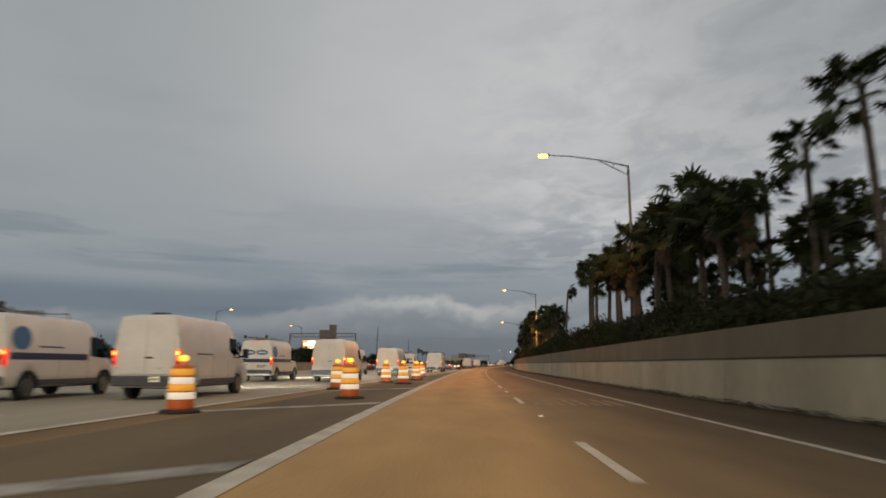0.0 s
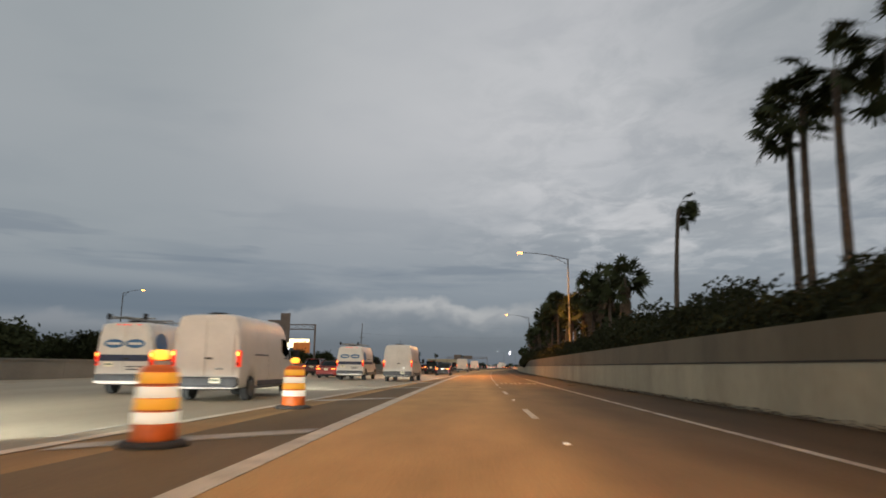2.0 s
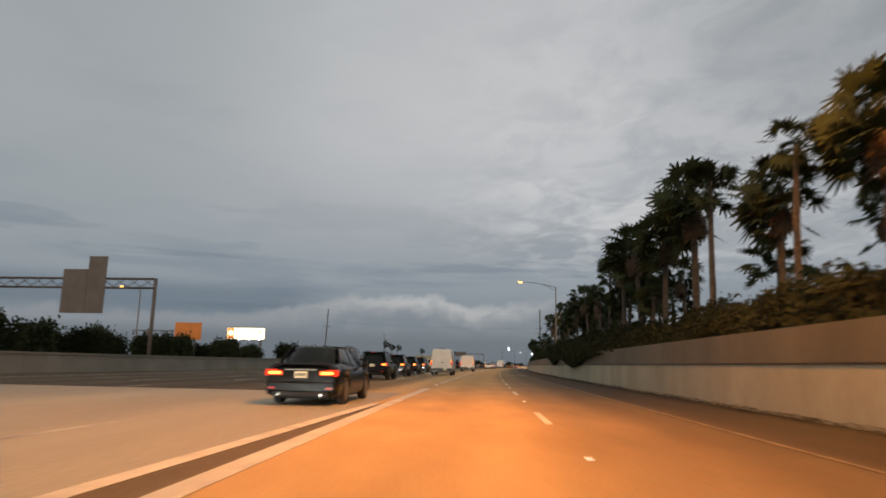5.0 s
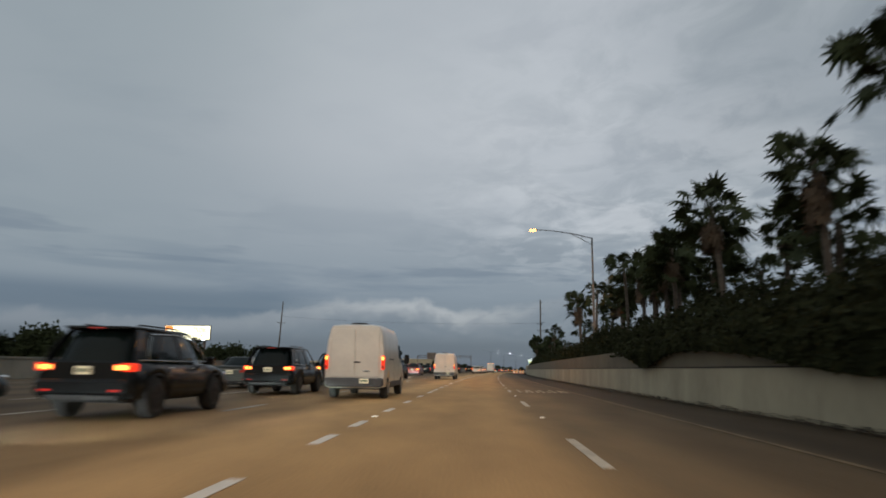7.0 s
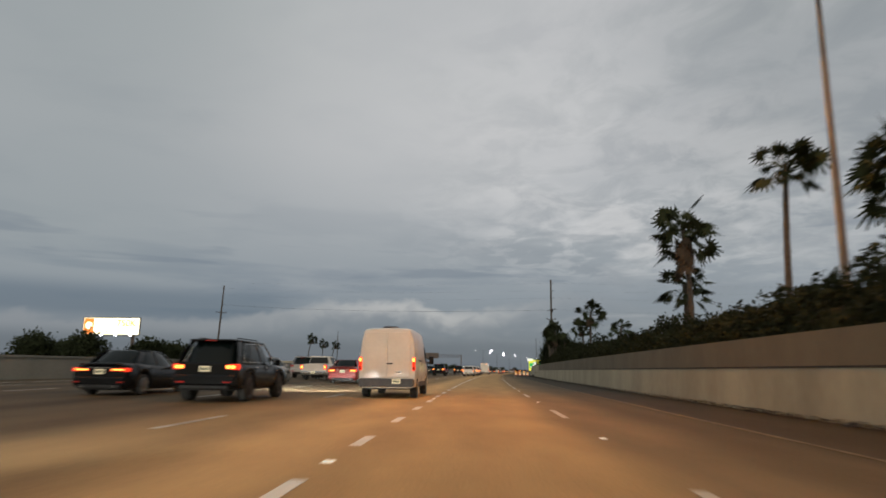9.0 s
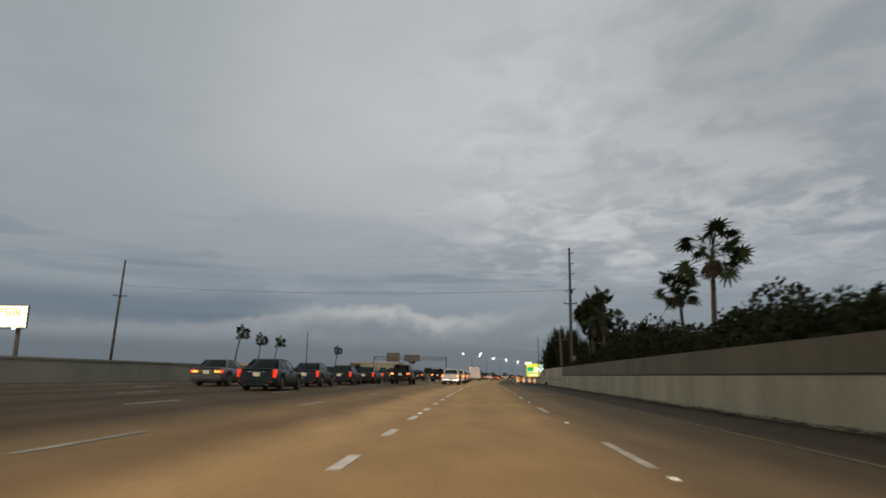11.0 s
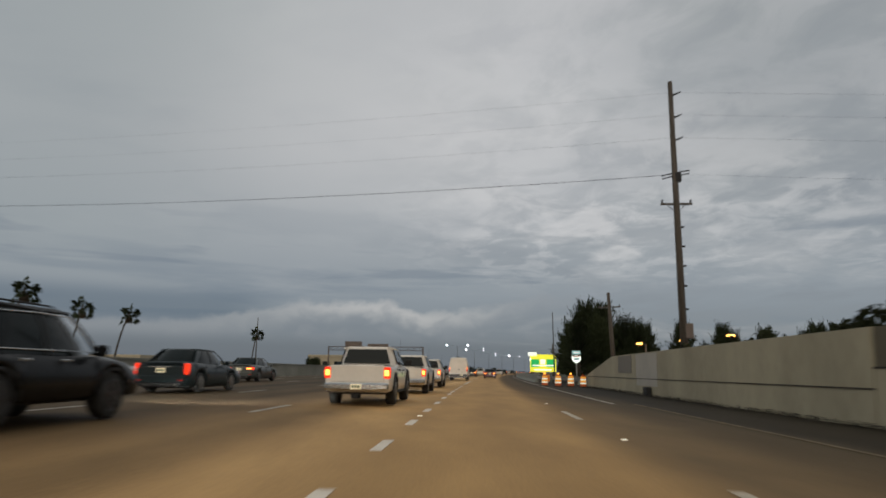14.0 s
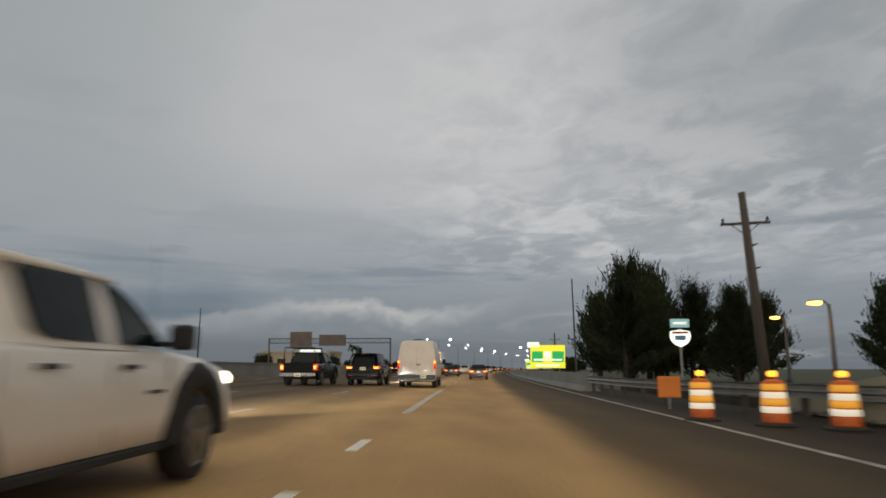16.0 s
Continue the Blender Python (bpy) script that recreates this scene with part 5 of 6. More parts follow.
# ---------------------------------------------------------------- street lamps
def lamp_head(parent, x, z, lens="lamp_lens"):
    """A cobra head at the end of the arm, with its lens below."""
    h = part("lamp_head", lathe([(0.05, 0.34), (0.10, 0.25), (0.13, 0.0), (0.15, -0.28), (0.09, -0.42)], 12, "X"), M["pole_grey"], parent, "grey cobra lamp head")
    h.matrix_basis = Matrix.Translation((x, 0, z)) @ Matrix.Diagonal((1, 1, 0.62, 1))
    g = part("lens", lathe([(0.04, -0.30), (0.12, -0.24), (0.145, -0.02), (0.12, 0.13), (0.04, 0.17)], 14, "X"), M[lens], h, "glowing amber lens" if lens == "lamp_lens" else "pale lamp lens")
    g.matrix_basis = Matrix.Translation((-0.05, 0, -0.085)) @ Matrix.Scale(1.35, 4)
    return h


def street_lamp(label, height, reach, lit="lamp_lens", rise=0.75):
    """A tapered pole with a two-tube arm that reaches out over the road (towards -x)."""
    v = thing("street_lamp", label, "street lamp", "street lamps")
    part("pole", tube([(0, 0, 0), (0, 0, 0.25), (0, 0, 0.26), (0, 0, height)], [0.19, 0.19, 0.125, 0.07], 12), M["pole_grey"], v)
    part("base_plate", box(-0.22, 0.22, -0.22, 0.22, 0, 0.04, 0.01), M["pole_grey"], v)
    part("upper_arm", tube([(0, 0, height - 0.05), (-reach * 0.35, 0, height + rise * 0.50), (-reach * 0.7, 0, height + rise * 0.85), (-reach, 0, height + rise)], [0.045, 0.042, 0.038, 0.03], 8), M["pole_grey"], v)
    part("lower_arm", tube([(0, 0, height - 0.65), (-reach * 0.18, 0, height - 0.15), (-reach * 0.36, 0, height + rise * 0.42)], 0.032, 8), M["pole_grey"], v)
    part("arm_brace", tube([(-reach * 0.18, 0, height - 0.15), (-reach * 0.18, 0, height + rise * 0.26)], 0.02, 6), M["pole_grey"], v)
    if lit:
        lamp_head(v, -reach - 0.25, height + rise, lit)
    return v


def lamp_light(s, d, z, watts, color=(1.0, 0.35, 0.05)):
    ld = bpy.data.lights.new("street_light", "SPOT")
    ld.energy, ld.color, ld.shadow_soft_size = watts, color, 0.18
    ld.spot_size, ld.spot_blend = radians(176), 0.45
    ob = new("street_light", ld)
    ob.location = at(s, d, z)
    return ob


def headlights(s, d, watts=500):
    """The flat low beam of a vehicle's headlights, cut off at the horizon."""
    ld = bpy.data.lights.new("headlight_beam", "SPOT")
    ld.energy, ld.color, ld.shadow_soft_size = watts, (0.96, 1.0, 0.92), 0.08
    ld.spot_size, ld.spot_blend = radians(64), 0.7
    ob = new("headlight_beam", ld)
    ob.matrix_world = look(at(s, d, 0.80), at(s + 9, d, -0.40)) @ Matrix.Diagonal((1, 0.23, 1, 1))


for s, d, watts in ((150.3, -4.65, 2500), (162.4, -5.1, 3000), (174.7, -5.6, 4000), (186.6, -6.0, 10000), (210.1, -6.15, 26000), (26.0, -7.3, 9000), (45.8, -6.1, 16000), (46.6, -10.7, 20000),
                    (66.6, -5.35, 12000), (70.2, -9.7, 17000), (93.6, -3.0, 9000), (96.8, -6.95, 15000), (292.8, -6.0, 3500), (327.0, -5.45, 16000), (359.5, -4.5, 12000)):
    headlights(s, d, watts)
LAMPS = [(41.0, 12.4, 2.6), (114.8, 12.4, 2.1), (205.0, 12.1, 2.1)]
first = street_lamp("tall grey street lamp with a lit sodium head", 11.0, 5.0)
first.matrix_basis = along(LAMPS[0][0], LAMPS[0][1], LAMPS[0][2])
for s, d, z in LAMPS[1:]:
    copy_thing(first, along(s, d, z))
# the light at -40 has no pole: an unseen extra to warm the road
for s, d, z in LAMPS + [(-40.0, 12.4, 1.9)]:
    lamp_light(s, d - 5.35, z + 11.5, 15500 if s == 114.8 else 3800)
low = street_lamp("street lamp with a lit sodium head beyond the barrier", 13.2, 3.2, rise=0.5)
low.matrix_basis = along(214.0, -60.0, 0)
copy_thing(low, along(150.0, -60.0, 0, 180))
lamp_light(214.0, -63.2, 13.5, 1000)
bare = thing("light_pole", "plain pale grey pole beside the ramp barrier", "pole")
part("pole", tube([(0, 0, 0), (0, 0, 0.3), (0.0, 0, 11.0)], [0.16, 0.12, 0.07], 10), M["pole_grey"], bare)
part("base_plate", box(-0.2, 0.2, -0.2, 0.2, 0, 0.04, 0.01), M["pole_grey"], bare)
bare.matrix_basis = along(392.0, 12.4, 0) @ pose(0, 0, 0, 0, -1.0, 0)


def median_lamp(label, height=13.2, reach=4.8):
    """A tall pole with an arm and a lit white head to each side."""
    v = thing("street_lamp", label, "street lamp", "street lamps")
    part("pole", tube([(0, 0, 0), (0, 0, height)], [0.17, 0.09], 10), M["pole_grey"], v)
    for k in (1, -1):
        part("arm", tube([(0, 0, height - 0.1), (k * reach * 0.5, 0, height + 0.5), (k * reach, 0, height + 0.7)], [0.05, 0.045, 0.035], 7), M["pole_grey"], v)
        h = part("lamp_head", box(k * (reach + 0.35) - 0.40, k * (reach + 0.35) + 0.40, -0.16, 0.16, height + 0.62, height + 0.80, 0.05), M["pole_grey"], v)
        part("lens", box(k * (reach + 0.35) - 0.30, k * (reach + 0.35) + 0.30, -0.17, 0.14, height + 0.50, height + 0.64, 0.04), M["lamp_far"], h, "lit white lens")
    return v


double = median_lamp("tall double-armed street lamp with lit white heads on the far barrier")
double.matrix_basis = along(608.0, -26.7, 0)
for k in range(10):
    copy_thing(double, along(673.0 + 65 * k, -26.7, 0))
off = street_lamp("far street lamp with a lit white head", 10.6, 4.6, "lamp_far", 1.2)
off.matrix_basis = along(660.0, 12.4, 0)
for k in range(5):
    copy_thing(off, along(730.0 + 70 * k, 12.4, 0))

# ---------------------------------------------------------------- drums
def channel_drum(label, light=True):
    """An orange drum with bands glowing for returned headlight, a rubber foot and, on most, a warning light."""
    v = thing("traffic_drum", label, "traffic drum", "traffic drums")
    part("barrel", lathe([(0.285, 0.06), (0.29, 0.12), (0.275, 0.34), (0.268, 0.35), (0.26, 0.58), (0.252, 0.59), (0.245, 0.80), (0.238, 0.81), (0.225, 0.98), (0.16, 1.03), (0.05, 1.04)], 24), M["orange"], v, "orange plastic drum")
    for z0, r0, r1, mat in ((0.30, 0.283, 0.278, "band_glow_white"), (0.47, 0.271, 0.266, "band_glow_amber"), (0.62, 0.260, 0.255, "band_glow_white"), (0.80, 0.247, 0.241, "band_glow_amber")):
        part("band", lathe([(r0, z0), (r0 + 0.004, z0 + 0.005), (r1 + 0.004, z0 + 0.135), (r1, z0 + 0.14)], 24), M[mat], v, "reflecting band with headlight glare as emission")
    part("foot", lathe([(0.46, 0.0), (0.46, 0.045), (0.40, 0.075), (0.30, 0.085)], 8), M["rubber"], v, "black rubber foot")
    part("handle", tube([(-0.10, 0, 1.02), (-0.10, 0, 1.10), (0.10, 0, 1.10), (0.10, 0, 1.02)], 0.016, 6), M["orange"], v)
    if not light:
        return v
    b = part("warning_light", lathe([(0.05, 0.0), (0.10, 0.02), (0.105, 0.08), (0.09, 0.12), (0.03, 0.135)], 16), M["amber"], v, "lit amber warning light")
    b.location = (0, 0, 1.10)
    return v


drum = channel_drum("orange and white traffic drum with amber light")
DRUMS = [(14.4, -4.05), (20.5, -1.45), (27.9, -3.3), (38.4, -2.6), (36.0, -1.35), (44.6, -1.4), (49.6, -1.75), (57.4, -2.05)]
drum.matrix_basis = along(*DRUMS[0])
for s, d in DRUMS[1:]:
    copy_thing(drum, along(s, d))
for s, d in ((332.2, 6.3), (330.9, 7.2), (330.1, 8.05)):
    copy_thing(drum, along(s, d)).matrix_basis = along(s, d) @ Matrix.Scale(0.82, 4)
channel_drum("orange and white traffic drum without a light, by the wall end", False).matrix_basis = along(328.6, 8.75) @ Matrix.Scale(0.80, 4)


# ---------------------------------------------------------------- palms, hedge and trees
def fan_leaf(verts, faces, base, out, side, size, blades=13, droop=0.35):
    """One palm leaf: a stalk and a webbed, round fan whose blade ends stand apart and hang."""
    up = side.cross(out).normalized()
    tip = base + out * size * 0.98 + up * size * 0.04
    n = len(verts)
    w = 0.020
    verts += [base + side * w, base - side * w, tip - side * w * 0.7, tip + side * w * 0.7]
    faces.append((n, n + 1, n + 2, n + 3))
    down = Vector((0, 0, -1))
    step = 4.9 / blades

    def rim(a, k):
        way = out * math.cos(a) + side * math.sin(a)
        return tip + way * (size * 0.56 * k * (1.0 - 0.10 * abs(a))) + down * (droop * size * 0.5 * k * k) + up * (0.12 * size * (abs(a) / 2.4) ** 2 * k)

    for b in range(blades):
        a = -2.45 + step * (b + 0.5)
        n = len(verts)
        ln = 1.0 + 0.13 * math.sin(b * 5.1 + size * 40)
        verts += [tip, rim(a - step / 2, 0.50), rim(a - step * 0.08, ln), rim(a + step * 0.08, ln * 0.97), rim(a + step / 2, 0.50)]
        faces.append((n, n + 1, n + 2, n + 3, n + 4))


def palm(label, height, seed, leaves=30, size=1.25, skirt=0.0, lean=0.3, wind=0.0, tier=0.4, name="palm_tree"):
    """A fan palm: a ringed, slightly leaning trunk, a crown of fans and, on some, a skirt of dead leaves."""
    r = random.Random(seed)
    v = thing(name, label, "palm tree", "palm trees")
    ang = r.uniform(0, 6.28)
    way = Vector((math.cos(ang), math.sin(ang), 0)) * lean
    pts, rad = [], []
    for i in range(15):
        t = i / 14
        p = Vector((0, 0, height * t)) + way * t * t
        pts.append(p)
        rad.append((0.135 - 0.045 * t) * (1.0 + (0.07 if i % 2 else -0.03)) + (0.10 if i == 0 else 0))
    part("trunk", tube(pts, rad, 9), M["bark"], v, "grey-brown ringed palm trunk")
    top = pts[-1]
    verts, faces = [], []
    for i in range(leaves):
        az = i * 2.39996 + r.uniform(-0.3, 0.3)
        el = r.choice((r.uniform(0.35, 1.3), r.uniform(-0.2, 0.7), r.uniform(-0.75, 0.3)))
        out = Vector((math.cos(az) * math.cos(el) + wind, math.sin(az) * math.cos(el), math.sin(el) - 0.15 * abs(wind))).normalized()
        flat = out.cross(Vector((0, 0, 1)))
        flat = flat.normalized() if flat.length > 0.05 else Vector((1, 0, 0))
        turn = Matrix.Rotation(r.gauss(0, 0.75), 3, out)
        fan_leaf(verts, faces, top + Vector((0, 0, r.uniform(-tier, 0.1))), out, turn @ flat, size * r.uniform(0.75, 1.2), 11, r.uniform(0.0, 0.5))
    part_from("crown", verts, faces, M["leaf"], v, "crown of dark green fan leaves")
    if skirt:
        verts, faces = [], []
        for i in range(46):
            az = r.uniform(0, 6.28)
            z = height - 0.2 - skirt * r.random()
            out = Vector((math.cos(az) * 0.42, math.sin(az) * 0.42, -0.9)).normalized()
            upv = (Vector((math.cos(az), math.sin(az), 0.4)) - out * 0.2).normalized()
            fan_leaf(verts, faces, Vector((way.x, way.y, z)), out, out.cross(upv).normalized(), 0.62 * r.uniform(0.8, 1.1), 7, 0.2)
        part_from("dead_leaf_skirt", verts, faces, M["dead_leaf"], v, "brown skirt of hanging dead leaves")
    return v


PALMS = {
    "tall": palm("tall slim fan palm with a dark crown", 6.6, 1, 38, 0.90, 0.0, 0.25, 0.45, 0.5),
    "lone": palm("slim lone palm, its crown blown aside by wind", 6.9, 2, 46, 0.64, 0.0, 0.35, 1.1),
    "skirted": palm("fan palm with a shaggy skirt of dead leaves", 5.6, 3, 56, 0.95, 1.4, 0.2, 0.40, 1.1),
    "broad": palm("broad fan palm with a dense dark crown", 5.4, 4, 76, 0.98, 0.8, 0.3, 0.40, 1.5),
    "open": palm("fan palm with a wide ragged windblown crown", 5.0, 6, 46, 1.08, 0.5, 0.3, 0.4, 0.8),
    "shaggy": palm("fan palm with a large windblown crown over hanging dead leaves", 5.4, 8, 70, 1.18, 1.7, 0.25, 0.55, 0.6),
    "short": palm("short young fan palm with an open crown", 3.2, 5, 34, 0.9, 0.0, 0.1, 0.1, 0.6),
}
HEIGHT = {"tall": 6.6, "lone": 6.9, "skirted": 5.6, "broad": 5.4, "open": 5.0, "shaggy": 5.4, "short": 3.2}
# along, aside, height of the crown's heart above the road, kind
GROVE = [
    (17.2, 13.0, 8.6, "tall"), (20.6, 13.0, 8.0, "tall"), (20.9, 13.6, 5.3, "short"), (22.5, 15.2, 6.6, "skirted"), (24.6, 12.6, 7.1, "skirted"), (27.0, 14.5, 8.2, "tall"), (30.2, 13.0, 8.7, "broad"), (32.5, 14.8, 8.0, "skirted"),
    (35.0, 13.6, 7.4, "broad"), (37.8, 12.8, 8.2, "tall"), (41.0, 14.6, 7.8, "broad"), (44.5, 13.2, 7.6, "skirted"), (47.5, 13.0, 8.4, "broad"), (49.6, 14.2, 8.6, "tall"), (52.0, 13.0, 8.8, "broad"),
    (54.5, 14.2, 8.9, "tall"), (57.2, 13.0, 9.6, "tall"), (60.2, 13.2, 10.1, "tall"), (62.8, 13.4, 10.0, "tall"), (64.5, 13.8, 9.9, "tall"), (75.2, 12.7, 9.3, "lone"),
    (88.2, 13.2, 7.4, "shaggy"), (94.6, 13.1, 8.2, "skirted"), (100.8, 13.4, 7.4, "skirted"), (104.2, 13.2, 8.4, "shaggy"), (107.6, 14.0, 8.2, "broad"),
    (111.0, 14.0, 8.2, "broad"), (115.0, 14.2, 7.2, "broad"), (118.4, 13.0, 7.0, "skirted"), (122.5, 14.0, 8.6, "broad"), (127.0, 13.4, 9.2, "tall"), (131.0, 14.6, 8.6, "broad"), (135.2, 13.2, 10.0, "tall"),
    (139.0, 13.6, 10.4, "broad"), (143.1, 13.0, 9.5, "broad"), (144.3, 12.6, 5.4, "short"), (149.2, 13.0, 9.6, "broad"), (154.9, 13.0, 9.6, "broad"), (152.2, 14.4, 8.8, "tall"), (158.2, 14.0, 8.6, "broad"), (161.5, 13.0, 9.1, "tall"), (163.0, 14.4, 10.3, "tall"),
    (165.2, 12.8, 7.8, "skirted"), (168.5, 14.8, 5.2, "short"), (153.4, 14.2, 6.6, "broad"), (159.6, 13.4, 6.9, "broad"), (148.2, 14.0, 6.3, "broad"), (173.0, 15.0, 7.4, "broad"), (180.5, 12.6, 7.6, "broad"), (186.0, 12.8, 7.2, "skirted"), (191.0, 15.0, 7.0, "broad"), (196.0, 12.8, 6.6, "broad"), (174.6, 13.0, 8.5, "broad"), (178.4, 14.0, 6.8, "broad"), (184.0, 13.0, 7.4, "broad"), (188.0, 14.2, 7.4, "broad"), (194.5, 13.0, 9.1, "tall"), (197.0, 13.2, 7.6, "broad"),
    (204.6, 13.6, 7.3, "broad"), (211.0, 13.2, 9.0, "tall"), (222.6, 13.2, 9.2, "skirted"), (227.0, 14.2, 6.4, "short"), (242.6, 13.2, 4.8, "short"), (259.0, 13.1, 7.5, "open"), (263.7, 13.0, 6.2, "open"), (268.2, 12.4, 3.9, "short"), (271.6, 12.6, 4.3, "short"), (273.8, 12.5, 4.1, "short"),
    (42.2, 13.0, 8.9, "broad"), (39.6, 13.4, 9.3, "broad"), (40.6, 12.4, 7.2, "skirted"), (36.4, 14.4, 9.2, "tall"),
    (19.0, 14.8, 5.6, "short"), (23.5, 14.0, 5.2, "short"), (26.0, 15.6, 6.4, "broad"), (25.8, 12.2, 7.4, "broad"), (28.6, 12.2, 7.6, "broad"), (33.4, 12.4, 7.8, "broad"), (29.5, 15.2, 5.8, "broad"), (34.0, 14.8, 5.4, "short"), (38.6, 15.4, 5.8, "short"), (43.0, 15.4, 6.2, "broad"),
    (46.0, 15.2, 5.8, "broad"), (98.6, 14.6, 5.6, "short"), (102.2, 15.0, 6.2, "broad"), (105.4, 15.2, 6.6, "broad"), (109.0, 15.4, 6.4, "broad"), (113.0, 15.4, 5.8, "short"),
    (117.0, 15.2, 6.0, "broad"), (120.6, 14.8, 6.4, "broad"), (124.8, 15.4, 6.6, "broad"), (133.2, 15.4, 6.0, "short"), (146.4, 15.2, 7.2, "broad"), (150.6, 15.6, 6.0, "short"), (156.4, 15.6, 6.8, "broad"),
    (181.0, 15.0, 8.6, "tall"), (186.6, 14.6, 8.4, "broad"), (190.2, 13.2, 8.0, "skirted"), (192.6, 14.6, 8.6, "tall"), (167.0, 14.0, 6.0, "short"), (176.4, 15.4, 5.8, "short"), (182.2, 15.0, 5.8, "broad"),
    (277.0, 10.9, 6.5, "shaggy"), (278.2, 12.2, 5.3, "skirted"), (284.4, 11.2, 6.8, "shaggy"), (286.2, 11.6, 6.6, "shaggy"), (285.2, 11.0, 5.4, "broad"), (287.0, 12.2, 5.2, "broad"), (279.8, 11.8, 4.7, "shaggy"), (282.4, 12.2, 4.3, "broad"), (281.0, 11.8, 3.9, "short"), (287.6, 12.2, 3.8, "short"),
]
used = set()
turner = random.Random(11)
for s, d, z, kind in GROVE:
    k = (z - 2.1) / HEIGHT[kind]
    m = along(s, d, 2.1, turner.uniform(0, 360) if kind != "lone" else 0) @ Matrix.Scale(k, 4)
    if kind not in used:
        PALMS[kind].matrix_basis = m
        used.add(kind)
    else:
        c = copy_thing(PALMS[kind], along(0, 0))
        c.matrix_basis = m
# the row of slim palms beyond the far lanes
row_palm = palm("slim curved palm standing beyond the far barrier", 8.6, 21, 44, 0.92, 0.6, 1.4, 0.1, 0.7)
row_palm.matrix_basis = along(336.8, -42.0, -0.3)
for s, d, k, a in ((345.0, -41.0, 0.90, 25), (353.0, -41.0, 0.90, -20), (386.5, -37.6, 0.86, 10), (560.0, -52.0, 1.1, 60), (572.0, -54.0, 1.05, 10), (590.0, -56.0, 1.1, 130)):
    c = copy_thing(row_palm, along(0, 0))
    c.matrix_basis = along(s, d, -0.3, a) @ Matrix.Scale(k, 4)


def hedge_line():
    """The thicket on the bank: crowded bushes of small leaves over a solid dark inner sheet, with creeper over the
    wall.
    """
    r = np.random.RandomState(7)

    def crest(s):
        t = 3.75 + 0.60 * np.sin(s * 0.37) * np.sin(s * 0.113 + 1) + 0.35 * np.sin(s * 0.9 + 2) * np.sin(s * 0.21)
        t = t + 0.80 * np.exp(-((s - 166) / 13) ** 2) + 0.9 * np.exp(-((s - 203) / 7) ** 2) + 0.5 * np.exp(-((s - 292) / 4) ** 2)
        t = t + 0.22 * np.sin(s * 2.1) * np.sin(s * 0.77 + 1) + 1.1 * np.exp(-((s - 67.5) / 2.2) ** 2) + 0.8 * np.exp(-((s - 76) / 1.6) ** 2) + 1.0 * np.exp(-((s - 84.5) / 4) ** 2)
        t = t + 1.0 * np.exp(-((s - 53) / 1.8) ** 2) + 0.7 * np.exp(-((s - 37) / 5) ** 2) + 1.1 * np.exp(-((s - 272) / 3) ** 2) + 0.4 * np.exp(-((s - 268) / 6) ** 2) + 0.9 * np.exp(-((s - 187) / 8) ** 2)
        return np.where(s > 277, np.minimum(t, 2.6 + 1.2 * np.exp(-((s - 280) / 3) ** 2) + 0.9 * np.exp(-((s - 286) / 3) ** 2)), t) - np.maximum(s - 290, 0) * 0.02

    # bushes, in rows
    nb = 2900
    bs = np.sort(r.uniform(-12, 322, nb))
    bd = 10.25 + 3.0 * r.rand(nb)
    br = r.uniform(0.38, 0.78, nb)
    bz = 1.9 + (crest(bs) - 1.9) * (0.30 + 0.60 * (bd - 10.25) / 3.0) * r.uniform(0.65, 1.15, nb) - br * 0.25
    keep = (bs < 296) | (r.rand(nb) < 0.12)
    bs, bd, br, bz = bs[keep], bd[keep], br[keep], bz[keep]
    nb = len(bs)
    # low growth along the wall's top
    nl = 900
    bs = np.concatenate([bs, r.uniform(-12, 297, nl)])
    lo = 9.98 + 0.5 * r.rand(nl)
    bd, br = np.concatenate([bd, lo]), np.concatenate([br, r.uniform(0.24, 0.42, nl)])
    bz = np.concatenate([bz, 2.02 + (lo - 9.9) * 1.1 * r.rand(nl)])
    nb += nl
    per = 78
    u = r.normal(size=(nb * per, 3))
    u /= np.linalg.norm(u, axis=1)[:, None]
    q = (0.72 + 0.34 * r.rand(nb * per)) * np.repeat(br, per)
    q *= 1 + 0.18 * np.sin(u[:, 0] * 5 + np.repeat(bs, per)) * np.sin(u[:, 2] * 6)
    s = np.repeat(bs, per) + u[:, 1] * q * 1.25
    d = np.maximum(np.repeat(bd, per) + u[:, 0] * q, 9.86)
    z = np.repeat(bz, per) + u[:, 2] * q * 0.95
    # creeper hanging over the wall
    m = 14000
    s2 = np.concatenate([r.normal(157.5, 4.2, m // 2), r.normal(150, 3.0, m // 6), r.normal(174, 2.5, m // 6), r.normal(166, 3.0, m - m // 2 - 2 * (m // 6))])
    drop = 0.72 * np.exp(-((s2 - 157) / 5.5) ** 2) + 0.55 * np.exp(-((s2 - 174) / 2.5) ** 2) + 0.25
    z2 = 2.45 - (drop + 0.4) * r.rand(m) ** 0.8
    d2 = 9.42 - 0.22 * r.rand(m) - 0.05
    d2 = np.where(z2 > 2.02, d2 + r.rand(m) * 0.9, d2)
    s, d, z = np.concatenate([s, s2]), np.concatenate([d, d2]), np.concatenate([z, z2])
    rad = 1 / K

    def world(s, d, z):
        return np.stack([rad - (rad - d) * np.cos(K * s), (rad - d) * np.sin(K * s), z], -1)

    c = world(s, d, z)
    n = len(s)
    u = r.normal(size=(n, 3))
    u /= np.linalg.norm(u, axis=1)[:, None]
    w = np.cross(u, r.normal(size=(n, 3)))
    w /= np.linalg.norm(w, axis=1)[:, None]
    ln = r.uniform(0.06, 0.155, n)[:, None]
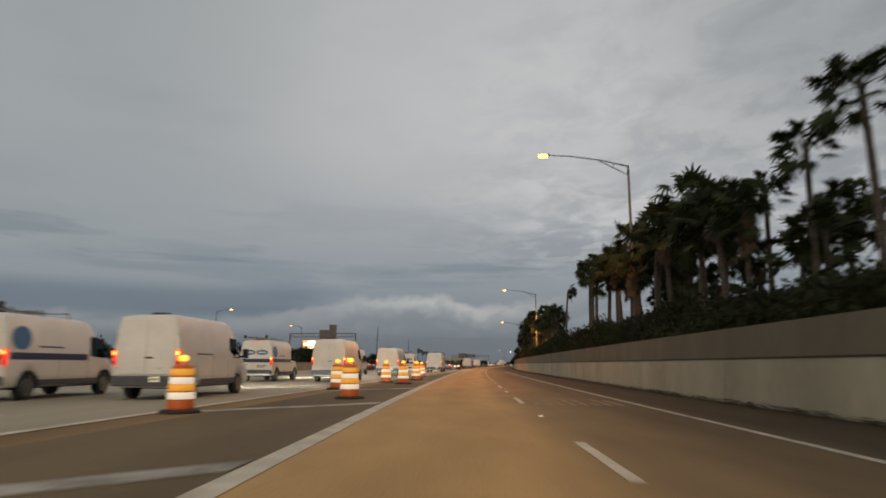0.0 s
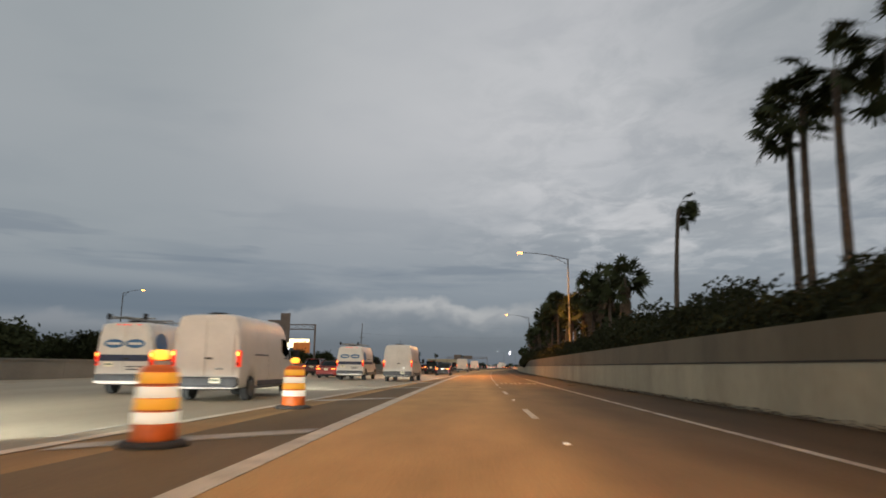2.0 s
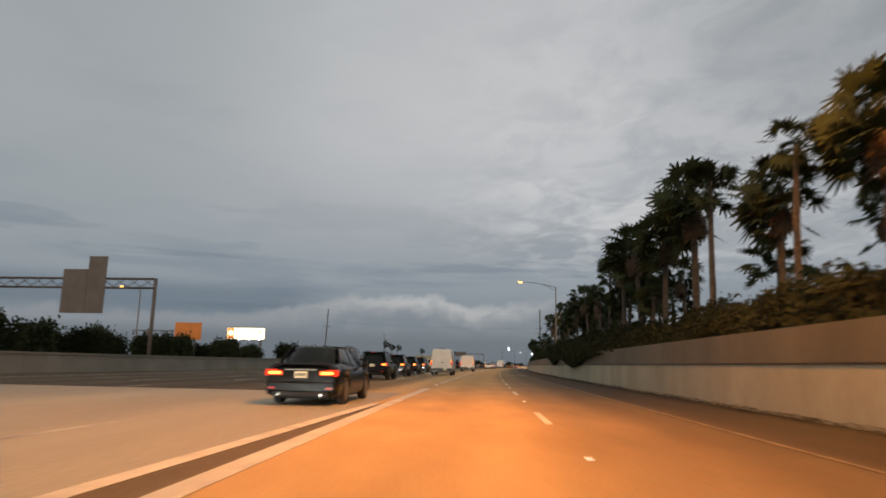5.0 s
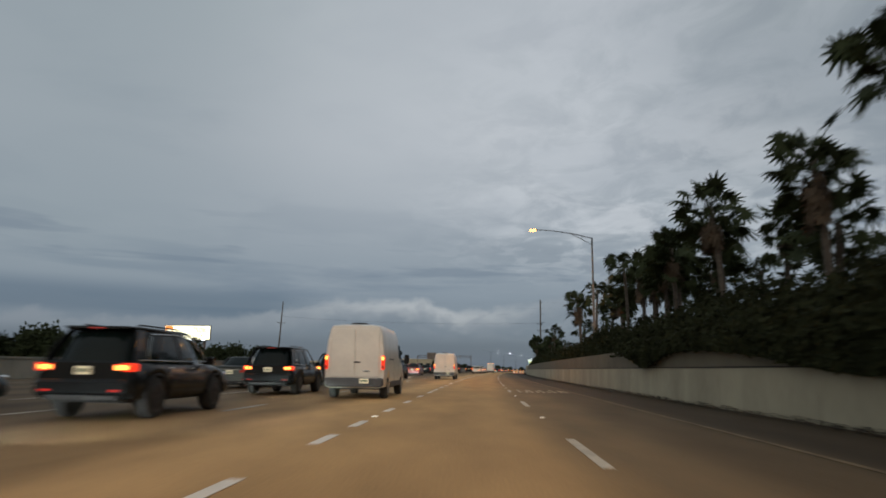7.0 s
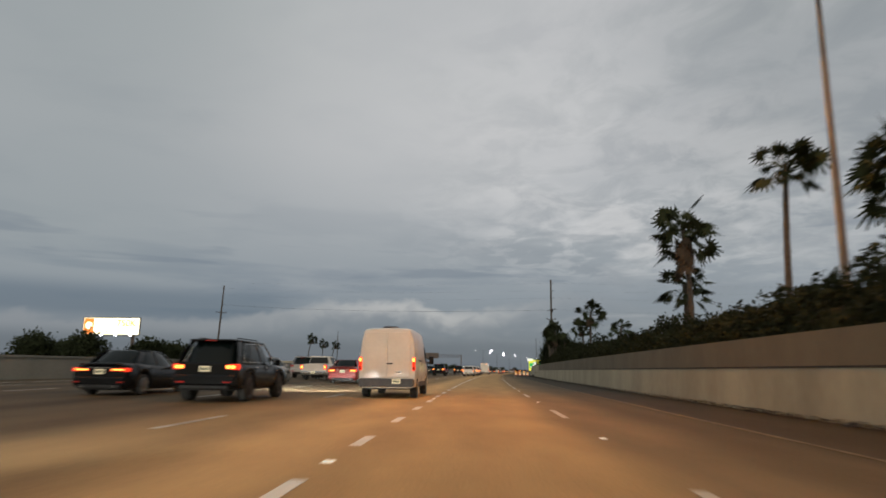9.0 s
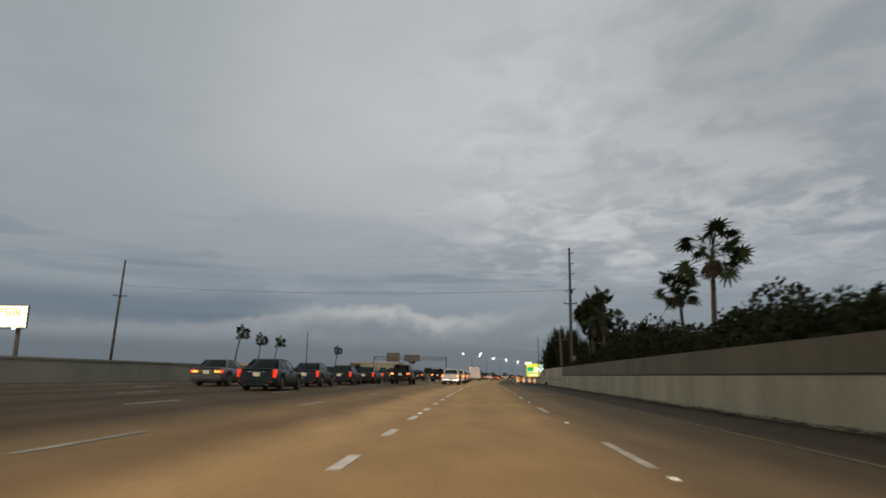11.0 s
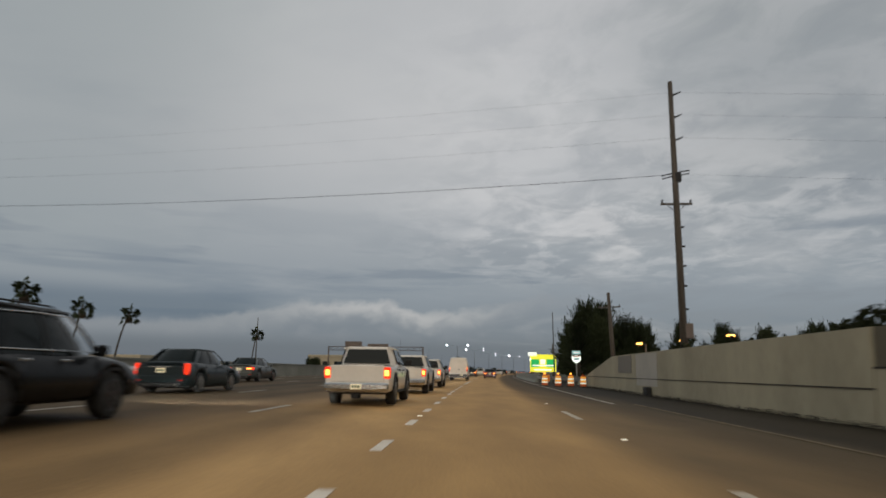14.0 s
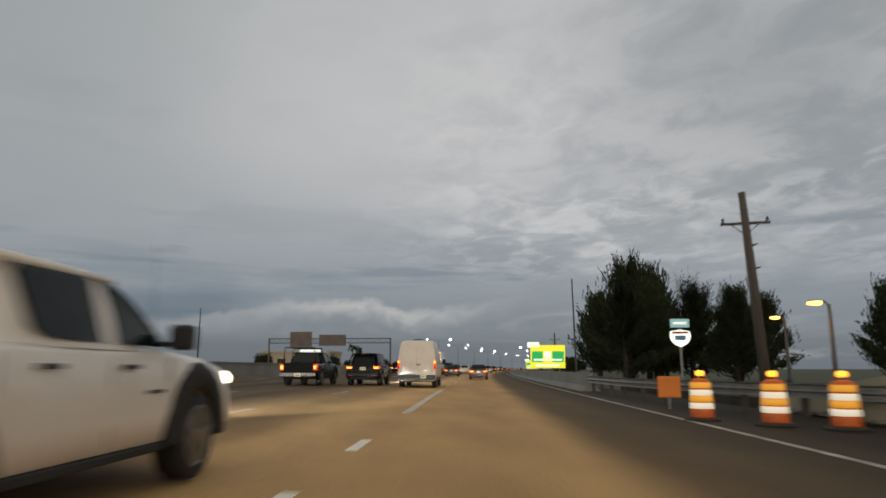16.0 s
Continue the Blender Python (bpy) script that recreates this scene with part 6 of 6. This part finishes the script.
    v = np.stack([c - u * ln, c + w * ln * 0.5, c + u * ln, c - w * ln * 0.5], 1).reshape(-1, 3)
    faces = np.arange(4 * n).reshape(-1, 4).tolist()
    # a solid dark sheet added inside, closing the gaps between the leaves
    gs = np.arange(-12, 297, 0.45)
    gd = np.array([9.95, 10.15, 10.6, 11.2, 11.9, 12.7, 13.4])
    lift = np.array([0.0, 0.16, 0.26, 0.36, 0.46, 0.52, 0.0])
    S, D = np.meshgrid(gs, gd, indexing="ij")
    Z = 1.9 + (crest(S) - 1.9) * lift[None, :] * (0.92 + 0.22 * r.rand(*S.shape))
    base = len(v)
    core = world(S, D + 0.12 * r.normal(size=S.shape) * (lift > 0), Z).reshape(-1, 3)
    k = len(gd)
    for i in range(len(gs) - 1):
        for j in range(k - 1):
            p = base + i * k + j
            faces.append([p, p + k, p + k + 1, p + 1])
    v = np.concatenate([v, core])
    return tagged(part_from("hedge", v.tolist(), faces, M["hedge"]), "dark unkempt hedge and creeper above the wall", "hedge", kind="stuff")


hedge_line()


def leafy_tree(name, label, height, spread, seed, leaves=2600, trunk=0.35, start=0.25, pointed=False, leaf=0.22, group="trees"):
    """A tree: tapered trunk, limbs, and many small leaves gathered round the limb ends."""
    r = random.Random(seed)
    v = thing(name, label, "tree", group)
    bm = tube([(0, 0, -0.2), (0.05, 0, height * 0.35), (0.0, 0.1, height * 0.7), (0.1, 0, height * 0.92)], [trunk, trunk * 0.75, trunk * 0.4, 0.04], 9)
    ends = []
    for i in range(26):
        t = start + (0.95 - start) * (i + r.random()) / 26
        az = i * 2.4 + r.uniform(-0.4, 0.4)
        reach = spread * ((1 - t) * 0.9 + 0.12 if pointed else math.sqrt(max(0.05, 1 - ((t - 0.55) / 0.5) ** 2))) * r.uniform(0.75, 1.15)
        a = Vector((0, 0, height * t * 0.9))
        b = Vector((math.cos(az) * reach, math.sin(az) * reach, height * min(1.06, t + (r.uniform(0.10, 0.24) if pointed else r.uniform(0.0, 0.12)))))
        add_tube(bm, [a, a.lerp(b, 0.5) + Vector((0, 0, 0.15)), b], [trunk * 0.25, trunk * 0.15, 0.02], 5)
        way = (b - a).normalized()
        ends += [(b, way), (a.lerp(b, 0.6), way), (a.lerp(b, 0.82), way), (a.lerp(b, 0.35), way)]
    part("trunk", bm, M["bark"], v, "dark trunk with spreading limbs")
    verts, faces = [], []
    for i in range(leaves):
        e, way = r.choice(ends)
        if pointed:
            c = e + way * r.gauss(0, spread * 0.16) + Vector((r.gauss(0, 1), r.gauss(0, 1), r.gauss(0, 1))) * spread * 0.085
            u = (way + Vector((0, 0, 0.35)) + Vector((r.gauss(0, 1), r.gauss(0, 1), r.gauss(0, 1))) * 0.33).normalized()
        else:
            q = spread * 0.24
            c = e + Vector((r.gauss(0, q), r.gauss(0, q), r.gauss(0, q * 0.8)))
            u = Vector((r.gauss(0, 1), r.gauss(0, 1), r.gauss(0, 1))).normalized()
        w = u.orthogonal().normalized()
        ln = leaf * r.uniform(0.7, 1.5)
        wd = ln * (0.22 if pointed else 0.5)
        n = len(verts)
        verts += [c - u * ln, c + w * wd, c + u * ln, c - w * wd]
        faces.append((n, n + 1, n + 2, n + 3))
    part_from("crown", verts, faces, M["leaf"], v, "dense dark green crown")
    return v


pine = leafy_tree("pine_tree", "tall dark feathery pine on the roadside", 9.0, 3.4, 31, 9500, 0.30, 0.10, True, 0.24)
pine.matrix_basis = along(386.0, 17.0, -0.3) @ Matrix.Scale(1.22, 4)
for s, d, k, a in ((378, 14.8, 0.9, 40), (393, 20.5, 1.25, 80), (398, 16.0, 1.0, 140), (384, 22.5, 1.0, 200), (376, 24.0, 0.8, 260), (368, 32.0, 0.75, 70),
                   (364, 36.0, 0.68, 120), (362, 41.0, 0.72, 160), (372, 46.0, 0.8, 220), (380, 52.0, 0.85, 270), (360, 50.0, 0.65, 33), (395, 34.0, 0.95, 70), (410, 26.0, 1.0, 10), (362, 58.0, 0.7, 190), (375, 64.0, 0.8, 100),
                   (358, 30, 0.62, 15), (356, 37, 0.60, 75), (352, 43, 0.60, 130), (370, 21.5, 0.75, 190), (350, 50, 0.60, 240), (382, 18.5, 0.95, 300), (391, 25.5, 1.0, 50), (358, 46, 0.62, 110), (366, 55, 0.68, 170), (354, 62, 0.62, 230), (368, 70, 0.7, 280), (348, 57, 0.56, 20)):
    c = copy_thing(pine, along(0, 0))
    c.matrix_basis = along(s, d, -0.3, a) @ Matrix.Scale(k, 4)
round_tree = leafy_tree("round_tree", "dark round-headed tree behind the far barrier", 5.2, 2.3, 41, 4600, 0.22, 0.22, False, 0.24)
tr = random.Random(3)
first_tree = True
for k in range(49):
    s = 92 + k * 4.0 + tr.uniform(-1.5, 1.5)
    d = -39 - tr.uniform(0, 9) - (8 if k % 3 == 0 else 0)
    if 36 < k < 46 and k % 2:
        continue
    m = along(s, d, -0.3, tr.uniform(0, 360)) @ Matrix.Scale(tr.uniform(0.66, 0.92), 4)
    if first_tree:
        round_tree.matrix_basis, first_tree = m, False
    else:
        c = copy_thing(round_tree, along(0, 0))
        c.matrix_basis = m
for k in range(24):
    c = copy_thing(round_tree, along(0, 0))
    c.matrix_basis = along(500 + k * 17 + tr.uniform(-5, 5), -44 - tr.uniform(0, 20), -0.3, tr.uniform(0, 360)) @ Matrix.Scale(tr.uniform(0.55, 0.95), 4)
for k in range(18):
    c = copy_thing(round_tree, along(0, 0))
    c.matrix_basis = along(440 + k * 20 + tr.uniform(-5, 5), 24 + tr.uniform(0, 22), -0.3, tr.uniform(0, 360)) @ Matrix.Scale(tr.uniform(0.8, 1.3), 4)


# ---------------------------------------------------------------- poles and wires
def utility_pole(label, height, arms, bolts=0, wood=True, radius=0.17):
    """A tapered pole with cross-arms, insulators and climbing steps."""
    v = thing("utility_pole", label, "utility pole", "utility poles")
    part("pole", tube([(0, 0, -0.3), (0, 0, height * 0.5), (0, 0, height)], [radius, radius * 0.85, radius * 0.62], 10), M["pole_wood"] if wood else M["pole_grey"], v)
    for z, w in arms:
        arm = part("cross_arm", box(-w, w, -0.06, 0.06, z - 0.06, z + 0.06, 0.01), M["pole_wood"], v)
        for x in (-w * 0.9, w * 0.9):
            part("insulator", lathe([(0.03, 0.0), (0.07, 0.05), (0.04, 0.10), (0.07, 0.15), (0.03, 0.22)], 10), M["trim"], arm).location = (x, 0, z + 0.06)
        for s in (1, -1):
            part("brace", tube([(s * w * 0.55, 0.05, z - 0.05), (0, 0.10, z - 0.55)], 0.02, 6), M["pole_wood"], arm)
    for k in range(bolts):
        z = height * 0.30 + k * height * 0.65 / bolts
        part("insulator_arm", tube([(0.08, 0, z), (0.42, 0, z + 0.10)], [0.05, 0.035], 7), M["trim"], v)
    return v


main_pole = utility_pole("tall wooden utility pole with cross-arm and insulators", 19.3, [(11.3, 0.95)], 0, True, 0.24)
main_pole.matrix_basis = along(319.6, 13.4, 0.0)
for z in (18.4, 16.9, 15.4):
    part("insulator_arm", tube([(0.05, 0, z), (0.25, 0, z + 0.05), (0.62, 0, z + 0.22)], [0.06, 0.06, 0.035], 8), M["trim"], main_pole)
for z in (13.2, 13.0):
    part("transformer_bracket", tube([(-0.8, 0, z - 0.1), (0, 0, z + 0.1), (0.9, 0, z + 0.25)], 0.035, 6), M["trim"], main_pole)
part("junction_box", box(-0.05, 0.35, -0.18, 0.18, 12.7, 13.3, 0.03), M["trim"], main_pole)
for z in (3.4, 4.8, 6.2, 7.4, 8.6, 9.8):
    part("bracket", box(0.12, 0.38, -0.05, 0.05, z, z + 0.10, 0.01), M["trim"], main_pole)
part("meter_box", box(0.05, 0.55, -0.2, 0.2, 3.1, 4.0, 0.04), M["sign_back"], main_pole)
pole2 = utility_pole("leaning wooden utility pole with a cross-arm", 9.3, [(7.8, 1.15)], 0, True, 0.26)
pole2.matrix_basis = along(349.0, 14.8, 0.0) @ pose(0, 0, 0, 0, -2.5, 0)
for z in (5.6, 6.7):
    part("insulator_arm", tube([(0.08, 0, z), (0.42, 0, z + 0.10)], [0.05, 0.035], 7), M["trim"], pole2)
left_pole = utility_pole("tall thin utility pole beyond the far barrier", 20.6, [(14.2, 1.3)], 4, True, 0.24)
left_pole.matrix_basis = along(335.5, -63.6, -0.3) @ pose(0, 0, 0, 0, 2.5, 0)
copy_thing(left_pole, along(520.0, -92.0, -0.3))
copy_thing(pole2, along(470.0, 17.0, -0.3))
wires = thing("power_lines", "thin dark power lines across the highway", "power line", kind="structure")
for z, sag, wr in ((18.6, 0.7, 0.0035), (17.1, 0.7, 0.0035), (15.6, 0.8, 0.0045), (13.2, 0.9, 0.016)):
    a, b = at(319.6, 13.6, z), at(335.5, -63.4, z + 2.6)
    pts = [a.lerp(b, t / 16) - Vector((0, 0, sag * 4 * (t / 16) * (1 - t / 16))) for t in range(17)]
    part("wire", tube(pts, wr, 5), M["wire"], wires)
    c = at(319.6, 120.0, z - 0.5)
    pts = [a.lerp(c, t / 12) - Vector((0, 0, sag * 4 * (t / 12) * (1 - t / 12))) for t in range(13)]
    part("wire", tube(pts, 0.004, 5), M["wire"], wires)


# ---------------------------------------------------------------- signs
def post_sign():
    """The route shield on its post."""
    v = thing("route_sign", "blue and white route shield with a plate above", "road sign")
    part("post", box(-0.05, 0.05, -0.03, 0.03, 0, 2.95, 0.008), M["steel"], v)
    bm = bmesh.new()
    pts = [(-0.42, 2.46), (-0.46, 2.28), (-0.43, 2.08), (-0.28, 1.88), (0, 1.75), (0.28, 1.88), (0.43, 2.08), (0.46, 2.28), (0.42, 2.46), (0, 2.52)]
    a = [bm.verts.new((x, -0.036, z)) for x, z in pts]
    bm.faces.new(a)
    bmesh.ops.solidify(bm, geom=bm.faces[:], thickness=-0.012)
    sh = part("shield", bm, M["sign_white"], v, "pale route shield")
    part("shield_band", box(-0.36, 0.36, -0.060, -0.052, 2.34, 2.44, 0.004), M["sign_red"], sh)
    part("marking", box(-0.24, 0.24, -0.060, -0.052, 2.06, 2.26, 0.004), M["sign_blue"], sh)
    pl = part("upper_plate", box(-0.42, 0.42, -0.052, -0.036, 2.62, 3.00, 0.01), M["sign_pale"], v, "small pale blue plate")
    part("lettering", box(-0.28, 0.28, -0.060, -0.0525, 2.76, 2.86), M["sign_white"], pl)
    return v


post_sign().matrix_basis = along(348.2, 10.85, 0.25)


def exit_sign():
    """The large ground-mounted guide sign on two posts."""
    v = thing("exit_sign", "large green guide sign with yellow border panels", "road sign")
    for x in (-1.9, 1.9):
        part("post", box(x - 0.1, x + 0.1, 0.03, 0.2, 0, 5.0, 0.01), M["steel"], v)
    b = part("panel", box(-2.9, 2.9, -0.04, 0.03, 1.15, 5.0, 0.02), M["sign_yellow"], v, "bright yellow sign panel")
    part("green_field", box(-2.7, -0.85, -0.052, -0.041, 2.15, 3.95, 0.004), M["sign_green"], b)
    part("green_field", box(0.75, 2.7, -0.052, -0.041, 2.15, 3.95, 0.004), M["sign_green"], b)
    part("marking", box(-0.6, 0.5, -0.052, -0.041, 2.9, 3.9, 0.004), M["sign_white"], b)
    for k in range(2):
        part("lettering", box(-2.4 + 0.3 * k, 2.4 - 0.5 * k, -0.060, -0.0525, 2.40 - 0.95 * k, 2.70 - 0.95 * k), M["sign_white"], b)
    part("exit_tab", box(-3.4, -1.4, -0.04, 0.03, 4.6, 5.5, 0.02), M["sign_white"], v, "white tab above the sign")
    return v


guide = exit_sign()
guide.matrix_basis = along(432.0, 12.7, 0.0)
copy_thing(guide, along(640.0, 13.5, 0.0))


def billboard():
    """A lit hoarding on a single column."""
    v = thing("billboard", "brightly lit cream and orange billboard on a column", "billboard")
    part("column", tube([(5.9, 0.6, -0.3), (5.9, 0.6, 9.6)], 0.45, 12), M["sign_back"], v)
    part("frame", box(-7.9, 7.9, 0.0, 0.45, 9.3, 14.1, 0.05), M["sign_back"], v)
    f = part("face", box(-7.7, 7.7, -0.06, 0.0, 9.5, 13.9, 0.02), M["board_cream"], v, "glowing cream face")
    part("orange_field", box(-7.6, -4.9, -0.075, -0.062, 9.6, 13.8, 0.004), M["board_orange"], f)
    part("picture", lathe([(1.0, -0.008), (1.0, 0.008)], 20, "X"), M["board_cream"], f).matrix_basis = pose(-6.2, -0.08, 11.9, 0, 0, 90)
    cu = bpy.data.curves.new("text", "FONT")
    cu.body, cu.size, cu.extrude = "750K", 2.5, 0.01
    tx = new("text_source", cu)
    me = bpy.data.meshes.new_from_object(tx.evaluated_get(bpy.context.evaluated_depsgraph_get()))
    bpy.data.objects.remove(tx)
    me.materials.clear()
    me.materials.append(M["board_text"])
    ob = new("price_text", me)
    ob.parent = f
    ob.matrix_basis = pose(1.4, -0.075, 11.7, 90, 0, 0)
    part("catwalk", box(-7.7, 7.7, -1.0, -0.1, 9.0, 9.1), M["sign_back"], v)
    for x in (-6, -2, 2, 6):
        part("floodlight", box(x - 0.3, x + 0.3, -1.3, -1.0, 9.1, 9.35, 0.04), M["lamp_white"], v, "lit floodlight")
    return v


billboard().matrix_basis = along(353.8, -102.5, 0.0, 4)


def lit_board():
    """A low glowing white board on two posts."""
    v = thing("lit_board", "low glowing white board on two posts far off", "billboard")
    for x in (-2.6, 2.6):
        part("post", box(x - 0.15, x + 0.15, 0.1, 0.4, -0.3, 3.6, 0.02), M["sign_back"], v)
    part("frame", box(-4.1, 4.1, 0.0, 0.35, 3.4, 6.6, 0.04), M["sign_back"], v)
    part("face", box(-3.95, 3.95, -0.05, 0.0, 3.55, 6.45, 0.01), M["board_white"], v, "glowing white face")
    return v


lit_board().matrix_basis = along(573.0, -74.0, 0.0, 6)


def gantry(label, width, height, signs):
    """A truss over the far lanes, seen from behind its signs."""
    v = thing("sign_gantry", label, "sign gantry")
    for x in (0, width):
        part("column", tube([(x, 0, 0), (x, 0, height + 0.5)], 0.18, 10), M["sign_back"], v)
    for z in (height - 0.45, height + 0.45):
        for y in (-0.35, 0.35):
            part("chord", tube([(0, y, z), (width, y, z)], 0.07, 6), M["sign_back"], v)
    n = int(width / 1.4)
    for k in range(n):
        a, b = k * width / n, (k + 1) * width / n
        part("lattice", tube([(a, -0.35, height - 0.45), (b, -0.35, height + 0.45)], 0.035, 5), M["sign_back"], v)
        part("lattice", tube([(a, 0.35, height + 0.45), (b, 0.35, height - 0.45)], 0.035, 5), M["sign_back"], v)
    for x0, x1, z0, z1, mat in signs:
        part("panel", box(x0, x1, -0.55, -0.45, z0, z1, 0.02), M[mat], v, "dark back of a sign panel")
    return v


gantry("steel sign gantry over the opposite carriageway", 17.0, 8.6, [(7.8, 10.3, 5.6, 9.9, "sign_back"), (10.32, 12.2, 5.6, 11.2, "sign_back")]).matrix_basis = along(165.0, -47.0, -0.3)
gantry("long steel sign gantry over the far lanes", 25.0, 6.6, [(4.5, 9.0, 5.4, 8.4, "sign_back"), (10.5, 16.0, 5.6, 7.8, "sign_back")]).matrix_basis = along(450.0, -42.2, 0.0)
side = thing("overhead_sign", "sign back on a steel gantry beyond the barrier, sodium orange painted in", "road sign")
for x in (-6.5, 1.0):
    part("column", tube([(x, 0.2, 0), (x, 0.2, 5.6)], 0.16, 10), M["sign_back"], side)
for z in (4.25, 5.3):
    part("chord", tube([(-9.0, 0.2, z), (2.0, 0.2, z)], 0.08, 8), M["sign_back"], side)
for k in range(7):
    part("lattice", tube([(-9.0 + 1.4 * k, 0.2, 4.25 if k % 2 else 5.3), (-7.6 + 1.4 * k, 0.2, 5.3 if k % 2 else 4.25)], 0.035, 6), M["sign_back"], side)
# orange here is sodium lamplight put into the panel's colour
part("panel", box(-2.1, 2.1, -0.06, 0.0, 4.0, 6.6, 0.02), M["sign_orange"], side, "sign back with sodium-lamp orange painted in")
side.matrix_basis = along(200.0, -43.5, 0.0)


# ---------------------------------------------------------------- guardrail and far barrier on the ramp side
rail = thing("guardrail", "galvanised steel guardrail on posts beside the ramp", "guardrail", kind="structure")
prof = [(0.0, 0.42), (0.05, 0.46), (0.05, 0.52), (0.0, 0.57), (0.05, 0.62), (0.05, 0.68), (0.0, 0.72), (0.03, 0.72), (0.08, 0.68), (0.08, 0.62), (0.03, 0.57), (0.08, 0.52), (0.08, 0.46), (0.03, 0.42)]


def rail_d(s):
    return 6.95 + 1.6 * max(0, (346 - s) / 12) ** 2


sweep("beam", [(lambda s, o=o: rail_d(s) + o, z) for o, z in prof], 331, 350, M["steel"], rail, "corrugated steel beam", step=1)
for k in range(10):
    s = 331.3 + 2 * k
    part("post", box(-0.06, 0.06, -0.08, 0.08, -0.2, 0.74, 0.01, along(s, rail_d(s) + 0.18)), M["pole_wood"], rail)
part("end_marker", box(-0.30, 0.30, -0.04, 0.0, 0.30, 0.85, 0.02, along(336.0, 6.75)), M["sign_orange"], rail, "amber end marker panel")
part("marker_post", box(-0.03, 0.03, 0.002, 0.05, 0.0, 0.80, 0.005, along(336.0, 6.75)), M["steel"], rail)
ramp_wall = thing("ramp_barrier", "low concrete barrier along the ramp", "barrier", kind="structure")
for k in range(20):
    a = 350 + k * 12.2
    sweep("panel", [(6.7, 0.0), (6.95, 0.25), (7.05, 0.86), (7.25, 0.86), (7.35, 0.25), (7.6, 0.0)], a, a + 12.15, M["wall_far"], ramp_wall, step=12.2)


# ---------------------------------------------------------------- far buildings and lights
def block(label, w, dp, h, floors, cols, wall="facade"):
    v = thing("apartment_building", label, "building")
    part("wall", box(-w / 2, w / 2, 0, dp, -0.3, h, 0.1), M[wall], v)
    part("roof", box(-w / 2 - 0.3, w / 2 + 0.3, -0.3, dp + 0.3, h, h + 0.8, 0.05), M[wall], v)
    for i in range(floors):
        for j in range(cols):
            x = -w / 2 + (j + 0.5) * w / cols
            z = 2 + (i + 0.3) * (h - 3) / floors
            part("window", box(x - w / cols * 0.3, x + w / cols * 0.3, -0.08, 0.1, z, z + (h - 3) / floors * 0.5), M["glass"], v)
    return v


block("low tan building beyond the far barrier", 10, 8, 3.0, 1, 4, "facade_warm").matrix_basis = along(404.0, -72.0, -0.3)
block("low pale building behind the far barrier", 22, 14, 6.0, 1, 5, "facade_warm").matrix_basis = along(520.0, -60.0, -0.3)
sod = street_lamp("low sodium lamp on a post behind the bank", 4.3, 0.25, rise=0.12)
sod.matrix_basis = along(349.4, 18.1, -0.3)
copy_thing(sod, along(388.2, 33.3, -0.3)).matrix_basis = along(388.2, 33.3, -0.3) @ Matrix.Scale(1.5, 4)
copy_thing(sod, along(321.5, 17.3, 0.0)).matrix_basis = along(321.5, 17.3, 0.0) @ Matrix.Scale(0.78, 4)
lamp_light(349.4, 17.5, 4.0, 260)
